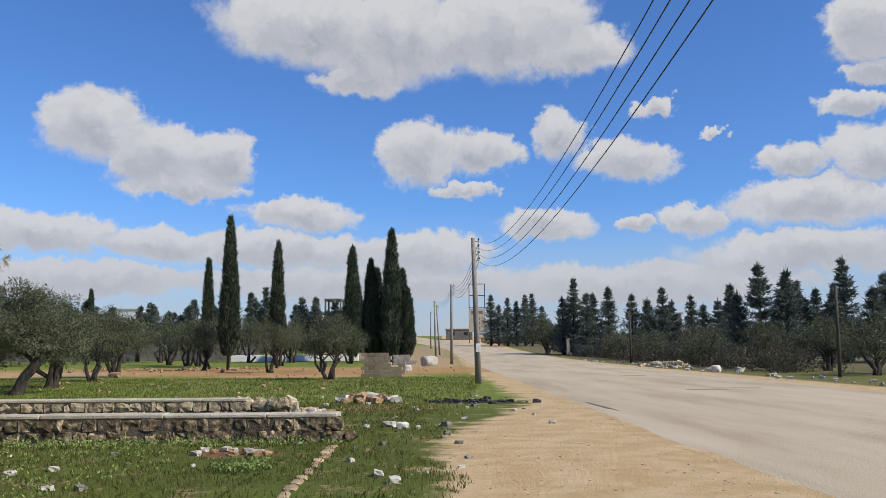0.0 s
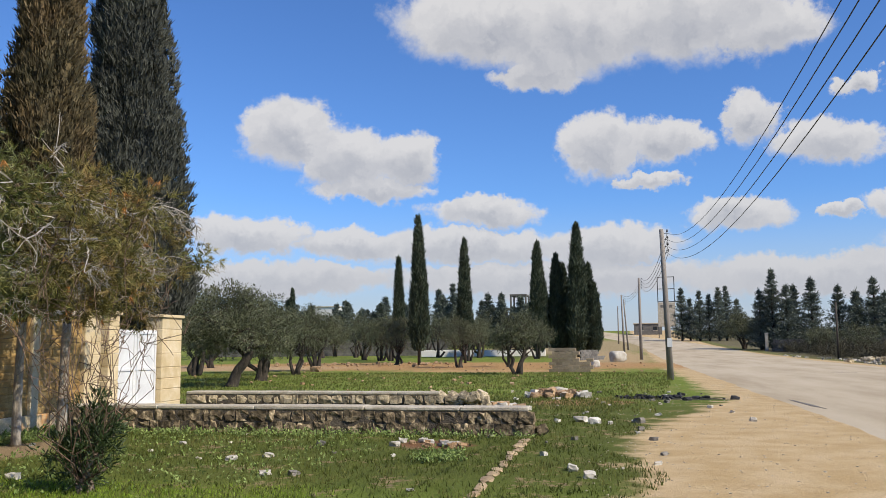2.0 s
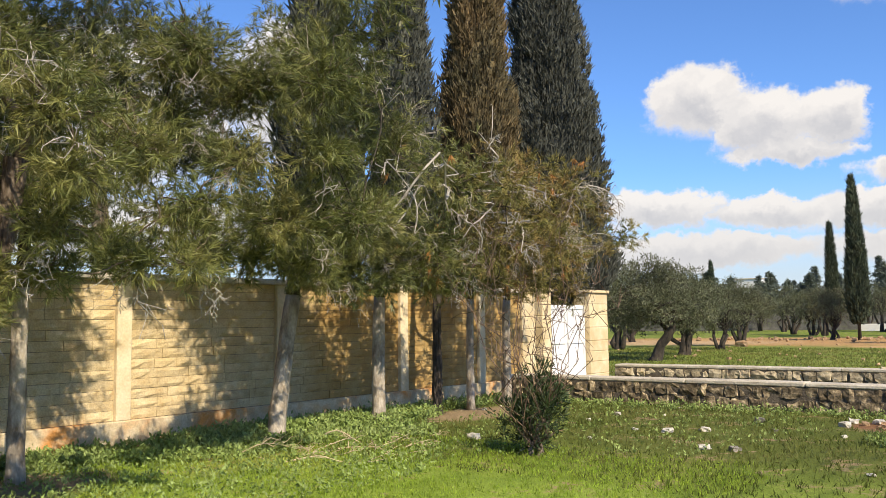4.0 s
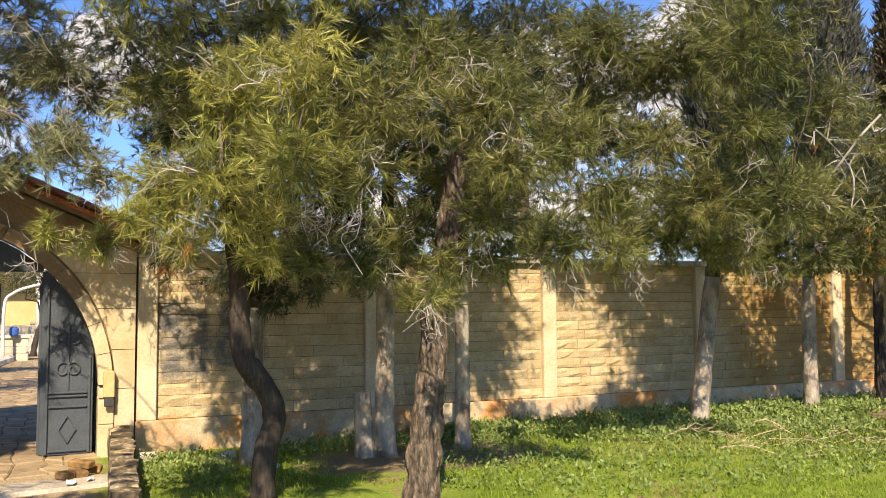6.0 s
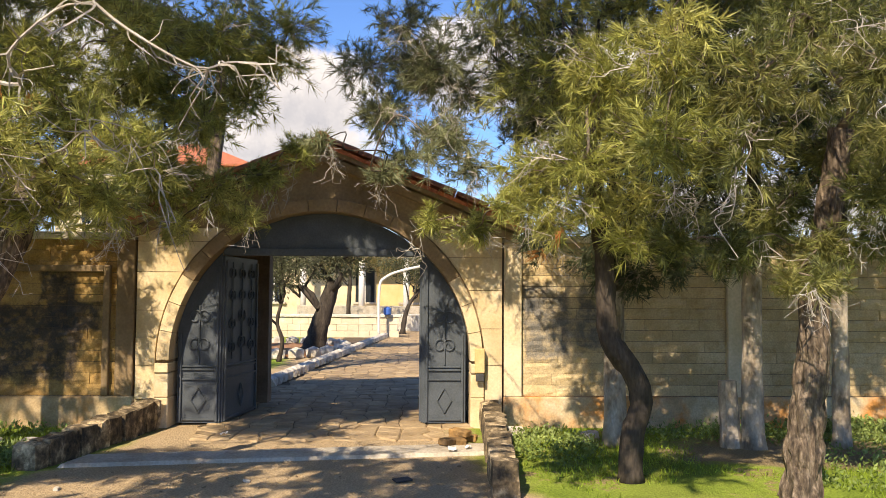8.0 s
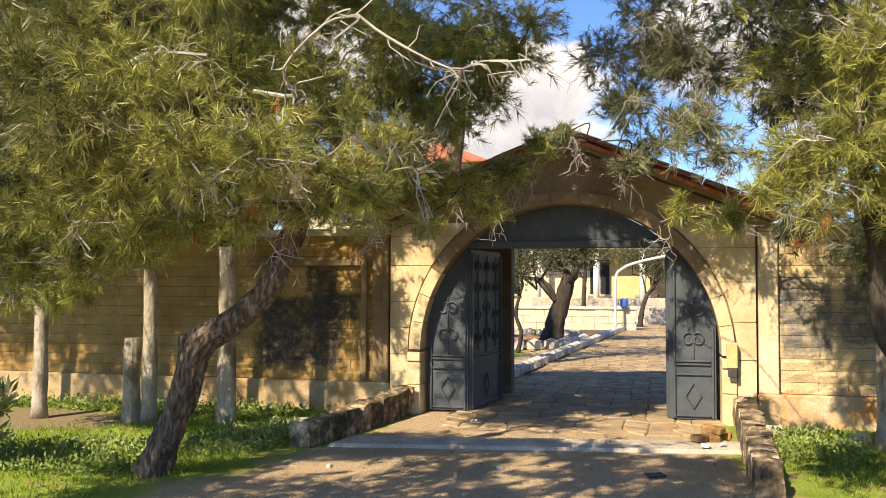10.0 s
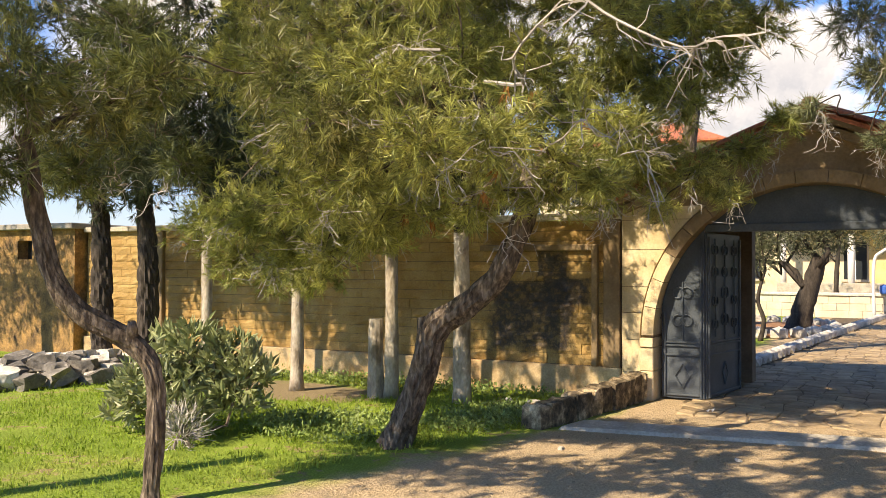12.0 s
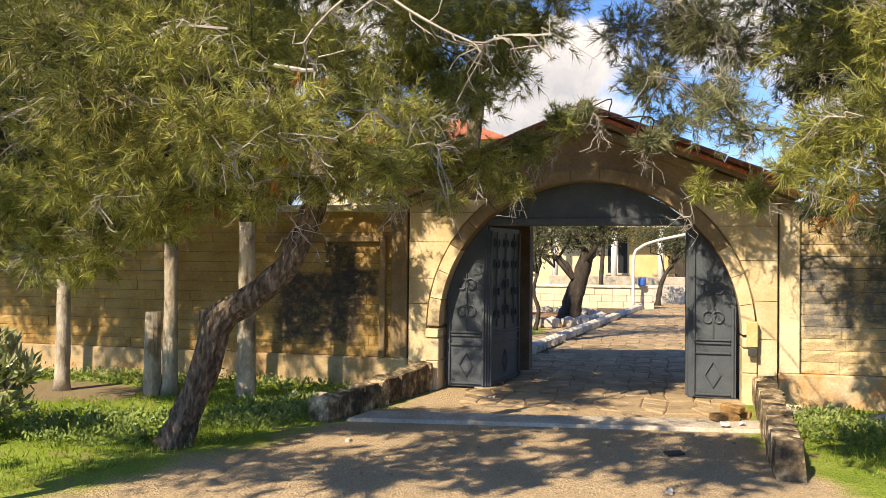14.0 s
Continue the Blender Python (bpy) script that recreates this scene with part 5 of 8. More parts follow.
ROW_LEFT = [(-9.60, -4.99, 4.95, 0.42), (-9.60, -4.33, 4.81, 0.42), (-9.60, -3.76, 4.82, 0.42), (-9.60, -3.28, 4.58, 0.42), (-9.40, -4.92, 4.37, 0.38), (-9.40, -4.29, 4.14, 0.38), (-9.40, -3.74, 3.65, 0.38), (-9.40, -3.33, 3.19, 0.38), (-9.40, -3.07, 2.74, 0.38), (-9.40, -3.41, 3.96, 0.38), (-9.40, -2.88, 3.49, 0.38), (-9.40, -4.69, 2.78, 0.38), (-9.3, -3.3, 2.95, 0.45), (-10.0, -2.4, 4.3, 0.4), (-9.3, -4.8, 4.1, 0.62), (-7.6, -3.4, 3.05, 0.42), (-9.8, -3.3, 3.9, 0.5), (-8.7, -4.9, 2.35, 0.34), (-8.75, -2.96, 2.83, 0.38), (-9.07, -2.49, 2.68, 0.34), (-9.36, -2.05, 2.89, 0.28), (-9.41, -1.69, 3.16, 0.24), (-9.13, -2.2, 2.45, 0.25), (-8.81, -3.46, 2.44, 0.34), (-8.9, -2.81, 2.29, 0.2)]

LEANING_BOUGHS = [((-6.6, -3.7, 3.2), (-5.95, -2.6, 3.55), 0.018, 16), ((-5.95, -2.6, 3.55), (-6.1, -1.55, 3.2), 0.014, 18), ((-6.2, -3.9, 3.4), (-5.8, -5.1, 3.1), 0.015, 14), ((-6.1, -4.5, 3.2), (-5.7, -5.05, 3.0), 0.012, 12),
                  ((-6.2, -4.7, 2.9), (-5.75, -5.6, 2.65), 0.014, 14), ((-6.4, -3.6, 2.3), (-5.7, -3.1, 2.45), 0.011, 12), ((-6.3, -3.4, 2.7), (-5.8, -2.5, 2.6), 0.01, 14), ((-6.8, -3.1, 2.5), (-6.5, -2.3, 2.3), 0.01, 12)]
ROAD_BOUGHS = [((-8.00, 9.76, 3.66), (-7.40, 7.26, 3.14), 0.024, 14), ((-8.00, 9.29, 3.43), (-7.40, 7.37, 2.67), 0.018, 12), ((-8.00, 10.41, 3.68), (-7.40, 12.38, 3.65), 0.022, 16), ((-8.00, 10.69, 3.81), (-7.40, 10.24, 4.45), 0.018, 12), ((-8.00, 11.94, 3.34), (-7.40, 9.02, 3.21), 0.018, 12), ((-8.00, 8.87, 2.99), (-7.40, 7.68, 3.50), 0.016, 10), ((-8.00, 12.62, 4.11), (-7.40, 14.04, 3.55), 0.016, 12), ((-8.00, 11.14, 3.43), (-7.40, 10.89, 2.76), 0.014, 10)]
# the highest top masses are out of view, added to shade wall, gate and drive
LEANING = pine("leaning pine with rough dark bark and hanging yellow-green needles", [(-6.95, -4.79, 0), (-6.95, -4.66, 0.28), (-6.95, -4.53, 0.57), (-6.95, -4.43, 0.86), (-6.95, -4.38, 1.05), (-6.95, -4.27, 1.18), (-6.95, -4.07, 1.3), (-6.95, -3.78, 1.52), (-6.95, -3.61, 1.78), (-6.95, -3.5, 2.05), (-7.0, -3.42, 2.5)],
     (0.14, 0.125, 0.118, 0.122, 0.135, 0.115, 0.108, 0.105, 0.1, 0.095, 0.085), A_CLUMPS, 1, dead=3, boughs=LEANING_BOUGHS, top=[(-7.0, -4.6, 4.4, 0.7), (-6.2, -4.0, 4.2, 0.55), (-7.6, -3.4, 5.6, 0.8), (-8.4, -2.4, 5.4, 0.75), (-7.4, -2.2, 6.2, 0.8), (-6.2, -4.3, 5.8, 0.8), (-6.2, -3.6, 6.0, 0.7), (-6.2, -3.3, 5.2, 0.5), (-7.4, -4.6, 6.3, 0.9), (-8.4, -4.0, 6.4, 0.9), (-7.6, -5.8, 6.2, 0.9)])
BENT = pine("pine with an S-bent reddish trunk and drooping twigs", [(-4.47, -5.22, 0), (-4.49, -5.2, 0.5), (-4.47, -5.2, 0.9), (-4.36, -5.32, 1.13), (-4.14, -5.5, 1.3), (-4.0, -5.61, 1.52), (-3.9, -5.69, 1.97), (-3.82, -5.74, 2.5)],
     (0.064, 0.062, 0.074, 0.066, 0.06), B_CLUMPS, 2, bark=BARK, needles=PINE_SHADED, top=[(-3.4, -6.4, 3.4, 0.6), (-4.2, -6.6, 3.9, 0.6), (-3.0, -4.2, 4.3, 0.6), (-2.6, -3.3, 4.7, 0.6), (-3.7, -3.3, 4.6, 0.55), (-2.2, -3.9, 4.2, 0.5), (-2.4, -5.6, 3.7, 0.7), (-1.9, -5.0, 4.3, 0.7), (-2.8, -6.2, 3.2, 0.55), (-2.0, -2.6, 5.0, 0.7), (-3.2, -2.4, 4.8, 0.55)])
pine("pine with a slim kinked trunk beside the gate", [(-7.9, 1.46, 0), (-7.9, 1.48, 0.42), (-7.9, 1.56, 0.7), (-7.9, 1.48, 0.96), (-7.9, 1.3, 1.21), (-7.9, 1.25, 1.5), (-7.85, 1.22, 2.0), (-7.8, 1.1, 2.7)],
     (0.11, 0.1, 0.105, 0.09, 0.08), C_CLUMPS, 3, bark=BARK_DARK, dead=1, top=[(-7.4, 0.4, 4.3, 0.6), (-8.2, 1.6, 4.4, 0.7), (-7.0, 1.6, 4.6, 0.7), (-8.3, 0.9, 3.7, 0.75), (-8.5, 1.9, 3.3, 0.7), (-8.2, -0.6, 5.7, 0.8), (-8.6, -1.4, 5.6, 0.7), (-7.8, 0.6, 6.0, 0.8), (-6.2, -0.1, 5.6, 0.6), (-6.2, 0.5, 6.1, 0.75), (-6.2, 1.2, 5.5, 0.7), (-7.0, 0.2, 4.7, 0.6), (-3.6, -0.9, 4.8, 0.7), (-3.0, -0.2, 5.1, 0.7)], base=True)
pine("stout pine with a straight furrowed trunk and dense needles", [(-7.2, 2.66, 0), (-7.2, 2.72, 0.66), (-7.2, 2.78, 1.15), (-7.2, 2.81, 1.59), (-7.2, 2.9, 2.14), (-7.1, 3.0, 3.0)],
     (0.155, 0.135, 0.125, 0.11, 0.09), D_CLUMPS, 4, needles=PINE_SHADED, bark=BARK, top=[(-7.4, 2.6, 4.7, 0.8), (-8.2, 3.4, 4.4, 0.7), (-7.2, 3.8, 5.0, 0.7), (-8.2, 2.3, 4.0, 0.85), (-8.3, 3.4, 3.6, 0.8), (-8.6, 4.2, 3.2, 0.5), (-6.2, 1.6, 6.1, 0.75), (-6.2, 2.2, 5.5, 0.7), (-6.2, 2.9, 6.0, 0.7), (-6.3, 2.9, 5.4, 0.6)])


def row_tree(y, x, r, clumps, seed, label, lean=0.0, wash=1.9, needles=PINE, top=(), dense=1.0, twigs=1.0, h=3.6, dead=0, boughs=()):
    return pine(label, [(x, y, 0), (x, y + lean * 0.4, 0.8), (x + 0.02, y + lean, 1.9), (x + 0.1, y + lean * 1.3, 2.8), (x + 0.2, y + lean * 1.4, h)], (r * 1.1, r, r * 0.9, r * 0.7, r * 0.5),
                clumps, seed, bark=BARK_DARK, needles=needles, dense=dense, twigs=twigs, wash=wash, top=top, dead=dead, boughs=boughs, group="limewashed trees along the wall")


WASHED = "pine with a limewashed trunk close to the wall"
# high masses out of view are added along the row to shade the wall
row_tree(-5.46, -9.6, 0.105, ROW_LEFT, 31, WASHED, top=[(-9.2, -5.4, 4.9, 0.7), (-9.3, -5.0, 3.0, 0.7), (-9.6, -4.6, 2.6, 0.45), (-9.0, -3.8, 4.8, 0.6), (-8.6, -3.0, 5.3, 0.6), (-9.4, -3.6, 6.2, 0.9), (-9.6, -5.0, 6.3, 0.9), (-8.6, -5.2, 6.4, 0.9), (-9.60, -2.96, 4.33, 0.42), (-9.60, -2.47, 4.48, 0.42), (-9.60, -1.97, 4.22, 0.42), (-9.60, -2.83, 3.69, 0.42), (-9.60, -2.34, 3.78, 0.42), (-9.60, -1.86, 4.58, 0.42)], dense=1.3)
row_tree(-6.42, -9.5, 0.085, [(-8.2, -5.7, 2.2, 0.46), (-7.7, -6.4, 2.1, 0.46), (-9.1, -6.2, 4.2, 0.75), (-7.6, -7.3, 1.72, 0.36), (-7.6, -6.75, 1.6, 0.34), (-7.6, -6.2, 1.62, 0.34), (-7.6, -5.75, 1.95, 0.32), (-7.6, -7.8, 2.15, 0.42)], 32, WASHED, top=[(-8.8, -6.6, 5.0, 0.7), (-9.2, -6.4, 3.1, 0.85), (-9.3, -6.0, 2.5, 0.45), (-9.4, -6.6, 6.2, 0.9), (-8.3, -6.9, 6.3, 0.9)], dense=1.3)
row_tree(-7.87, -9.42, 0.085, [(-7.2, -7.0, 2.2, 0.5), (-8.6, -7.7, 4.2, 0.8), (-8.6, -7.5, 3.2, 0.5)], 33, WASHED, top=[(-9.0, -8.2, 5.0, 0.8), (-9.2, -7.8, 3.1, 0.85), (-9.3, -7.2, 2.5, 0.45), (-8.0, -7.6, 4.1, 0.7), (-8.0, -6.3, 4.3, 0.6), (-6.3, -7.2, 5.7, 0.9), (-6.3, -8.2, 5.9, 0.9), (-6.3, -9.2, 5.5, 0.9), (-9.5, -8.2, 6.3, 0.9), (-8.2, -8.4, 6.4, 0.9), (-7.2, -7.4, 6.6, 0.9), (-6.0, -6.7, 4.85, 0.4), (-6.0, -7.6, 5.0, 0.45), (-6.0, -8.4, 4.8, 0.42), (-6.0, -9.4, 5.0, 0.45), (-6.0, -10.3, 4.9, 0.5)], dense=1.1)
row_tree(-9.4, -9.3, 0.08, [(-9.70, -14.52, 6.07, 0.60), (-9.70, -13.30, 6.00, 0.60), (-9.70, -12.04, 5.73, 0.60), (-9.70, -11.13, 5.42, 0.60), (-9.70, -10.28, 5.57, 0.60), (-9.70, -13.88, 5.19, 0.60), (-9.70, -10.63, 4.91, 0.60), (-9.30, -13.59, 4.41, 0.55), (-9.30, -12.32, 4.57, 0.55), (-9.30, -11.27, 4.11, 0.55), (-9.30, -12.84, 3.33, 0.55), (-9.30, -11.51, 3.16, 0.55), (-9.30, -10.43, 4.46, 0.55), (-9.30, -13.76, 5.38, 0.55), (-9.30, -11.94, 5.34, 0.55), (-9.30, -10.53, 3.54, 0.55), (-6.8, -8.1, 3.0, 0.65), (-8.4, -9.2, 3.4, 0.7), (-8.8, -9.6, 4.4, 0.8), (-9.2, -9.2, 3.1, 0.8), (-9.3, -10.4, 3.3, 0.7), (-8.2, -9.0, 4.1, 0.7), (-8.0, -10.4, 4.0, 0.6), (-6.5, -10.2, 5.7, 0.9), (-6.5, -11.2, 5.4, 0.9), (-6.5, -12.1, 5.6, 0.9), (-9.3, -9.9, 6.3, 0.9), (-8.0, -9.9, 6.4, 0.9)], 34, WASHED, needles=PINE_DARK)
# dark needles here put the shade behind the front crowns into the colour
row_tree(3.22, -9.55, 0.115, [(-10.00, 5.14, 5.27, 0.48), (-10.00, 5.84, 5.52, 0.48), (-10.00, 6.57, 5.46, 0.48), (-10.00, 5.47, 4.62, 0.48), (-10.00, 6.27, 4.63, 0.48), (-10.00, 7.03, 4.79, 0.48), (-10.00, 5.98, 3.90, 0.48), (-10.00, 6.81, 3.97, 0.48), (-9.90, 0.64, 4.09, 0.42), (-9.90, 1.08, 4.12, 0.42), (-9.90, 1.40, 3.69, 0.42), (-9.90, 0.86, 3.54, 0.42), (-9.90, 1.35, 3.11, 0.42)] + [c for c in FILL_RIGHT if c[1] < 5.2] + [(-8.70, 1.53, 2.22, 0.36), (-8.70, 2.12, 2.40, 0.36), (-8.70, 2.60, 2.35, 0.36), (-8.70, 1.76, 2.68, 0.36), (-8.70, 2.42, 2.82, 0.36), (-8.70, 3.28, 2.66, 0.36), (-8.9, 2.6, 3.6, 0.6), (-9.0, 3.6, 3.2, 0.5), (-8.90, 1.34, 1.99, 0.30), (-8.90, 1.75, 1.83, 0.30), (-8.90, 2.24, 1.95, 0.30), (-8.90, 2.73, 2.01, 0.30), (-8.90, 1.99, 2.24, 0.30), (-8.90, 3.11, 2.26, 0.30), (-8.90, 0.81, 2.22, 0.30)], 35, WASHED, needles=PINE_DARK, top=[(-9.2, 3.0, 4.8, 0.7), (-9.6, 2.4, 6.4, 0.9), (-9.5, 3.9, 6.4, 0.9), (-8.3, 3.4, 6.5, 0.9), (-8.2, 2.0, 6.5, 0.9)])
row_tree(1.75, -9.7, 0.12, AIRY, 45, WASHED, wash=1.5, twigs=1.4, dense=0.85, dead=1, needles=PINE_GREY)
row_tree(4.22, -9.6, 0.09, E_CLUMPS[4:] + [(-8.7, 5.5, 4.75, 0.5), (-8.7, 6.4, 4.5, 0.48), (-9.0, 5.7, 4.1, 0.45), (-9.0, 6.8, 3.85, 0.45)], 36, WASHED, needles=PINE_SHADED, top=[(-9.0, 4.4, 4.4, 0.6)])
row_tree(8.13, -10.0, 0.125, F_CLUMPS + E_CLUMPS[:4], 38, WASHED, needles=PINE_SHADED, top=[c for c in FILL_RIGHT if c[1] >= 5.2] + [(-9.4, 8.9, 3.3, 0.7), (-6.3, 6.0, 5.3, 0.7), (-6.2, 6.9, 5.9, 0.8), (-6.8, 6.6, 4.9, 0.6)], lean=0.28, dead=1)
row_tree(10.38, -10.05, 0.11, H_CLUMPS, 39, WASHED, top=[(-9.3, 9.9, 3.2, 0.8), (-9.4, 11.0, 3.0, 0.7)], needles=PINE_SHADED, dead=4, twigs=1.6)
row_tree(11.96, -10.08, 0.085, I_CLUMPS, 40, "pine with a bare brown trunk close to the wall", wash=0, needles=PINE_BROWN, dead=5, twigs=1.6, dense=0.5, boughs=ROAD_BOUGHS)
row_tree(12.96, -10.08, 0.075, [(-8.4, 12.4, 3.4, 0.7), (-8.6, 12.5, 2.3, 0.5), (-9.0, 13.3, 2.35, 0.45), (-8.8, 12.8, 4.4, 0.7), (-9.4, 12.6, 3.1, 0.8), (-8.86, 12.32, 2.7, 0.42), (-7.85, 12.98, 2.73, 0.42), (-7.06, 13.42, 3.13, 0.42), (-8.24, 12.74, 3.29, 0.5), (-9.23, 12.05, 3.7, 0.5), (-8.55, 12.53, 4.12, 0.5)], 41, WASHED, needles=PINE_BROWN, dead=4, twigs=1.6, dense=0.5)
row_tree(14.21, -10.1, 0.09, [(-8.7, 13.0, 2.9, 0.6), (-8.8, 14.3, 2.4, 0.5), (-8.2, 13.6, 2.2, 0.4), (-9.2, 14.2, 3.8, 0.75), (-8.2, 13.4, 3.6, 0.5), (-9.4, 14.0, 2.9, 0.7), (-9.6, 15.0, 3.2, 0.6), (-9.82, 12.6, 3.03, 0.42), (-8.8, 13.33, 2.58, 0.42), (-7.77, 13.95, 3.0, 0.42), (-7.87, 13.89, 3.71, 0.5), (-9.28, 13.0, 3.54, 0.5), (-8.37, 13.6, 4.09, 0.5)], 42, WASHED, needles=PINE_BROWN, dead=2, twigs=1.7, dense=0.45)


def stump(x, y, h, r, seed, lean=0.0):
    rng = np.random.default_rng(seed)
    t = thing("cut_stump", "sawn-off limewashed tree stump before the wall", "tree stump", x, y, 0, 0, "sawn-off stumps")
    part("limewashed_trunk", tube(Geo(), [(0, 0, 0), (0, lean * 0.5, h * 0.4), (0.01, lean, h * 0.85), (0.01, lean, h)], (r * 1.15, r, r * 0.98, r * 0.9), 11, rng, 0.05), LIMEWASH, t, smooth=False)


def snag(tree, a, b, r, seed):
    """A broken stub of a lost limb."""
    rng = np.random.default_rng(seed)
    part("broken_stub", tube(Geo(), crooked(np.asarray(a), np.asarray(b), rng, 4, 0.1), (r * 1.3, r, r * 0.85, r * 0.6), 8, rng, 0.15), BARK, tree, smooth=True)


snag(LEANING, (0.0, 0.36, 0.98), (0.03, 0.3, 1.2), 0.06, 91)
snag(BENT, (0.12, -0.1, 1.1), (0.16, -0.02, 1.26), 0.045, 92)
stump(-9.45, -6.62, 1.0, 0.1, 51)
stump(-9.62, 3.0, 0.72, 0.105, 52, -0.03)
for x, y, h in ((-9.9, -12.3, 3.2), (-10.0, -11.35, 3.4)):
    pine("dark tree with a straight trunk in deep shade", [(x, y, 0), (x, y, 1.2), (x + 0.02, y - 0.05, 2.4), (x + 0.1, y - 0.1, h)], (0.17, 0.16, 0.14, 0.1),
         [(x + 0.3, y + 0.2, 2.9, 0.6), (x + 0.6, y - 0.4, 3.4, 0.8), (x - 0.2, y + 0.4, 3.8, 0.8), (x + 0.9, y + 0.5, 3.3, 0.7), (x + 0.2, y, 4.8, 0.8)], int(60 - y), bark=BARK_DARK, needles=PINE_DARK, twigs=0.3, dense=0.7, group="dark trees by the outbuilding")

# tree added out of view so that its crown shades the outbuilding wall
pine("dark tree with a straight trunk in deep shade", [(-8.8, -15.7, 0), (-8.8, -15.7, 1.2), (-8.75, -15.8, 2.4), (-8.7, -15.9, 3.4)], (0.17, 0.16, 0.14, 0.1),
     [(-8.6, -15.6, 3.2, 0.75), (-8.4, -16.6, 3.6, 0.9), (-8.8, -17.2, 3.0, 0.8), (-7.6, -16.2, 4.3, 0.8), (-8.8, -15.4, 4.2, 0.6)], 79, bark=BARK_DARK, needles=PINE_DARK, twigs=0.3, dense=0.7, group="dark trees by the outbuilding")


# ---- cypresses ----
def cypress(label, x, y, h, r, n, seed, material=CYPRESS, z0=0.6, size=0.3, group="cypresses", slim=0.0, name="cypress_tree"):
    rng = np.random.default_rng(seed)
    gz = ground_height(x, y)
    t = thing(name, label, "tree", x, y, gz, 0, group)
    part("trunk", tube(Geo(), [(0, 0, -0.1), (0.03, 0, h * 0.25), (0, 0.02, h * 0.6)], (r * 0.16, r * 0.12, r * 0.05), 8), BARK_DARK, t, smooth=True)
    g = Geo()
    off = rng.uniform(-40, 40)

    def reach(s, a):
        prof = min(1.0, (1 - s) * (2.3 - slim)) ** 0.75 * min(1.0, 0.45 + s * 4.0) * (0.92 + 0.08 * math.sin(s * 9))
        lump = 0.82 + 0.32 * noise.noise(Vector((math.cos(a) * 1.6, math.sin(a) * 1.6, s * h * 0.55 + off))) + 0.14 * noise.noise(Vector((math.cos(a) * 4, math.sin(a) * 4, s * h * 1.6 + off)))
        return r * prof * lump

    # a dense heart, and sprays that stand up along it
    rings, sides = 22, 14
    v = [(0.82 * reach(i / rings, 2 * math.pi * j / sides) * math.cos(2 * math.pi * j / sides), 0.82 * reach(i / rings, 2 * math.pi * j / sides) * math.sin(2 * math.pi * j / sides), z0 + (h - z0) * i / rings) for i in range(rings + 1) for j in range(sides)]
    g.add(v, [(i * sides + j, i * sides + (j + 1) % sides, (i + 1) * sides + (j + 1) % sides, (i + 1) * sides + j) for i in range(rings) for j in range(sides)])
    s = 1 - np.sqrt(rng.uniform(0, 1, n)) * 0.999
    s = np.where(rng.uniform(0, 1, n) < 0.4, rng.uniform(0, 0.99, n), s)
    a = rng.uniform(0, 2 * math.pi, n)
    rad = np.array([reach(q, w) for q, w in zip(s, a)]) * rng.uniform(0.78, 1.04, n)
    at = np.stack([rad * np.cos(a), rad * np.sin(a), z0 + (h - z0) * s - size * 0.5], 1)
    way = unit(np.stack([np.cos(a) * 0.45, np.sin(a) * 0.45, np.ones(n)], 1))
    tufts(g, at, way, 5, size, size * 0.26, 0.26, rng, size * 0.2)
    tufts(g, np.array([(0, 0, h - size * 0.7)]), np.array([(0, 0, 1.0)]), 8, size * 1.2, size * 0.25, 0.12, rng, size * 0.1)
    part("crown", g, material, t)
    return t


cypress("huge old cypress with ragged grey-green foliage behind the wall", -13.3, 21.3, 15.0, 2.0, 17000, 71, CYPRESS_GREY, 1.2, 0.19, "cypresses behind the wall", 0.6)
cypress("tall browning cypress behind the wall", -13.1, 17.4, 13.0, 1.35, 10000, 72, CYPRESS_BROWN, 2.2, 0.18, "cypresses behind the wall", 0.6)
cypress("tall dark cypress behind the wall", -13.2, 14.6, 13.5, 1.0, 7000, 73, CYPRESS_GREY, 2.2, 0.19, "cypresses behind the wall", 0.6)
cypress("tall dark cypress behind the wall", -13.4, 12.2, 12.5, 1.0, 3500, 76, CYPRESS_GREY, 2.2, 0.3, "cypresses behind the wall", 0.6)
for x, y, h, sd in ((-14.2, -12.6, 13.0, 74), (-14.6, -10.4, 12.5, 75), (-14.4, -8.4, 11.5, 77)):
    cypress("dark cypress with brown cones behind the wall", x, y, h, 1.3, 4000, sd, CYPRESS_BROWN if sd != 74 else CYPRESS, 1.6, 0.3, "cypresses behind the wall", 0.6)

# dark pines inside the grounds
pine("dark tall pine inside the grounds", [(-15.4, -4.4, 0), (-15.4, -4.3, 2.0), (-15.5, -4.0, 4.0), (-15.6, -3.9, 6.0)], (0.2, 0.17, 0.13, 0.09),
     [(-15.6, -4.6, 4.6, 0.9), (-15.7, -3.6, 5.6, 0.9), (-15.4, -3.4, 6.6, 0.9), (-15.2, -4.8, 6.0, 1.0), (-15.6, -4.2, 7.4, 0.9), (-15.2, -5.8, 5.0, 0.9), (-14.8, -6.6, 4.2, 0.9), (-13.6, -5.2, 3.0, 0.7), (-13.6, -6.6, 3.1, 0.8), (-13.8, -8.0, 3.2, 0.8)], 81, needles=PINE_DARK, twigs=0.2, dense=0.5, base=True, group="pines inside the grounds")
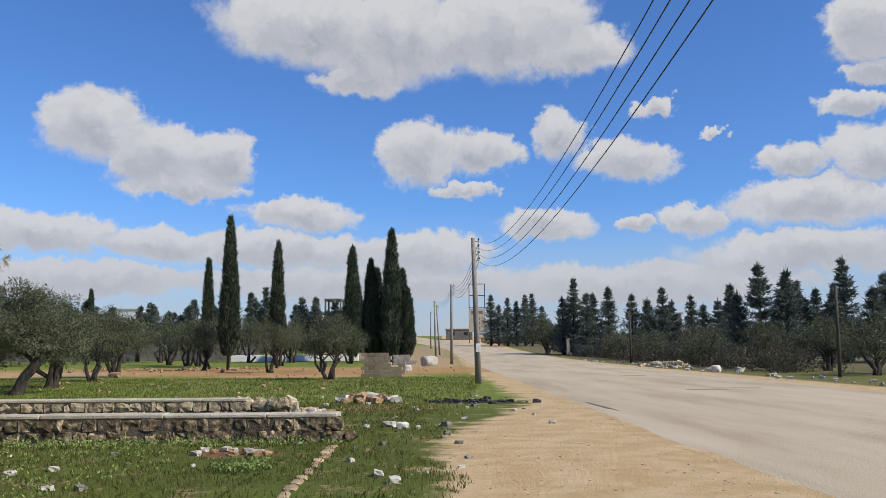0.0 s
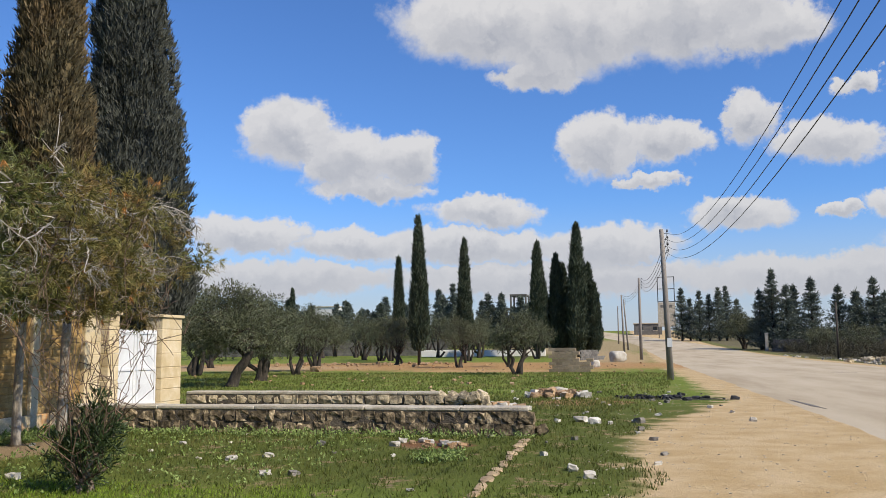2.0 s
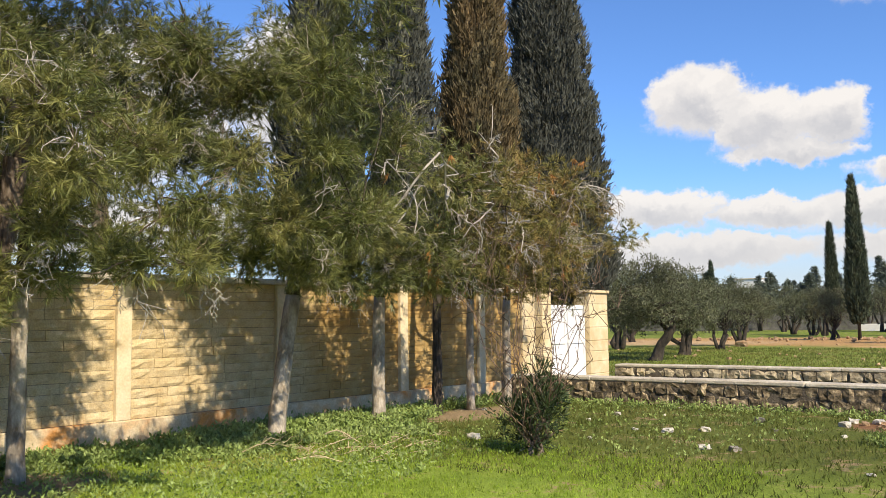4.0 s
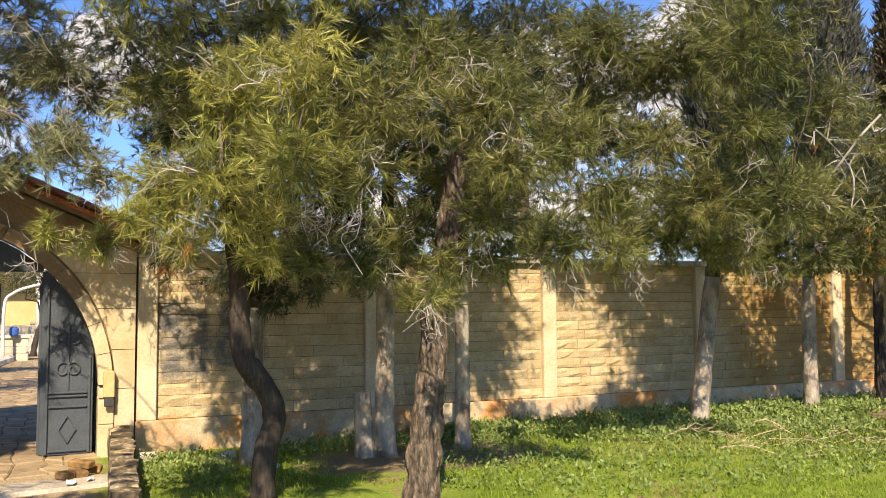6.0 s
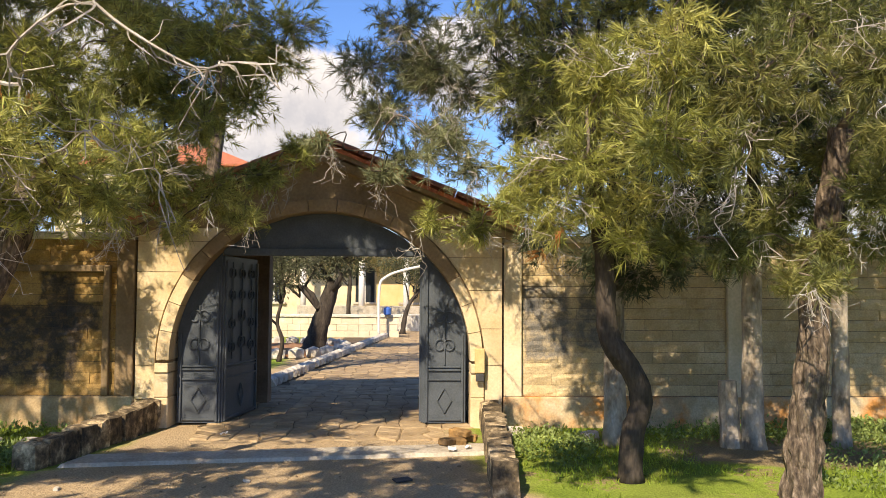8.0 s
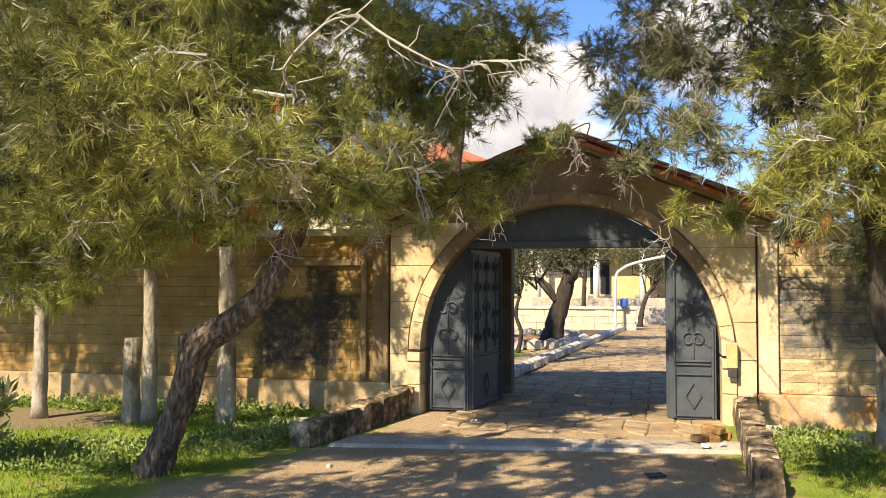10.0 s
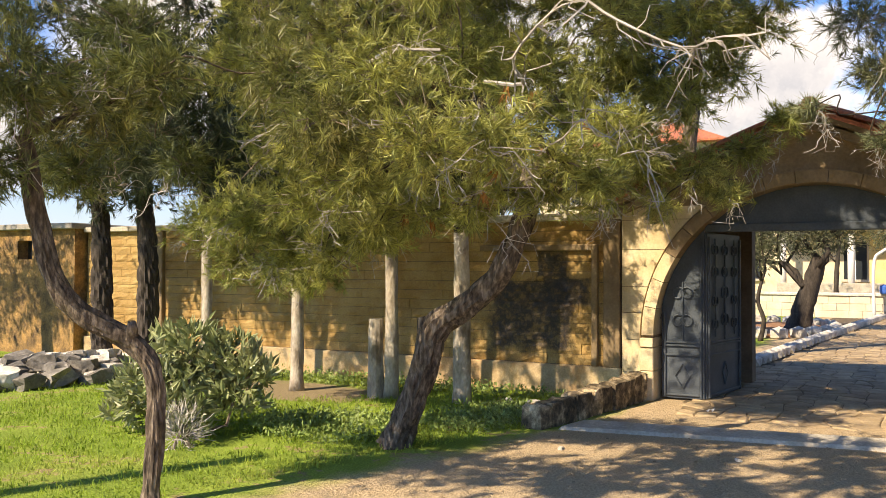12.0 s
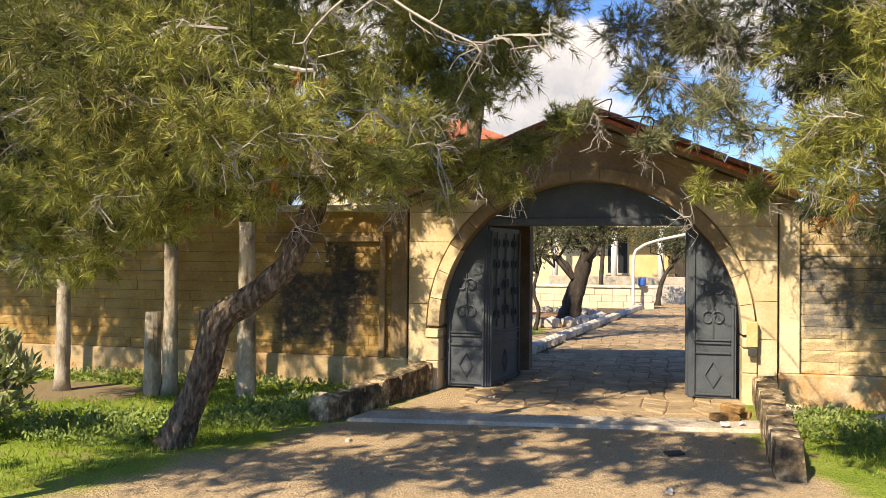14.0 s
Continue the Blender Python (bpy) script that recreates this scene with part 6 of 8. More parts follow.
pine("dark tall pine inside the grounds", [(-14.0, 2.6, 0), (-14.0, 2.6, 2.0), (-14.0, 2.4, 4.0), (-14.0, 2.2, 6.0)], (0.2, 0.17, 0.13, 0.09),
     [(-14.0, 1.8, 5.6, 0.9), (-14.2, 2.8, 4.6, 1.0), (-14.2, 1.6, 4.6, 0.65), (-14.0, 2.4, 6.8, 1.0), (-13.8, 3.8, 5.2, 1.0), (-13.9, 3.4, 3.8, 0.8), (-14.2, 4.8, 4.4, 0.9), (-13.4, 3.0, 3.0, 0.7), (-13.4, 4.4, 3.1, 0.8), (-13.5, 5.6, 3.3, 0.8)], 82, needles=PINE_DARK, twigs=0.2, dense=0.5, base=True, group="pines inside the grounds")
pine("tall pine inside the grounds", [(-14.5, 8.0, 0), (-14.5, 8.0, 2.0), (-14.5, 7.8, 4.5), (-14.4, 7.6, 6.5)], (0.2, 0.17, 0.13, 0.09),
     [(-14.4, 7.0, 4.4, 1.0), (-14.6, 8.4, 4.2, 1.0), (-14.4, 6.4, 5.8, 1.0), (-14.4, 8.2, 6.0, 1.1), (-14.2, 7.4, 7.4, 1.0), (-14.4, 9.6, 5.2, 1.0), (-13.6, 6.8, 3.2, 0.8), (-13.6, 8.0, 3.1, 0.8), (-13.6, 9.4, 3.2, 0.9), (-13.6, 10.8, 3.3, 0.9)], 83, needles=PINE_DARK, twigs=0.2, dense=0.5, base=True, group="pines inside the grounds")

# ---- the courtyard behind the gate ----
house = thing("main_house", "two-storey cream house with red hipped roof and ochre porch", "house", -46, -4, 0)
part("ground_floor", box(Geo(), -8, 0, -16, 14, 0, 4.2), PLASTER, house)
part("upper_floor", box(Geo(), -8.0, -0.4, -15.5, -5.6, 4.2, 8.6), PLASTER, house)
part("parapet", block(Geo(), -8.2, 0.25, -16.2, 14.2, 4.2, 4.45, 0.03), CAP, house)
hip = [(-8.6, -16.1, 8.6), (0.2, -16.1, 8.6), (0.2, -5.0, 8.6), (-8.6, -5.0, 8.6), (-4.2, -12.5, 10.4), (-4.2, -8.6, 10.4)]
hip_roof = part("hipped_roof", Geo().add(hip + [(x, y, 8.5) for x, y, z in hip[:4]], [(0, 3, 5, 4), (1, 4, 5, 2), (0, 1, 7, 6), (1, 2, 8, 7), (2, 3, 9, 8), (3, 0, 6, 9), (6, 7, 8, 9)]), TILE, house, "red clay tile hipped roof")
part("hip_end", Geo().add([(-8.6, -16.1, 8.6), (0.2, -16.1, 8.6), (-4.2, -12.5, 10.4), (0.2, -5.0, 8.6), (-8.6, -5.0, 8.6), (-4.2, -8.6, 10.4)], [(0, 1, 2), (3, 4, 5)]), TILE, house)
for y in (-13.6, -10.6, -7.6):
    w = part("window", box(Geo(), -0.42, -0.36, y - 0.5, y + 0.5, 5.4, 7.2), DARK_GLASS, house)
    part("sill", block(Geo(), -0.42, -0.2, y - 0.62, y + 0.62, 5.28, 5.4, 0.01), CAP, w)
    part("frame", block(Geo(), -0.37, -0.33, y - 0.03, y + 0.03, 5.4, 7.2, 0.006), DOOR_WHITE, w)
for y in (-6.6, -3.8, 1.0, 3.4, 6.4):
    w = part("window", box(Geo(), -0.02, 0.03, y - 0.5, y + 0.5, 1.3, 3.1), DARK_GLASS, house)
    part("sill", block(Geo(), 0, 0.16, y - 0.62, y + 0.62, 1.18, 1.3, 0.01), CAP, w)
    part("frame", block(Geo(), 0.03, 0.06, y - 0.03, y + 0.03, 1.3, 3.1, 0.006), DOOR_WHITE, w)
# porch with ochre back wall and pale columns
part("porch_wall", box(Geo(), 0.02, 0.1, 1.6, 8.2, 0.4, 3.6), YELLOW, house, "ochre porch wall")
part("porch_door", box(Geo(), 0.1, 0.16, 3.9, 4.9, 0.5, 2.7), BARK_DARK, house, "dark wooden door")
part("porch_floor", block(Geo(), 0.0, 3.0, -2.4, 8.4, 0, 0.5, 0.02), CAP, house)
part("porch_roof", block(Geo(), 0.0, 1.6, -2.5, 8.5, 3.6, 3.85, 0.03), CAP, house)
for y in (-2.1, 0.9, 3.2, 5.8, 8.1):
    part("column", tube(Geo(), [(1.35, y, 0.5), (1.35, y, 3.6)], 0.16, 10), WHITE_PIPE, house, smooth=True)
part("balustrade", block(Geo(), 2.7, 2.86, -2.2, 8.2, 0.5, 1.15, 0.02), CAP, house)

terrace = thing("terrace_wall", "low whitish stone terrace wall with pale coping", "stone wall", -34, -3.2, 0)
rng = np.random.default_rng(61)
for row in range(3):
    y = -3.2
    while y < 2.1:
        w = min(rng.uniform(0.35, 0.7), 2.2 - y)
        part("wall_stone", block(Geo(), -0.4, rng.uniform(0.0, 0.03), y + 0.003, y + w - 0.003, row * 0.26 + 0.003, row * 0.26 + 0.258, 0.008), PALE_STONE, terrace)
        y += w
part("coping", block(Geo(), -0.5, 0.08, -3.3, 2.3, 0.79, 0.9, 0.02), ROCK_WHITE, terrace)
tagged(place("garden_wall", block(Geo(), -40.4, -40.0, -2.0, 9.0, 0, 0.8, 0.03), ROCK_WHITE), "low whitewashed garden wall before the porch", "stone wall")
pipe = thing("bent_pipe", "white painted pipe bent over at the top like a crook", "pipe", -33.2, -1.75, 0)
part("tube", tube(Geo(), bend([(0, 0, 0), (0, 0, 1.9), (0, 0.25, 2.35), (0, 0.9, 2.62), (0, 2.2, 2.9)], 5), 0.055, 8), WHITE_PIPE, pipe, smooth=True)
drum = thing("plastic_drum", "small blue plastic drum standing on the terrace wall", "drum", -33.8, -1.45, 0.9)
part("body", tube(Geo(), [(0, 0, 0), (0, 0, 0.04), (0, 0, 0.24), (0, 0, 0.28)], (0.13, 0.15, 0.15, 0.12), 14), BLUE_PLASTIC, drum, smooth=False)
part("lid", tube(Geo(), [(0, 0, 0.28), (0, 0, 0.31)], (0.09, 0.09), 12), BLUE_PLASTIC, drum)

# edging stones of the drive
edging = thing("drive_edging", "edging of rough whitish stones along the paved drive", "kerb")
rng = np.random.default_rng(62)
d = 0.0
pts = [(-14.4, -3.05), (-19.0, -2.75), (-27.0, -2.1), (-38.0, -1.2)]
for (xa, ya), (xb, yb) in zip(pts, pts[1:]):
    length = math.hypot(xb - xa, yb - ya)
    d = 0
    while d < length:
        w = rng.uniform(0.3, 0.55)
        f = (d + w / 2) / length
        me = rock_mesh("edging_stone", rng, (w * 1.15, 0.34, 0.3), 0.15, 1)
        me.materials.append(ROCK_WHITE)
        part("edging_stone", me, None, edging, at=pose(xa + (xb - xa) * f, ya + (yb - ya) * f, 0.1, 0, 0, math.degrees(math.atan2(yb - ya, xb - xa))))
        d += w
ring = thing("tree_bed", "raised bed of whitish stones round the old tree", "garden bed", -25.5, -4.4, 0)
for i in range(26):
    a = 2 * math.pi * i / 26
    me = rock_mesh("bed_stone", rng, (0.55, 0.36, 0.45), 0.15, 1)
    me.materials.append(ROCK_WHITE)
    part("bed_stone", me, None, ring, at=pose(3.2 * math.cos(a), 2.0 * math.sin(a), 0.12, 0, 0, math.degrees(a) + 90))
part("soil", tube(Geo(), [(0, 0, -0.02), (0, 0, 0.09)], (1.0, 0.97), 24), RED_SOIL, ring, at=Matrix.Diagonal((3.1, 1.9, 1, 1)))


def leafy_tree(label, x, y, trunk, radii, clumps, seed, material, leaf, n, name="broadleaf_tree", group="", bark=BARK_DARK, limbs=True, style=lance, wide=0.26):
    """A broad-leaved tree: bent trunk, limbs to each clump, and sprays of small leaves."""
    rng = np.random.default_rng(seed)
    t = thing(name, label, "tree", x, y, ground_height(x, y), rng.uniform(-4, 4), group)
    line = bend(trunk, 5)
    rr = np.interp(np.linspace(0, 1, len(line)), np.linspace(0, 1, len(radii)), radii)
    rr[0] *= 1.3
    part("trunk", tube(Geo(), line, rr, 10, rng, 0.12), bark, t, smooth=True)
    g = Geo()
    for cx, cy, cz, r in clumps:
        p = np.array((cx, cy, cz))
        j = rng.integers(int(len(line) * 0.6), len(line))
        part("limb", tube(Geo(), crooked(line[j], p, rng, 6, 0.18), np.linspace(max(rr[j] * 0.42, 0.03), 0.012, 6), 6, rng, 0.1), bark, t, smooth=True)
        k = int(n * r * r)
        u, q = ball_points(k, rng, 0.42)
        lump = 1 + 0.35 * np.array([noise.noise(Vector(w * 2.5) + Vector((cx * 7, cy * 3, seed))) for w in u])[:, None]
        at = p + q * r * lump * np.array((1, 1, 0.8))
        style(g, at, unit(u + rng.normal(0, 0.5, (k, 3)) + np.array((0, 0, 0.2))), 5, leaf, leaf * wide, 0.6, rng, leaf * 0.5)
        for e in range(3):
            b = p + unit(rng.normal(0, 1, 3)) * r * 1.0
            part("branch", tube(Geo(), crooked(p, b, rng, 4, 0.25), np.linspace(0.014, 0.005, 4), 4, cap=False), bark, t)
    part("crown", g, material, t)
    return t


def random_clumps(rng, n, reach, low, high, r0, r1):
    out = []
    for i in range(n):
        a = 2 * math.pi * i / n + rng.uniform(-0.4, 0.4)
        d = reach * math.sqrt(rng.uniform(0.15, 1))
        out.append((d * math.cos(a), d * math.sin(a), rng.uniform(low, high), rng.uniform(r0, r1)))
    return out


rng = np.random.default_rng(63)
leafy_tree("old thick-trunked olive in a stone bed", -25.6, -3.35, [(0, 0, 0), (0, 0.1, 0.5), (0, 0.3, 1.2), (0, 0.55, 2.0)], (0.36, 0.28, 0.24, 0.19),
           [(0, -0.2, 2.6, 0.8), (0.1, 0.9, 2.7, 0.8), (0.2, 0.3, 3.2, 0.9), (-0.4, -1.2, 2.4, 0.7), (0.2, 1.4, 3.4, 0.7), (0, -0.6, 3.6, 0.9), (-0.3, -1.8, 3.0, 0.8)], 64, OLIVE, 0.14, 420, "olive_tree")
leafy_tree("young crooked olive beside the drive", -21.6, -3.75, [(0, 0, 0), (0, 0.08, 0.5), (0, -0.05, 1.0), (0.0, 0.12, 1.7)], (0.06, 0.05, 0.045, 0.035),
           [(0, 0.0, 2.0, 0.5), (0, -0.6, 2.3, 0.6), (0, 0.5, 2.6, 0.6), (0.1, -0.2, 3.0, 0.6), (0, -1.2, 2.8, 0.6)], 65, OLIVE, 0.12, 500, "olive_tree")
leafy_tree("slim twisted fruit tree before the porch", -37.0, -0.9, [(0, 0, 0), (0, 0.1, 0.7), (0, 0.3, 1.3), (0, 0.8, 2.0)], (0.12, 0.1, 0.08, 0.05),
           [(0, 0.3, 2.6, 0.7), (0, 1.2, 2.5, 0.8), (0, 0.8, 3.2, 0.8), (0, 2.0, 3.0, 0.8), (0.2, -0.6, 3.0, 0.6)], 66, OLIVE, 0.14, 420, "fruit_tree")
leafy_tree("bare brown-twigged tree in the courtyard", -39.0, -3.4, [(0, 0, 0), (0, 0.05, 1.0), (0, 0.1, 2.0), (0, 0.2, 3.0)], (0.12, 0.1, 0.09, 0.06),
           [(0, -0.8, 3.4, 0.9), (0, 0.6, 3.6, 1.0), (0, 1.6, 3.3, 0.9), (0, -1.6, 3.9, 0.9), (0, 0.2, 4.4, 1.0)], 67, PINE_BROWN, 0.1, 300, "bare_tree")
leafy_tree("bushy bare tree near the house", -38.5, -8.5, [(0, 0, 0), (0, 0.05, 1.0), (0, 0.1, 2.0)], (0.14, 0.12, 0.1), random_clumps(rng, 7, 1.8, 2.2, 4.2, 0.8, 1.1), 68, OLIVE, 0.16, 300, "olive_tree")

# ---- the olive field and the road's far reaches ----
OLIVE_LABEL = "grey-green olive tree with twisted dark trunk in the grass"


def olive(x, y, h, w, seed, lean=0.0, multi=False, n=150, leaf=0.15, label=OLIVE_LABEL):
    rng = np.random.default_rng(seed)
    c = random_clumps(rng, 9, w * 0.7, h * 0.4, h * 0.68, w * 0.3, w * 0.46) + random_clumps(rng, 5, w * 0.36, h * 0.7, h * 0.88, w * 0.26, w * 0.38)
    trunk = [(0, 0, -0.05), (lean * 0.3, 0, h * 0.14), (lean * 0.8, 0.05, h * 0.27), (lean, 0.1, h * 0.42)]
    t = leafy_tree(label, x, y, trunk, (w * 0.085, w * 0.065, w * 0.06, w * 0.045), c, seed, OLIVE, leaf, n, "olive_tree", "olive trees in the field")
    if multi:
        for s in (-1, 1):
            part("trunk", tube(Geo(), crooked((s * 0.15, 0, -0.05), (s * w * 0.3, 0.1, h * 0.5), rng, 6, 0.12), np.linspace(w * 0.06, w * 0.03, 6), 8, rng, 0.12), BARK_DARK, t, smooth=True)
    return t


olive(-15.6, 33.0, 4.3, 3.0, 201, 0.75, False, 230, 0.16, "spreading old olive tree leaning from a thick dark trunk")
olive(-16.8, 38.5, 4.4, 2.3, 212, 0.2, True, 200)
olive(-21.5, 50.0, 4.6, 2.4, 214, 0.2, True, 160)
olive(-19.9, 35.0, 4.6, 2.4, 215, 0.2, True, 200)
olive(-19.2, 53.0, 4.4, 2.4, 202, -0.2, True, 170)
olive(-17.8, 46.0, 3.6, 1.8, 203, 0.3, True, 170)
olive(-23.5, 45.0, 5.2, 2.6, 213, 0.2, True, 150)
olive(-18.2, 70.0, 4.2, 2.0, 204, 0.2, True, 120)
olive(-11.2, 61.0, 3.9, 1.9, 205, 0.3, True, 140)
olive(-5.4, 46.8, 3.6, 1.9, 206, 0.4, True, 190)
olive(-7.8, 62.0, 3.4, 1.6, 207, 0.0, True, 120)
olive(-14.5, 84.0, 4.6, 2.2, 208, 0.0, True, 90)
olive(-24.0, 86.0, 4.6, 2.4, 209, 0.0, True, 90)
olive(-31.0, 62.0, 4.6, 2.5, 210, 0.0, True, 110)
olive(-8.5, 92.0, 4.2, 2.2, 211, 0.0, True, 90)
rng = np.random.default_rng(78)
for i in range(30):
    x = -58 + i * 1.85 + rng.uniform(-0.8, 0.8)
    olive(x, rng.uniform(84, 128) if x < -14 else rng.uniform(108, 128), rng.uniform(4.2, 5.8), rng.uniform(2.2, 3.0), 270 + i, 0.0, True, 34, 0.28, "grey-green olive tree at the field's far edge")
for i, (x, y, h, w) in enumerate(((24.5, 47, 3.4, 2.1), (28.5, 49, 4.4, 2.5), (32.5, 53, 4.0, 2.3), (26.0, 56, 3.6, 2.2), (25.0, 64, 3.6, 2.3), (22.8, 70, 3.2, 2.2), (24.0, 78, 3.4, 2.3), (22.5, 86, 3.2, 2.2), (24.0, 95, 3.4, 2.4), (23.0, 104, 3.2, 2.3), (24.5, 113, 3.4, 2.4),
                                  (30.0, 64, 3.8, 2.4), (31.0, 78, 3.8, 2.5), (36.0, 60, 4.0, 2.5), (29, 90, 3.6, 2.4))):
    olive(x, y, h, w, 230 + i, 0.1, True, 60, 0.2, "grey olive tree beyond the road")
for i, (x, y, h, w) in enumerate(((19.6, 143, 5.6, 4.0), (22.0, 138, 5.0, 3.6))):
    olive(x, y, h, w, 260 + i, 0.0, True, 60, 0.3, "broad dark green tree beside the road")

cypress("tall slim cypress standing among the olives", -15.9, 68.3, 12.4, 0.85, 2600, 301, CYPRESS, 1.4, 0.34, "cypresses in the field", 0.7)
cypress("slim cypress standing among the olives", -20.6, 80.0, 10.2, 0.6, 1800, 302, CYPRESS, 1.2, 0.34, "cypresses in the field", 0.7)
cypress("slim cypress standing among the olives", -13.3, 75.2, 11.2, 0.72, 2000, 303, CYPRESS, 1.4, 0.34, "cypresses in the field", 0.5)
cypress("slim far cypress on the skyline", -38.5, 98.0, 8.6, 0.45, 1000, 304, CYPRESS, 0.8, 0.34, "cypresses in the field", 0.5)
cypress("slim far cypress on the skyline", -39.2, 98.5, 7.2, 0.4, 800, 305, CYPRESS, 0.8, 0.34, "cypresses in the field", 0.5)
for x, y, h, r, sd in ((-9.0, 100, 13.6, 1.15, 311), (-6.9, 101, 12.2, 1.2, 312), (-6.2, 102, 11.2, 0.9, 313), (-4.4, 99.5, 15.6, 1.35, 314), (-3.2, 101, 11.0, 0.9, 315), (-2.6, 100, 8.6, 0.9, 316)):
    cypress("dark cypress in a close clump by the road", x, y, h, r, 2600, sd, CYPRESS, 0.9, 0.42, "cypress clump", 0.3)


def conifer(x, y, h, r, seed, group="far conifers", material=FAR_CONIFER):
    """A spired conifer in whorls of branches."""
    rng = np.random.default_rng(seed)
    t = thing("conifer_tree", "dark spired conifer in a far row", "tree", x, y, ground_height(x, y), 0, group)
    r *= 1.5
    near = group != "far skyline trees"
    part("trunk", tube(Geo(), [(0, 0, -0.1), (0, 0, h * 0.5), (0, 0, h * 0.97)], (h * 0.022, h * 0.014, 0.02), 6), BARK_DARK, t)
    g = Geo()
    tiers = int(h * 1.9)
    for i in range(tiers):
        s = (i + rng.uniform(0, 0.6)) / tiers
        z = h * (0.02 + 0.96 * s)
        for b in range(13 if near else 9):
            a = rng.uniform(0, 2 * math.pi)
            ln = r * (1 - s) ** 1.05 * rng.uniform(0.5, 1.15) + 0.06
            d = np.array((math.cos(a), math.sin(a), 0.28))
            m = 5 if ln > 0.8 else 3
            at = np.array([(0, 0, z)]) + np.linspace(0.12, 0.95, m)[:, None] * ln * d
            tufts(g, at, np.tile(unit(d + np.array((0, 0, 0.25))), (m, 1)), 5, 0.45 if near else 0.6, 0.12 if near else 0.2, 0.5, rng, 0.12)
    tufts(g, np.array([(0, 0, h * 0.94), (0, 0, h * 0.9)]), np.array([(0, 0, 1.0), (0, 0, 1.0)]), 7, 0.9, 0.16, 0.18, rng, 0.05)
    part("crown", g, material, t)
    return t


rng = np.random.default_rng(70)
# near row on the right, middle row, the row past the sign, and the far skyline on the left
ROWS = [(31.0, 80.0, 9.4, 2.2), (33.2, 79.0, 8.6, 2.2), (29.4, 81.5, 6.6, 1.8), (36.2, 82.0, 6.0, 1.8), (39.0, 80.0, 9.8, 2.1), (37.6, 79.0, 6.6, 1.8), (41.2, 79.0, 7.0, 1.9), (43.0, 80.0, 8.4, 2.2), (46.0, 82.0, 9.6, 2.3), (49.0, 82.0, 10.0, 2.4), (34.8, 84, 7.4, 2.0)]
MIDDLE = [(22.4, 133, 12.0, 2.2), (24.0, 131, 9.4, 2.2), (25.6, 134, 9.6, 2.0), (27.6, 132, 10.6, 2.2), (20.8, 134, 9.0, 2.0), (31.5, 133, 9.4, 2.0), (33.6, 132, 8.6, 2.0), (36.0, 132, 10.4, 2.2), (38.0, 134, 8.4, 2.2), (40.4, 132, 9.0, 2.2), (42.6, 133, 7.6, 2.2), (44.6, 132, 8.4, 2.0), (34.6, 135, 8.0, 2.0)]
PAST = [(14.6, 205, 12.4, 2.6), (18.4, 203, 11.6, 2.2), (20.6, 204, 10.6, 2.6), (22.6, 203, 12.2, 2.8), (24.6, 206, 12.6, 2.8), (26.6, 203, 9.6, 2.8), (16.6, 207, 10.0, 2.6)]
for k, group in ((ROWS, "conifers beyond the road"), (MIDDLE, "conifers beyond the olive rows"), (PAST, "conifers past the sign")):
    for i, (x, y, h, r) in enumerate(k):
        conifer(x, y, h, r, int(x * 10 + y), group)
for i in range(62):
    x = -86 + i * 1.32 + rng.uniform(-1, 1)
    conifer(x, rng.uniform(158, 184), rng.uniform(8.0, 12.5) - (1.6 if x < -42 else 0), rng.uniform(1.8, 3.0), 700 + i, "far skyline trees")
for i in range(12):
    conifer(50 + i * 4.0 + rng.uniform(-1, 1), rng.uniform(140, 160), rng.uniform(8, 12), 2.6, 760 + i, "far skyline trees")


# scrub along the far side of the road
def scrub_hedge():
    rng = np.random.default_rng(88)
    g = Geo()
    for i in range(170):
        y = rng.uniform(52, 128)
        x = 21.6 + rng.uniform(-0.8, 3.5) + 0.012 * (y - 50)
        r = rng.uniform(0.5, 1.1)
        k = int(60 * r * r) + 14
        u, q = ball_points(k, rng, 0.45)
        at = np.array((x, y, ground_height(x, y) + r * 0.75)) + q * r * np.array((1, 1, 0.95))
        lance(g, at, unit(u + rng.normal(0, 0.5, (k, 3)) + np.array((0, 0, 0.4))), 5, 0.2, 0.06, 0.6, rng, 0.08)
    tagged(place("scrub_hedge", g, SCRUB), "grey-brown leafless scrub hedge beyond the road", "hedge", kind="stuff")


scrub_hedge()


# poles and wires
def utility_pole(x, y, h, r, label, lean=0.0, arms=4, material=POLE):
    z = ground_height(x, y)
    p = thing("utility_pole", label, "utility pole", x, y, z, 0, "poles along the road")
    part("post", tube(Geo(), [(0, 0, -0.1), (lean * 0.5, 0, h * 0.5), (lean, 0, h)], (r, r * 0.82, r * 0.62), 12), material, p, smooth=True)
    for i in range(arms):
        q = h - 0.18 - 0.3 * i
        b = part("bracket", tube(Geo(), [(lean * q / h, 0, q), (lean * q / h + 0.22, 0, q), (lean * q / h + 0.25, 0, q + 0.08)], 0.016, 6), IRON, p)
        part("insulator", tube(Geo(), [(lean * q / h + 0.25, 0, q + 0.06), (lean * q / h + 0.25, 0, q + 0.09), (lean * q / h + 0.25, 0, q + 0.12), (lean * q / h + 0.25, 0, q + 0.17)], (0.03, 0.05, 0.035, 0.025), 8), IRON, b)
    return p


p1 = utility_pole(2.25, 40.0, 6.8, 0.155, "round grey utility pole at the verge with a white notice", -0.18)
part("notice", block(Geo(), -0.11, 0.11, -0.17, -0.15, 1.45, 1.85, 0.004), DOOR_WHITE, p1, "small white paper notice")
utility_pole(2.2, 86.5, 8.0, 0.17, "round grey utility pole at the verge")
utility_pole(0.9, 130.0, 8.4, 0.16, "round grey utility pole farther along the road", -0.2, 3)
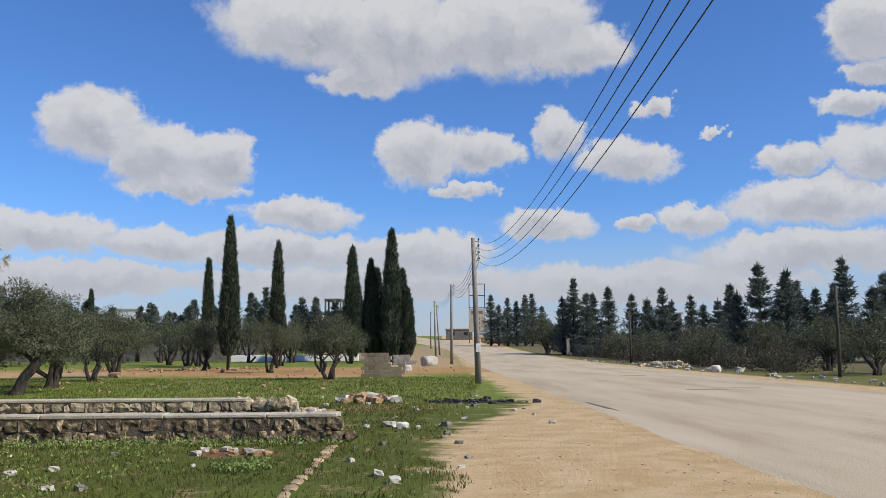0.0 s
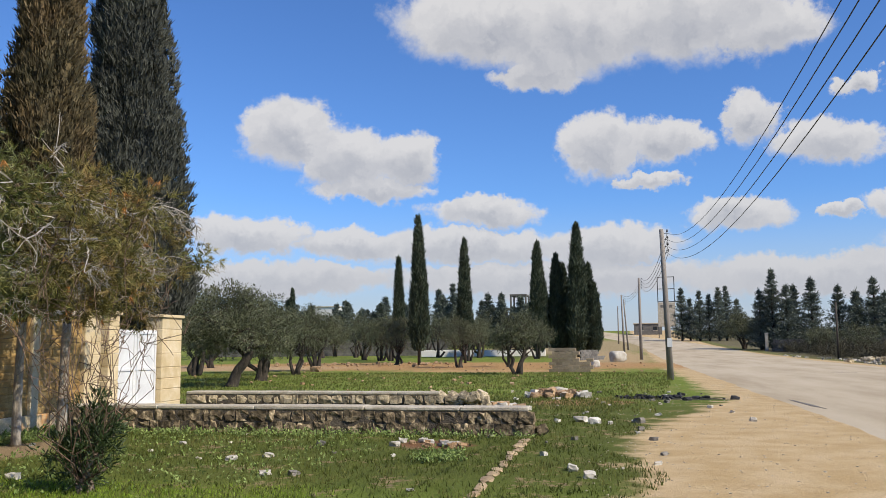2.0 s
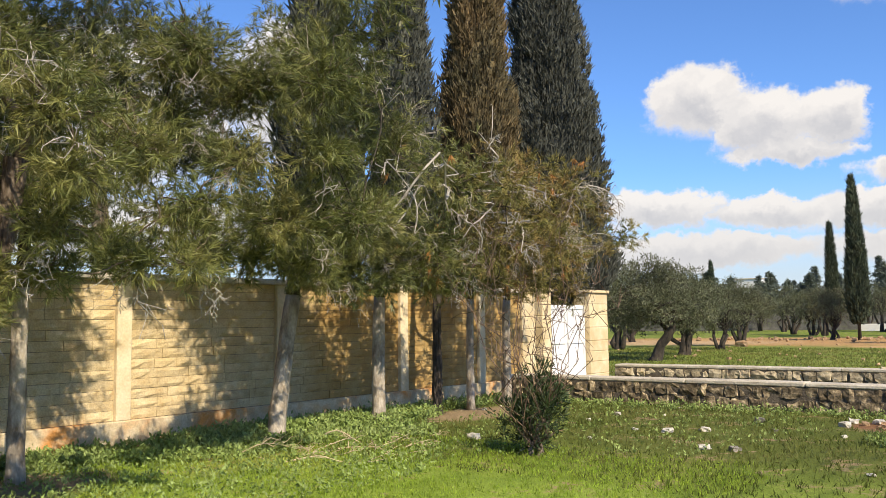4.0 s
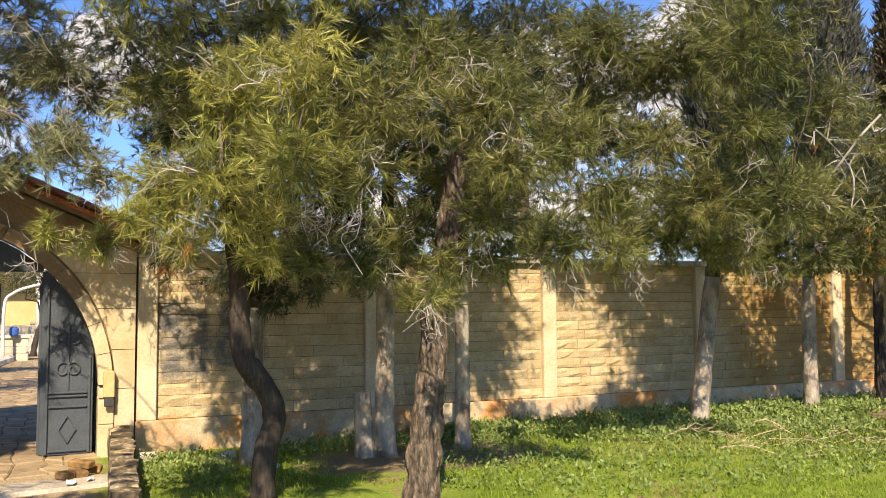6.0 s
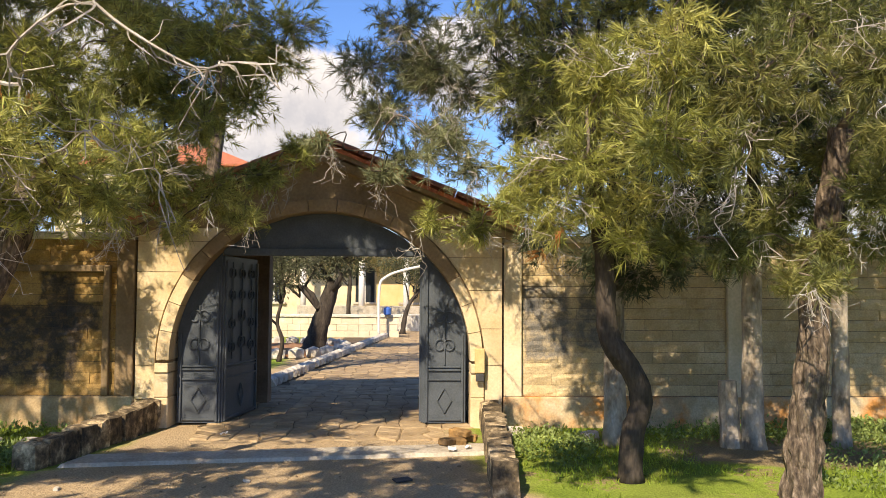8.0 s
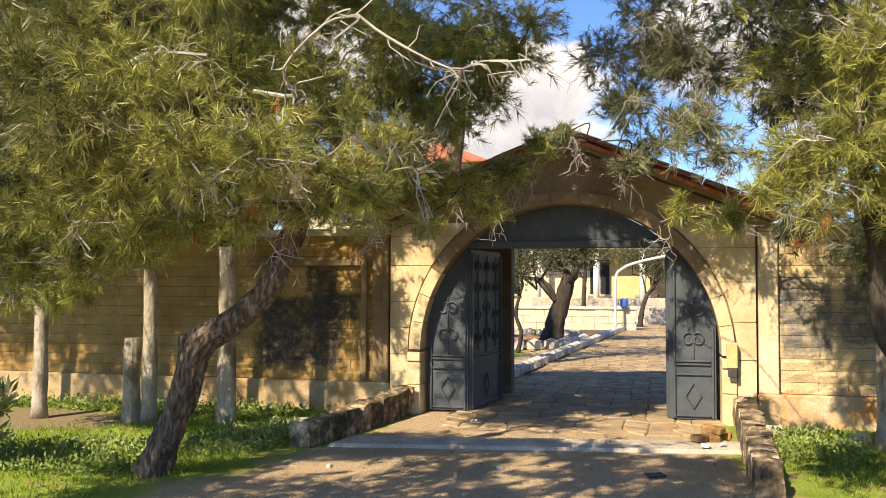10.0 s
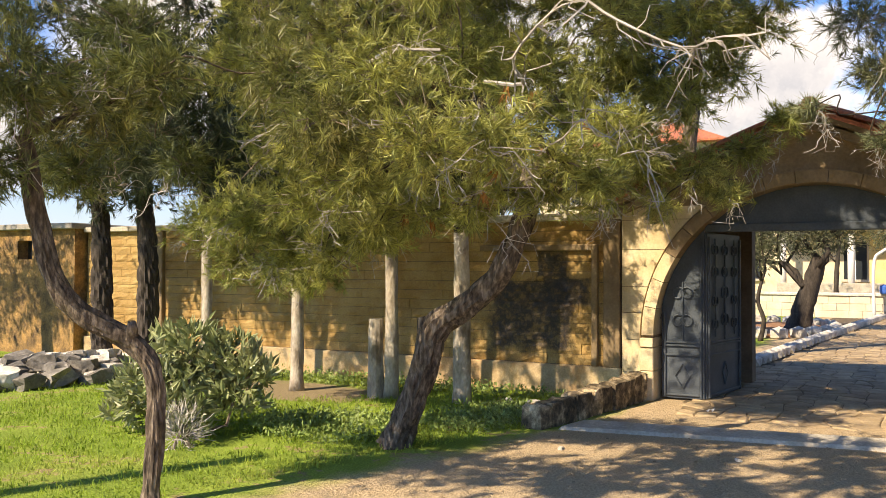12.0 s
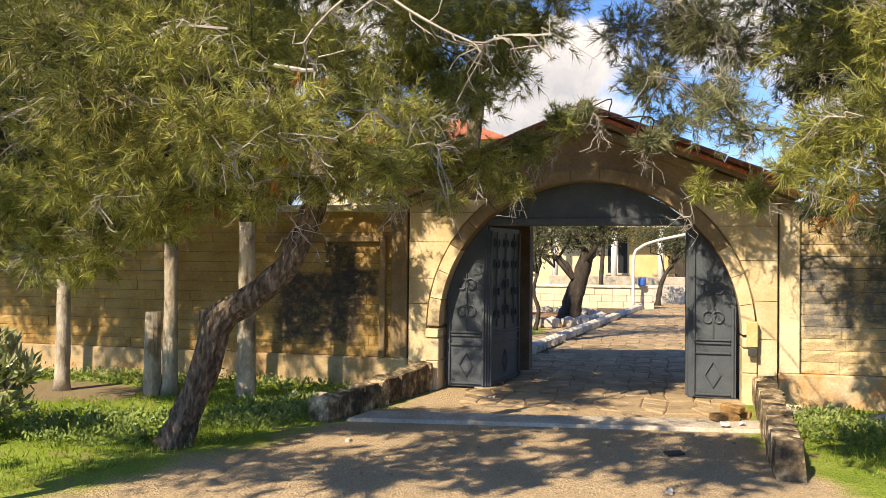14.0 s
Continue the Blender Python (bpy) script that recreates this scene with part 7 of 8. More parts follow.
utility_pole(1.6, 139.0, 8.0, 0.15, "leaning utility pole farther along the road", -0.5, 3)
utility_pole(0.2, 185.0, 8.0, 0.15, "round grey utility pole farther along the road", 0.0, 2)
utility_pole(-7.5, 165.0, 8.0, 0.14, "slim utility pole beyond the cypress clump", 0.0, 2)
utility_pole(1.97, -9.0, 7.3, 0.155, "round grey utility pole at the verge")
for x, y, h in ((21.3, 44.6, 4.7), (20.2, 86.5, 5.3)):
    t = thing("wooden_post", "dark wooden post beyond the road", "post", x, y, 0, 0, "posts beyond the road")
    part("post", tube(Geo(), [(0, 0, -0.1), (0.02, 0, h * 0.5), (0.03, 0, h)], (0.1, 0.09, 0.075), 9), POLE_DARK, t, smooth=True)
    part("cap", tube(Geo(), [(0.03, 0, h), (0.03, 0, h + 0.05)], (0.085, 0.05), 9), IRON, t)


def wire(a, b, sag, r=0.011):
    a, b = np.array(a), np.array(b)
    t = np.linspace(0, 1, 26)[:, None]
    p = a + (b - a) * t
    p[:, 2] -= sag * 4 * (t * (1 - t))[:, 0]
    tagged(place("power_line", tube(Geo(), p, r, 5), CABLE), "sagging black power line between the poles", "power line", "power lines")


for i in range(4):
    q = 0.3 * i
    wire((2.25 + 0.09, 40.0, 6.63 - 0.315 * i), (2.2, -9.0, 7.1 - 0.3 * i), 2.05 - 0.03 * i, 0.007)
    wire((2.25 + 0.09, 40.0, 6.63 - 0.315 * i), (2.46, 86.5, 7.95 - q), 0.9, 0.013)
    if i < 3:
        wire((2.46, 86.5, 7.95 - q), (0.95, 130.0, ground_height(0, 130) + 8.3 - q), 0.8, 0.014)

# roadside sign: open steel frame above a faded board on posts
sign = thing("roadside_sign", "rusty empty sign frame above a faded printed board", "sign", 12.7, 230.0, ground_height(0, 230))
for x in (-2.1, 2.1):
    part("post", tube(Geo(), [(x, 0, -0.2), (x, 0, 16.0)], 0.11, 6), IRON, sign)
for z in (9.5, 12.8, 15.9):
    part("rail", tube(Geo(), [(-2.1, 0, z), (2.1, 0, z)], 0.1, 6), IRON, sign)
board = part("board", block(Geo(), -2.2, 2.2, -0.15, 0.15, 3.0, 9.3, 0.04), CAP, sign, "faded printed board")
for z, w in ((7.9, 1.5), (6.2, 0.7), (5.0, 0.8), (3.7, 0.7)):
    part("printed_bar", block(Geo(), -w, w, -0.18, -0.151, z, z + 0.7, 0.005), CONCRETE_DARK, board)


# ---- ruins, walls and buildings far off ----
def block_wall(label, x, y, length, rows, turn, seed, material, broken=True, bw=0.4, bh=0.2, th=0.2, name="block_wall"):
    rng = np.random.default_rng(seed)
    w = thing(name, label, "wall", x, y, ground_height(x, y), turn)
    me = block(Geo(), 0.005, bw - 0.005, 0, th, 0.005, bh - 0.005, 0.008).mesh("wall_block")
    me.materials.append(material)
    n = int(length / bw)
    for r in range(rows):
        for c in range(n):
            if broken and r >= rows - 2 - int(2 * noise.noise(Vector((c * 0.35, seed, 0)))) - (3 if c > n * 0.66 else 0):
                continue
            ob = new("wall_block", me)
            ob.parent = w
            ob.matrix_basis = pose(c * bw + (bw / 2 if r % 2 else 0), rng.uniform(-0.008, 0.008), r * bh)
    return w


block_wall("ruined grey block wall with a broken stepped top", -4.0, 50.2, 2.6, 9, -8, 401, RUIN)
block_wall("grey block wall far along the verge", -3.6, 84.0, 4.4, 7, 60, 402, CONCRETE_DARK)
block_wall("long grey block wall beyond the road", 21.2, 128.0, 36.0, 4, -76, 403, CONCRETE_DARK, False, 1.2, 0.4, 0.25)
block_wall("dark grey field wall beyond the olives", -56.0, 112.0, 34.0, 5, 2, 404, CONCRETE_DARK, False, 1.4, 0.42, 0.25)
tagged(place("rendered_wall", block(Geo(), -24.5, -8.8, 106.6, 106.9, 0.0, 0.95, 0.03), WHITEWASH), "long low white rendered wall in the field", "wall")
gate_post = thing("field_gate_post", "pale concrete gate post beyond the road", "post", 20.4, 127.0, ground_height(0, 127))
part("shaft", block(Geo(), -0.2, 0.2, -0.2, 0.2, -0.05, 2.4, 0.02), CONCRETE, gate_post)
part("cap", block(Geo(), -0.25, 0.25, -0.25, 0.25, 2.4, 2.52, 0.02), CONCRETE, gate_post)

# unfinished concrete house
shell = thing("unfinished_house", "unfinished concrete frame house, bare slabs on columns", "house", -34.0, 255.0, ground_height(0, 255))
for z, x0, x1 in ((8.0, -3.5, 8.5), (12.0, 3.2, 8.2)):
    part("slab", block(Geo(), x0, x1, -4, 5, z, z + 0.5, 0.03), CONCRETE_DARK, shell)
for x in (-3, 0, 3.4, 6, 8):
    for y in (-3.6, 4.6):
        part("column", block(Geo(), x - 0.25, x + 0.25, y - 0.25, y + 0.25, 0, 8.0, 0.02), CONCRETE_DARK, shell)
for x in (3.5, 7.9):
    for y in (-3.6, 4.6):
        part("column", block(Geo(), x - 0.25, x + 0.25, y - 0.25, y + 0.25, 8.5, 12.0, 0.02), CONCRETE_DARK, shell)
part("infill_wall", box(Geo(), -3.0, 2.0, 0.0, 0.2, 0, 8.0), CONCRETE_DARK, shell)


def flat_house(label, x, y, w, d, h, material, seed):
    t = thing("flat_roofed_house", label, "house", x, y, ground_height(x, y), 0, "far houses")
    part("wall", box(Geo(), -w / 2, w / 2, 0, d, -0.2, h), material, t)
    part("roof", block(Geo(), -w / 2 - 0.25, w / 2 + 0.25, -0.25, d + 0.25, h, h + 0.3, 0.03), CAP, t)
    n = max(1, int(w / 4))
    for i in range(n):
        q = part("window", box(Geo(), -w / 2 + (i + 0.5) * w / n - 0.6, -w / 2 + (i + 0.5) * w / n + 0.6, -0.04, 0.02, h * 0.4, h * 0.75), DARK_GLASS, t)
        part("sill", block(Geo(), -w / 2 + (i + 0.5) * w / n - 0.7, -w / 2 + (i + 0.5) * w / n + 0.7, -0.1, 0.0, h * 0.4 - 0.12, h * 0.4, 0.01), CAP, q)
    return t


flat_house("small white flat-roofed house on the skyline", -79.0, 225, 8, 7, 9.5, DOOR_WHITE, 1)
flat_house("long grey flat-roofed house behind the olives", -62.0, 215, 14, 8, 4.6, CONCRETE, 2)
flat_house("low grey house behind the cypresses", -22.0, 220, 12, 8, 4.0, CONCRETE, 3)
flat_house("low dark shed at the road's end", 9.0, 262, 8, 6, 3.2, CONCRETE_DARK, 4)
flat_house("low cream house at the road's end", -12.0, 280, 12, 8, 4.6, PLASTER, 5)
flat_house("pale block building among the far conifers", 42.5, 150, 3.4, 3, 6.6, CONCRETE, 6)

# ---- shrubs ----
def shrub(label, x, y, clumps, stems, seed, material, leaf, n, wide, twig_reach=0, name="shrub", twig_material=TWIG_BROWN):
    rng = np.random.default_rng(seed)
    t = thing(name, label, "shrub", x, y, 0)
    for i in range(stems):
        c = clumps[i % len(clumps)]
        part("stem", tube(Geo(), crooked((rng.uniform(-0.12, 0.12), rng.uniform(-0.12, 0.12), -0.03), (c[0], c[1], c[2]), rng, 6, 0.12), np.linspace(0.022, 0.008, 6), 5), twig_material, t)
    g = Geo()
    for cx, cy, cz, r in clumps:
        k = int(n * r * r)
        u, q = ball_points(k, rng, 0.45)
        at = np.array((cx, cy, cz)) + q * r * np.array((1, 1, 0.9))
        at[:, 2] = np.maximum(at[:, 2], 0.03)
        lance(g, at, unit(u * 0.7 + np.array((0, 0, 0.75)) + rng.normal(0, 0.3, (k, 3))), 6, leaf, leaf * wide, 0.5, rng, 0.02)
    part("leaves", g, material, t)
    if twig_reach:
        b = Geo()
        for i in range(26):
            a = rng.uniform(0, 2 * math.pi)
            e = np.array((math.cos(a) * rng.uniform(0.3, 1.5), math.sin(a) * rng.uniform(0.3, 1.5), rng.uniform(0.5, 1.0) * twig_reach))
            s = np.array((rng.uniform(-0.1, 0.1), rng.uniform(-0.1, 0.1), 0.1))
            pts = crooked(s, e, rng, 7, 0.1)
            tube(b, pts, np.linspace(0.009, 0.003, 7), 4, cap=False)
            for q in range(5):
                m = pts[rng.integers(3, 7)]
                tube(b, crooked(m, m + unit(rng.normal(0, 1, 3) + (e - s) * 0.4) * rng.uniform(0.2, 0.5), rng, 4, 0.15), np.linspace(0.006, 0.0025, 4), 3, cap=False)
        tagged(part("dead_twig_spray", b, BARK_RED, t, "leafless brown twigs"), kind="stuff")
    return t


shrub("dense oleander bush with long pale-edged leaves on the lawn", -6.45, -6.85, [(0, 0, 0.44, 0.38), (-0.25, 0.34, 0.48, 0.36), (0.17, -0.38, 0.42, 0.36), (0, 0.1, 0.8, 0.34), (-0.1, 0.46, 0.82, 0.24), (0.12, -0.25, 0.76, 0.28), (-0.2, 0.66, 0.62, 0.24), (0.25, -0.58, 0.3, 0.26), (0.25, 0.17, 0.26, 0.26)],
      9, 91, OLEANDER, 0.15, 560, 0.3, name="oleander_bush")
shrub("dark-leaved shrub with a tall fan of bare twigs", -6.1, 8.95, [(0, 0, 0.35, 0.36), (0.1, 0.15, 0.65, 0.32), (-0.2, -0.1, 0.45, 0.3), (0.25, -0.1, 0.6, 0.26), (0.05, 0.05, 0.95, 0.22)], 8, 92, SHRUB_DARK, 0.13, 700, 0.16, 3.0)
shrub("dry straw-coloured tuft on the lawn beside the bush", -5.95, -6.45, [(0, 0, 0.14, 0.2)], 3, 93, TWIG, 0.16, 1500, 0.06, name="dry_tuft")


# ---- stones ----
rng = np.random.default_rng(95)
ROCKS = []
for i in range(9):
    ROCKS.append(stone_mesh("rock", rng, rng.uniform(0.1, 0.17)))


def rock(x, y, s, material, label, group="", z=None, seed=0, name="rock"):
    r = np.random.default_rng(int(abs(x * 977 + y * 331)) + seed)
    src = ROCKS[r.integers(len(ROCKS))]
    key = src.name + material.name
    me = bpy.data.meshes.get(key)
    if me is None:
        me = src.copy()
        me.name = key
        me.materials.append(material)
    ob = tagged(new(name, me), label, "rock", group)
    ob.matrix_basis = pose(x, y, ground_height(x, y) + (s * 0.2 if z is None else z), r.uniform(-12, 12), r.uniform(-12, 12), r.uniform(0, 360)) @ Matrix.Diagonal((s, s * r.uniform(0.6, 0.95), s * r.uniform(0.35, 0.65), 1))
    return ob


BOULDERS = [rock_mesh("boulder", rng, (1, 0.8, 0.75), 0.3, 3) for i in range(4)]
for me in BOULDERS:
    me.materials.append(ROCK_WHITE)
    me.polygons.foreach_set("use_smooth", np.full(len(me.polygons), True))
SCATTER = "pale stone lying in the grass"
for i in range(120):
    y = rng.uniform(8.5, 30)
    x = rng.uniform(-10, 0.8 if y < 17 else 3)
    if 15.3 < y < 16.2 and x < -1.2 or 20.2 < y < 21.1 and x < -3:
        continue
    rock(x, y, float(rng.choice((0.06, 0.08, 0.11, 0.15))), ROCK_WHITE if i % 3 else ROCK_GREY, SCATTER, "stones in the grass")
stone_heap("field_stones", "pale stones scattered over the olive field", "stones", [(x, y, 0.05, q) for x, y, q in zip(rng.uniform(-24, 2.5, 110), rng.uniform(26, 72, 110), rng.uniform(0.06, 0.2, 110))], ROCK_ORANGE, 601)
stone_heap("shoulder_gravel", "small stones on the earthen shoulder", "gravel", [(x, y, 0.0, q) for x, y, q in zip(rng.uniform(-0.5, 4.3, 1000), 6 + 30 * rng.uniform(0, 1, 1000) ** 1.4, rng.uniform(0.01, 0.035, 1000))], CAP, 602)
stone_heap("drive_gravel", "small stones and crumbs on the drive", "gravel", [(x, y, 0.0, q) for x, y, q in zip(rng.uniform(-9, -3.5, 260), rng.uniform(-3.9, 0.1, 260), rng.uniform(0.012, 0.035, 260))], COBBLE, 603)
for x, y, s in ((-4.2, -2.7, 0.08), (-4.6, -3.6, 0.1), (-5.2, -5.9, 0.07), (-4.0, -7.4, 0.14), (-3.9, -7.2, 0.1), (-7.6, -3.4, 0.06), (-9.8, -4.6, 0.16), (-9.9, -4.2, 0.09), (-10.0, -5.0, 0.08), (-10.4, 0.75, 0.2), (-10.0, 1.5, 0.26), (-10.2, 2.0, 0.16), (-9.4, 1.9, 0.12), (-6.6, -0.6, 0.06), (-7.9, -1.9, 0.06)):
    rock(x, y, s, ROCK_WHITE, "pale stone before the wall", "stones before the wall")
for x, y, s, m in ((-0.85, 18.5, 0.26, ROCK_WHITE), (-0.55, 18.1, 0.24, ROCK_WHITE), (0.35, 18.4, 0.2, ROCK_GREY), (-1.6, 61.0, 0.9, ROCK_WHITE), (-0.1, 79.0, 1.7, ROCK_WHITE), (-18.8, 52.0, 0.7, ROCK_ORANGE), (19.0, 66.0, 0.8, ROCK_WHITE), (19.4, 68.5, 0.6, ROCK_WHITE), (18.3, 55.0, 0.8, ROCK_WHITE), (20.5, 57.0, 0.6, ROCK_WHITE), (18.6, 71.0, 0.76, ROCK_WHITE)):
    if s < 0.75:
        rock(x, y, s, m, "large pale stone beside the road", "boulders")
    else:
        ob = tagged(new("boulder", BOULDERS[int(y) % 4]), "large whitish boulder beside the road", "rock", "boulders")
        ob.matrix_basis = pose(x, y, ground_height(x, y) + s * 0.25, 0, 0, y * 37) @ Matrix.Diagonal((s, s, s, 1))
# heap of earth and stones near the wall's end, and another by the far verge
for i in range(34):
    a, d = rng.uniform(0, 6.28), math.sqrt(rng.uniform(0, 1))
    rock(-1.9 + 1.0 * d * math.cos(a), 27.0 + 0.7 * d * math.sin(a), rng.uniform(0.12, 0.42), ROCK_ORANGE if i % 4 else ROCK_WHITE, "stone in a heap of reddish earth", "earth heap", 0.06 + 0.16 * (1 - d))
for i in range(26):
    a, d = rng.uniform(0, 6.28), math.sqrt(rng.uniform(0, 1))
    rock(-2.9 + 0.8 * d * math.cos(a), 20.9 + 0.4 * d * math.sin(a), rng.uniform(0.12, 0.36), ROCK_WHITE if i % 3 else ROCK_ORANGE, "tumbled stone at the broken wall end", "tumbled wall stones", 0.08 + 0.14 * (1 - d))
stone_heap("roadside_heap", "heap of grey and white stones beyond the road", "stones", [(18.9 + 1.8 * math.cos(i) * (i % 7) / 7, 68.5 + 4.5 * math.sin(i * 1.7) * (i % 5) / 5, 0.1 + 0.3 * (1 - (i % 7) / 7), 0.22 + 0.07 * (i % 5)) for i in range(40)], RUBBLE, 604)
stone_heap("field_edge_stones", "tumbled stones along the field's far edge", "stones", [(x, y, 0.12, q) for x, y, q in zip(rng.uniform(-29, -13, 60), rng.uniform(62, 73, 60), rng.uniform(0.12, 0.35, 60))], ROCK_ORANGE, 605)
stone_heap("verge_rubble", "rubble and litter along the far verge", "stones", [(x, y, 0.06, q) for x, y, q in zip(rng.uniform(17.6, 20.0, 90), rng.uniform(34, 110, 90), rng.uniform(0.1, 0.35, 90))], ROCK_WHITE, 606)
# big pile of broken stone before the outbuilding
for i in range(70):
    a, d = rng.uniform(0, 6.28), math.sqrt(rng.uniform(0, 1))
    x, y = -8.6 + 1.7 * d * math.cos(a), -11.6 + 0.9 * d * math.sin(a)
    rock(x, y, rng.uniform(0.2, 0.46), ROCK_GREY if i % 2 else ROCK_WHITE, "broken slab in a heap of building stone", "stone heap", 0.07 + 0.4 * (1 - d) * rng.uniform(0.4, 1))
# burnt litter by the pole
for i in range(40):
    rock(1.2 + rng.normal(0, 0.9), 26.6 + rng.normal(0, 0.45), rng.uniform(0.08, 0.26), TRASH_DARK, "charred scrap on the burnt ground", "burnt litter", 0.03, name="burnt_scrap")
for i in range(14):
    rock(-3.0 + rng.normal(0, 0.35), 13.9 + rng.normal(0, 0.18), rng.uniform(0.08, 0.2), ROCK_ORANGE if i % 2 else ROCK_WHITE, "stone on a patch of red soil", "red soil stones")
# half-sunk line of kerb stones through the grass
path = thing("sunken_kerb", "half-sunk line of pale kerb stones in the grass", "kerb")
y = 7.4
while y < 14.9:
    w = rng.uniform(0.35, 0.7)
    me = rock_mesh("kerb_stone", rng, (0.2 * rng.uniform(0.7, 1.2), w * 1.15, 0.07), 0.3, 1)
    me.materials.append(COBBLE)
    part("kerb_stone", me, None, path, at=pose(-1.66 + 0.01 * (y - 11) + rng.uniform(-0.04, 0.04), y + w / 2, 0.008, 0, 0, rng.uniform(-9, 9)))
    y += w
# debris by the gate
bricks = new("broken_brick", block(Geo(), -0.12, 0.12, -0.06, 0.06, 0, 0.07, 0.012).mesh("broken_brick"))
bricks.data.materials.append(RUST_WALL)
tagged(bricks, "broken clay brick lying beside the kerb", "brick", "broken bricks")
bricks.matrix_basis = pose(-9.6, 0.02, 0.05, 0, 8, 20)
for x, y, z, r in ((-9.75, 0.12, 0.05, 75), (-9.5, -0.08, 0.05, 140), (-9.65, 0.05, 0.12, 50)):
    copy_thing(bricks, pose(x, y, z, 4, 3, r))
for x, y, s in ((-9.2, -0.05, 0.14), (-10.2, -2.6, 0.12), (-9.3, 0.12, 0.1)):
    t = tagged(new("paper_scrap", None), "crumpled white paper scrap on the drive", "litter", "paper scraps")
    t.matrix_basis = pose(x, y, 0.045)
    g = Geo()
    rr = np.random.default_rng(int(-x * 100))
    v = [(i * s / 4 - s / 2, j * s / 5 - s / 3, rr.uniform(0.0, 0.035)) for i in range(5) for j in range(4)]
    g.add(v, [(i * 4 + j, i * 4 + j + 1, (i + 1) * 4 + j + 1, (i + 1) * 4 + j) for i in range(4) for j in range(3)])
    part("sheet", g, DOOR_WHITE, t)
slate = tagged(place("broken_tile", block(Geo(), -0.05, 0.05, -0.08, 0.08, 0, 0.015, 0.005), IRON, None, at=pose(-7.9, -0.55, 0.012, 2, 5, 25)), "dark broken slate on the drive", "litter")


# ---- grass and weeds ----
def blades(name, label, n, xr, yr, h, w, seed, material, keep, per=3, spread=0.4):
    rng = np.random.default_rng(seed)
    x, y = rng.uniform(*xr, n), rng.uniform(*yr, n)
    k = np.array([keep(a, b) for a, b in zip(x, y)])
    x, y = x[k], y[k]
    dens = np.array([noise.noise(Vector((a * 0.9, b * 0.9, seed))) for a, b in zip(x, y)])
    k = rng.uniform(-0.75, 0.35, len(x)) < dens
    x, y, dens = x[k], y[k], dens[k]
    at = np.stack([x, y, np.full(len(x), -0.005)], 1)
    g = Geo()
    tufts(g, at, np.tile((0.0, 0.0, 1.0), (len(x), 1)), per, h, w, spread, rng, 0.02)
    g.v[0][:, 2] = np.maximum(g.v[0][:, 2], -0.01)
    return tagged(place(name, g, material), label, "grass", kind="stuff")


def lawn(x, y):
    if abs(y + 1.75) < 2.15 + max(0, (x + 9) * 0.3) and x > -11:
        return False
    if x > 0.1 - 0.4 * math.sin(y):
        return False
    for cx, cy, rx, ry in ((-9.4, -8.0, 0.7, 1.5), (-9.3, 3.5, 1.0, 1.3), (-9.6, 12.6, 0.7, 1.5), (-7.4, 2.2, 0.7, 0.9), (-3.1, 14.0, 0.6, 0.6)):
        if ((x - cx) / rx) ** 2 + ((y - cy) / ry) ** 2 < 1 + noise.noise(Vector((x * 2, y * 2, 0))):
            return False
    return True


blades("lawn_grass", "fresh green grass blades on the lawn", 75000, (-10.9, -3.2), (-13.5, 9.6), 0.05, 0.012, 501, GRASS_BLADE, lawn, 3)
blades("verge_grass", "short green grass on the verge", 34000, (-10.8, 1.2), (7.5, 26.5), 0.07, 0.014, 502, GRASS_VERGE, lambda x, y: lawn(x, y) and not (15.45 < y < 16.1 and x < -1.4 or 20.4 < y < 21 and x < -2.8), 3)
blades("field_grass", "green grass of the olive field", 34000, (-24, 2.6), (21, 49), 0.11, 0.03, 503, GRASS_FIELD, lambda x, y: x < 0.8 + 0.08 * (y - 21), 2)


def weeds(name, label, spots, seed, leaf=0.07):
    rng = np.random.default_rng(seed)
    g = Geo()
    at, way = [], []
    for x, y, rx, ry, n, h in spots:
        for i in range(n):
            a, d = rng.uniform(0, 6.28), math.sqrt(rng.uniform(0, 1))
            at.append((x + rx * d * math.cos(a), y + ry * d * math.sin(a), rng.uniform(0.01, h)))
            way.append((rng.normal(0, 0.6), rng.normal(0, 0.6), 0.7))
    lance(g, np.array(at), unit(np.array(way)), 4, leaf, leaf * 0.5, 0.6, rng, 0.03)
    return tagged(place(name, g, WEED), label, "weeds", kind="stuff")


weeds("wall_weeds", "leafy grey-green weeds along the wall's foot", [(-10.5, 8.2, 0.5, 1.8, 1500, 0.16), (-10.3, 10.8, 0.7, 1.3, 1100, 0.16), (-9.6, 7.2, 0.8, 1.6, 600, 0.12), (-10.5, 5.2, 0.5, 1.2, 600, 0.12), (-10.6, 13.5, 0.4, 1.6, 500, 0.14), (-9.2, 9.4, 0.9, 1.0, 500, 0.1)], 511)
weeds("lawn_weeds", "clover and low weeds in the lawn", [(-9.4, 1.0, 0.9, 0.5, 350, 0.12), (-8.6, -4.7, 0.9, 0.5, 500, 0.08), (-7.5, -7.6, 0.6, 0.8, 500, 0.16), (-7.4, -5.8, 0.8, 0.9, 600, 0.08), (-10.4, -7.0, 0.4, 2.6, 700, 0.1), (-8.0, 6.0, 1.8, 3.0, 1300, 0.06), (-10.2, 4.2, 0.6, 2.2, 700, 0.12), (-6.5, 12.0, 2.8, 3.5, 500, 0.05), (-6.0, 15.15, 4.5, 0.35, 700, 0.08), (-2.6, 12.2, 0.4, 0.5, 160, 0.12)], 512, 0.055)

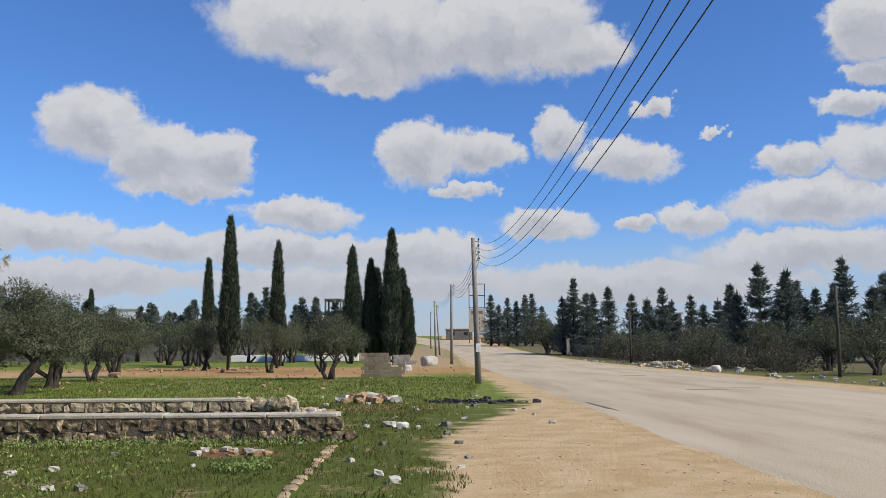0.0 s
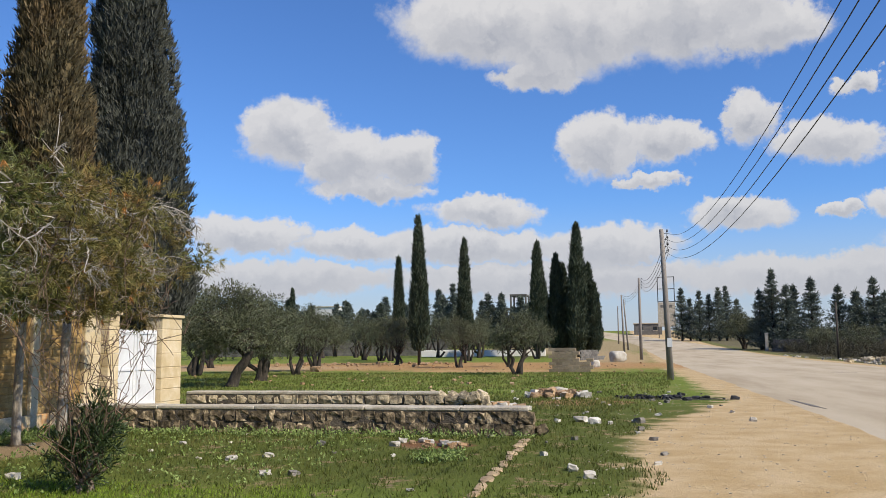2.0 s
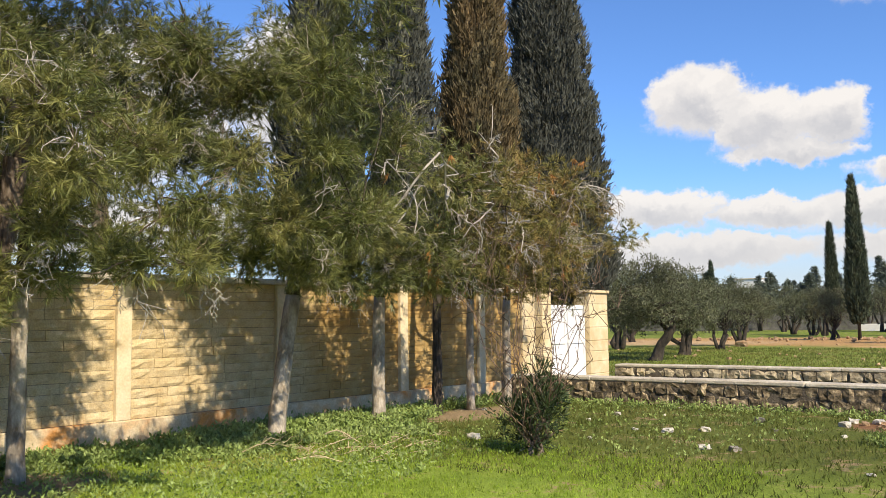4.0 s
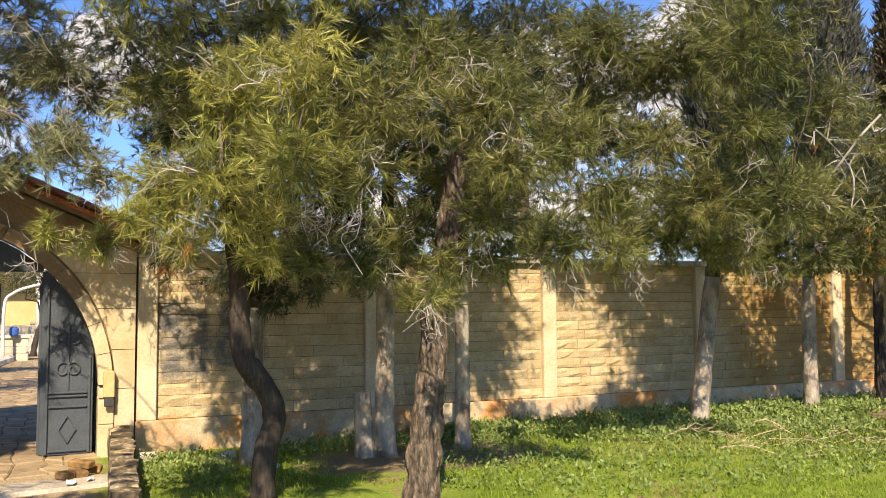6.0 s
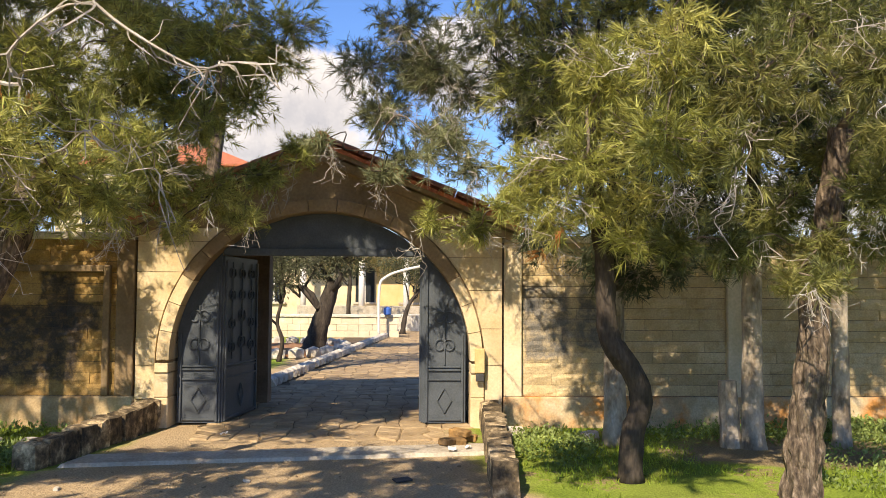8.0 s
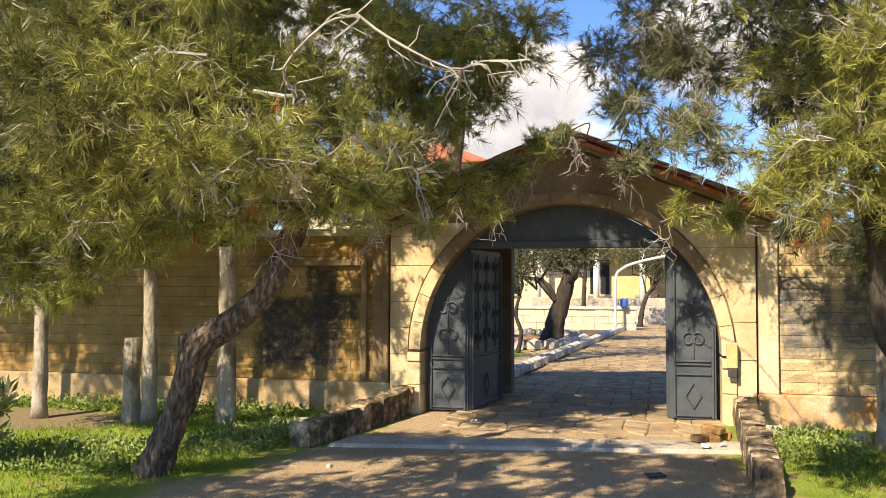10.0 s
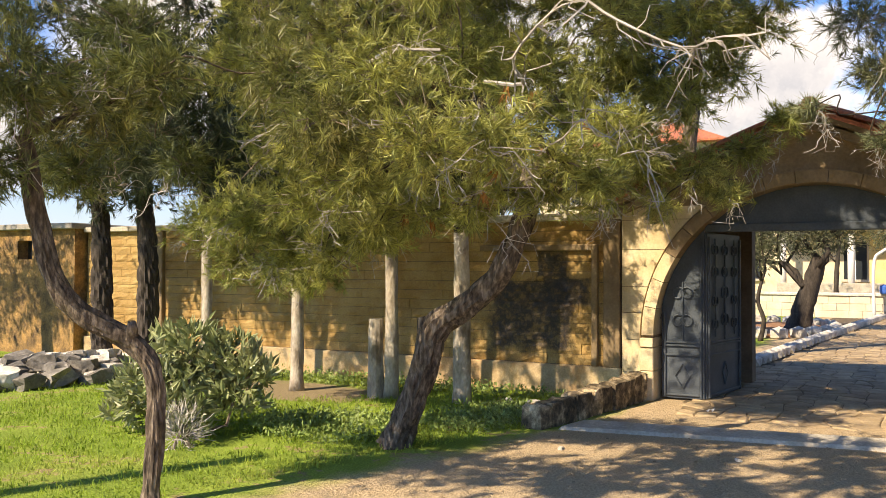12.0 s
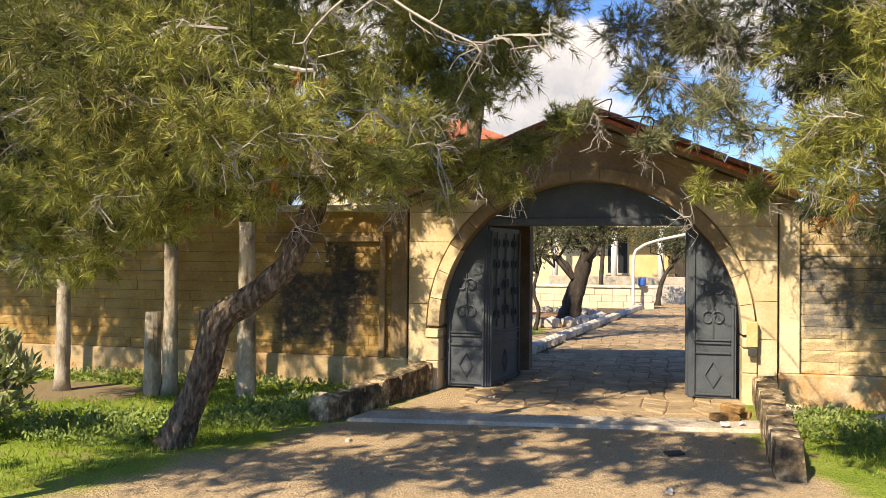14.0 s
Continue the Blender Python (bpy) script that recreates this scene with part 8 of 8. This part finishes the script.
# fallen dry branches on the grass by the wall
for x, y, turn, n in ((-8.7, 8.4, 20, 12), (-8.2, 9.0, 75, 10), (-9.0, 7.6, -30, 10), (-8.3, 7.2, 45, 12), (-7.8, 7.9, 10, 10), (-8.9, 6.8, 60, 10), (-8.0, 8.5, -15, 12), (-8.5, 7.8, 100, 10), (-7.6, 7.0, 30, 8)):
    rr = np.random.default_rng(int(y * 100))
    t = thing("fallen_branch", "dry fallen pine branch lying on the grass", "branch", x, y, 0.03, turn, "fallen branches")
    main = bend(crooked((-0.6, 0, 0.0), (0.6, 0.1, 0.03), rr, 5, 0.12), 3)
    part("stem", tube(Geo(), main, np.linspace(0.011, 0.004, len(main)), 5), STRAW, t)
    for i in range(n):
        s0 = main[rr.integers(2, len(main))]
        part("side_twig", tube(Geo(), crooked(s0, s0 + np.array((rr.uniform(0, 0.3), rr.uniform(-0.3, 0.3), rr.uniform(0.0, 0.1))), rr, 4, 0.2), np.linspace(0.006, 0.002, 4), 4), STRAW, t)

# ---- rock-faced blocks of the perimeter wall ----
def face_block(seed, w, h):
    """A stone with a rough pillowed face towards +x."""
    rng = np.random.default_rng(seed)
    n, m = 5, 4
    v, f = [], []
    for j in range(m):
        for i in range(n):
            y, z = i / (n - 1) * w, j / (m - 1) * h
            edge = min(i, n - 1 - i, j, m - 1 - j)
            v.append((0.004 if edge == 0 else rng.uniform(0.006, 0.024), y + (rng.uniform(-0.015, 0.015) if edge else 0), z + (rng.uniform(-0.01, 0.01) if edge else 0)))
    b = len(v)
    v += [(-0.08, 0, 0), (-0.08, w, 0), (-0.08, w, h), (-0.08, 0, h)]
    for j in range(m - 1):
        for i in range(n - 1):
            f.append((j * n + i, j * n + i + 1, (j + 1) * n + i + 1, (j + 1) * n + i))
    g = Geo().add(v, f)
    bottom, top = list(range(n)), list(range((m - 1) * n, m * n))
    left, right = [j * n for j in range(m)], [j * n + n - 1 for j in range(m)]
    for ring, c in ((bottom[::-1], (b, b + 1)), (top, (b + 2, b + 3)), (left, (b + 3, b)), (right[::-1], (b + 1, b + 2))):
        g.f.append(np.asarray([list(ring) + list(c)], dtype=np.int64))
    return g


COURSE = 0.137
VARIANTS = []
for i in range(18):
    w = 0.3 + 0.02 * i
    g = face_block(900 + i, w - 0.004, COURSE - 0.005)
    me = g.mesh("wall_block", False)
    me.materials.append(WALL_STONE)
    VARIANTS.append((w, me, g))
rng = np.random.default_rng(99)
rest = Geo()
count = 0
for y0, y1, pil in (LEFT, RIGHT):
    edges = sorted([y0] + [q for p in pil for q in (p - 0.11, p + 0.11)] + [y1])
    for a, b in zip(edges, edges[1:]):
        if b - a < 0.25:
            continue
        z = 0.385
        while z < TOP - 0.05:
            y = a
            h = min(1.0, (TOP - z) / COURSE)
            while y < b - 0.02:
                w, me, g = VARIANTS[rng.integers(18)]
                left = b - y
                sc = left / w if left < w + 0.18 else 1.0
                m = pose(WX - 0.05 + rng.uniform(-0.008, 0.006), y + 0.002, z + 0.002) @ Matrix.Diagonal((1, sc, h, 1))
                if -6.9 < a and b < 9.2 and -9 < a and count < 330:
                    ob = new("wall_block", me)
                    ob.parent = wall
                    ob.matrix_basis = m
                    count += 1
                else:
                    mm = np.array(m)
                    base = np.concatenate(g.v)
                    v = base @ mm[:3, :3].T + mm[:3, 3]
                    n0 = rest.n
                    first = True
                    for f in g.f:
                        if first:
                            rest.add(v, f)
                            first = False
                        else:
                            rest.f.append(f + n0)
                y += w * sc
            z += COURSE
tagged(part("more_blocks", rest, WALL_STONE, wall), kind="stuff")

# ---- stone paving of the drive ----
paving = thing("paved_drive", "drive paved with irregular worn stones", "paving", kind="structure")
part("bed", box(Geo(), -44, -11.0, -3.1, 3.4, -0.05, 0.008), BED, paving)
rng = np.random.default_rng(98)
rest = Geo()
CELL = 0.27


def corner(i, j):
    r = np.random.default_rng(i * 1009 + j * 31 + 5)
    return (-10.1 - i * CELL + r.uniform(-0.075, 0.075) + (0.5 * CELL if j % 2 else 0), -3.0 + j * CELL + r.uniform(-0.075, 0.075))


def in_gate(x, y):
    if -11.45 < x < -10.9:
        return GY - GR + 0.1 < y < GY + GR - 0.1
    if -13.7 < x <= -11.45:
        return GY - 1.3 < y < GY + 1.6
    if x <= -13.7:
        return y > -2.9 + max(0, (-15 - x)) * 0.075
    return -3.3 < y < 0.05


made = 0
for i in range(120):
    for j in range(22):
        q = [np.array(corner(a, b)) for a, b in ((i, j), (i + 1, j), (i + 1, j + 1), (i, j + 1))]
        c = sum(q) / 4
        if not in_gate(*c) or c[1] > 2.8:
            continue
        h = 0.016 + rng.uniform(0, 0.01)
        ring0 = [c + (p - c) * 0.97 for p in q]
        ring1 = [c + (p - c) * 0.84 for p in q]
        v = [(p[0] - c[0], p[1] - c[1], -0.01) for p in ring0] + [(p[0] - c[0], p[1] - c[1], h - 0.012) for p in ring0] + [(p[0] - c[0], p[1] - c[1], h + rng.uniform(-0.004, 0.006)) for p in ring1]
        f = [(a, a + 4, (a + 1) % 4 + 4, (a + 1) % 4) for a in range(4)] + [(a + 4, a + 8, (a + 1) % 4 + 8, (a + 1) % 4 + 4) for a in range(4)] + [(8, 11, 10, 9)]
        f = [t[::-1] for t in f]
        if c[0] > -15.5 and made < 300:
            part("paving_stone", Geo().add(v, [t[::-1] for t in f]), COBBLE, paving, at=pose(c[0], c[1], 0))
            made += 1
        else:
            rest.add(np.array(v) + np.array((c[0], c[1], 0)), [t[::-1] for t in f])
tagged(part("more_paving_stones", rest, COBBLE, paving), kind="stuff")
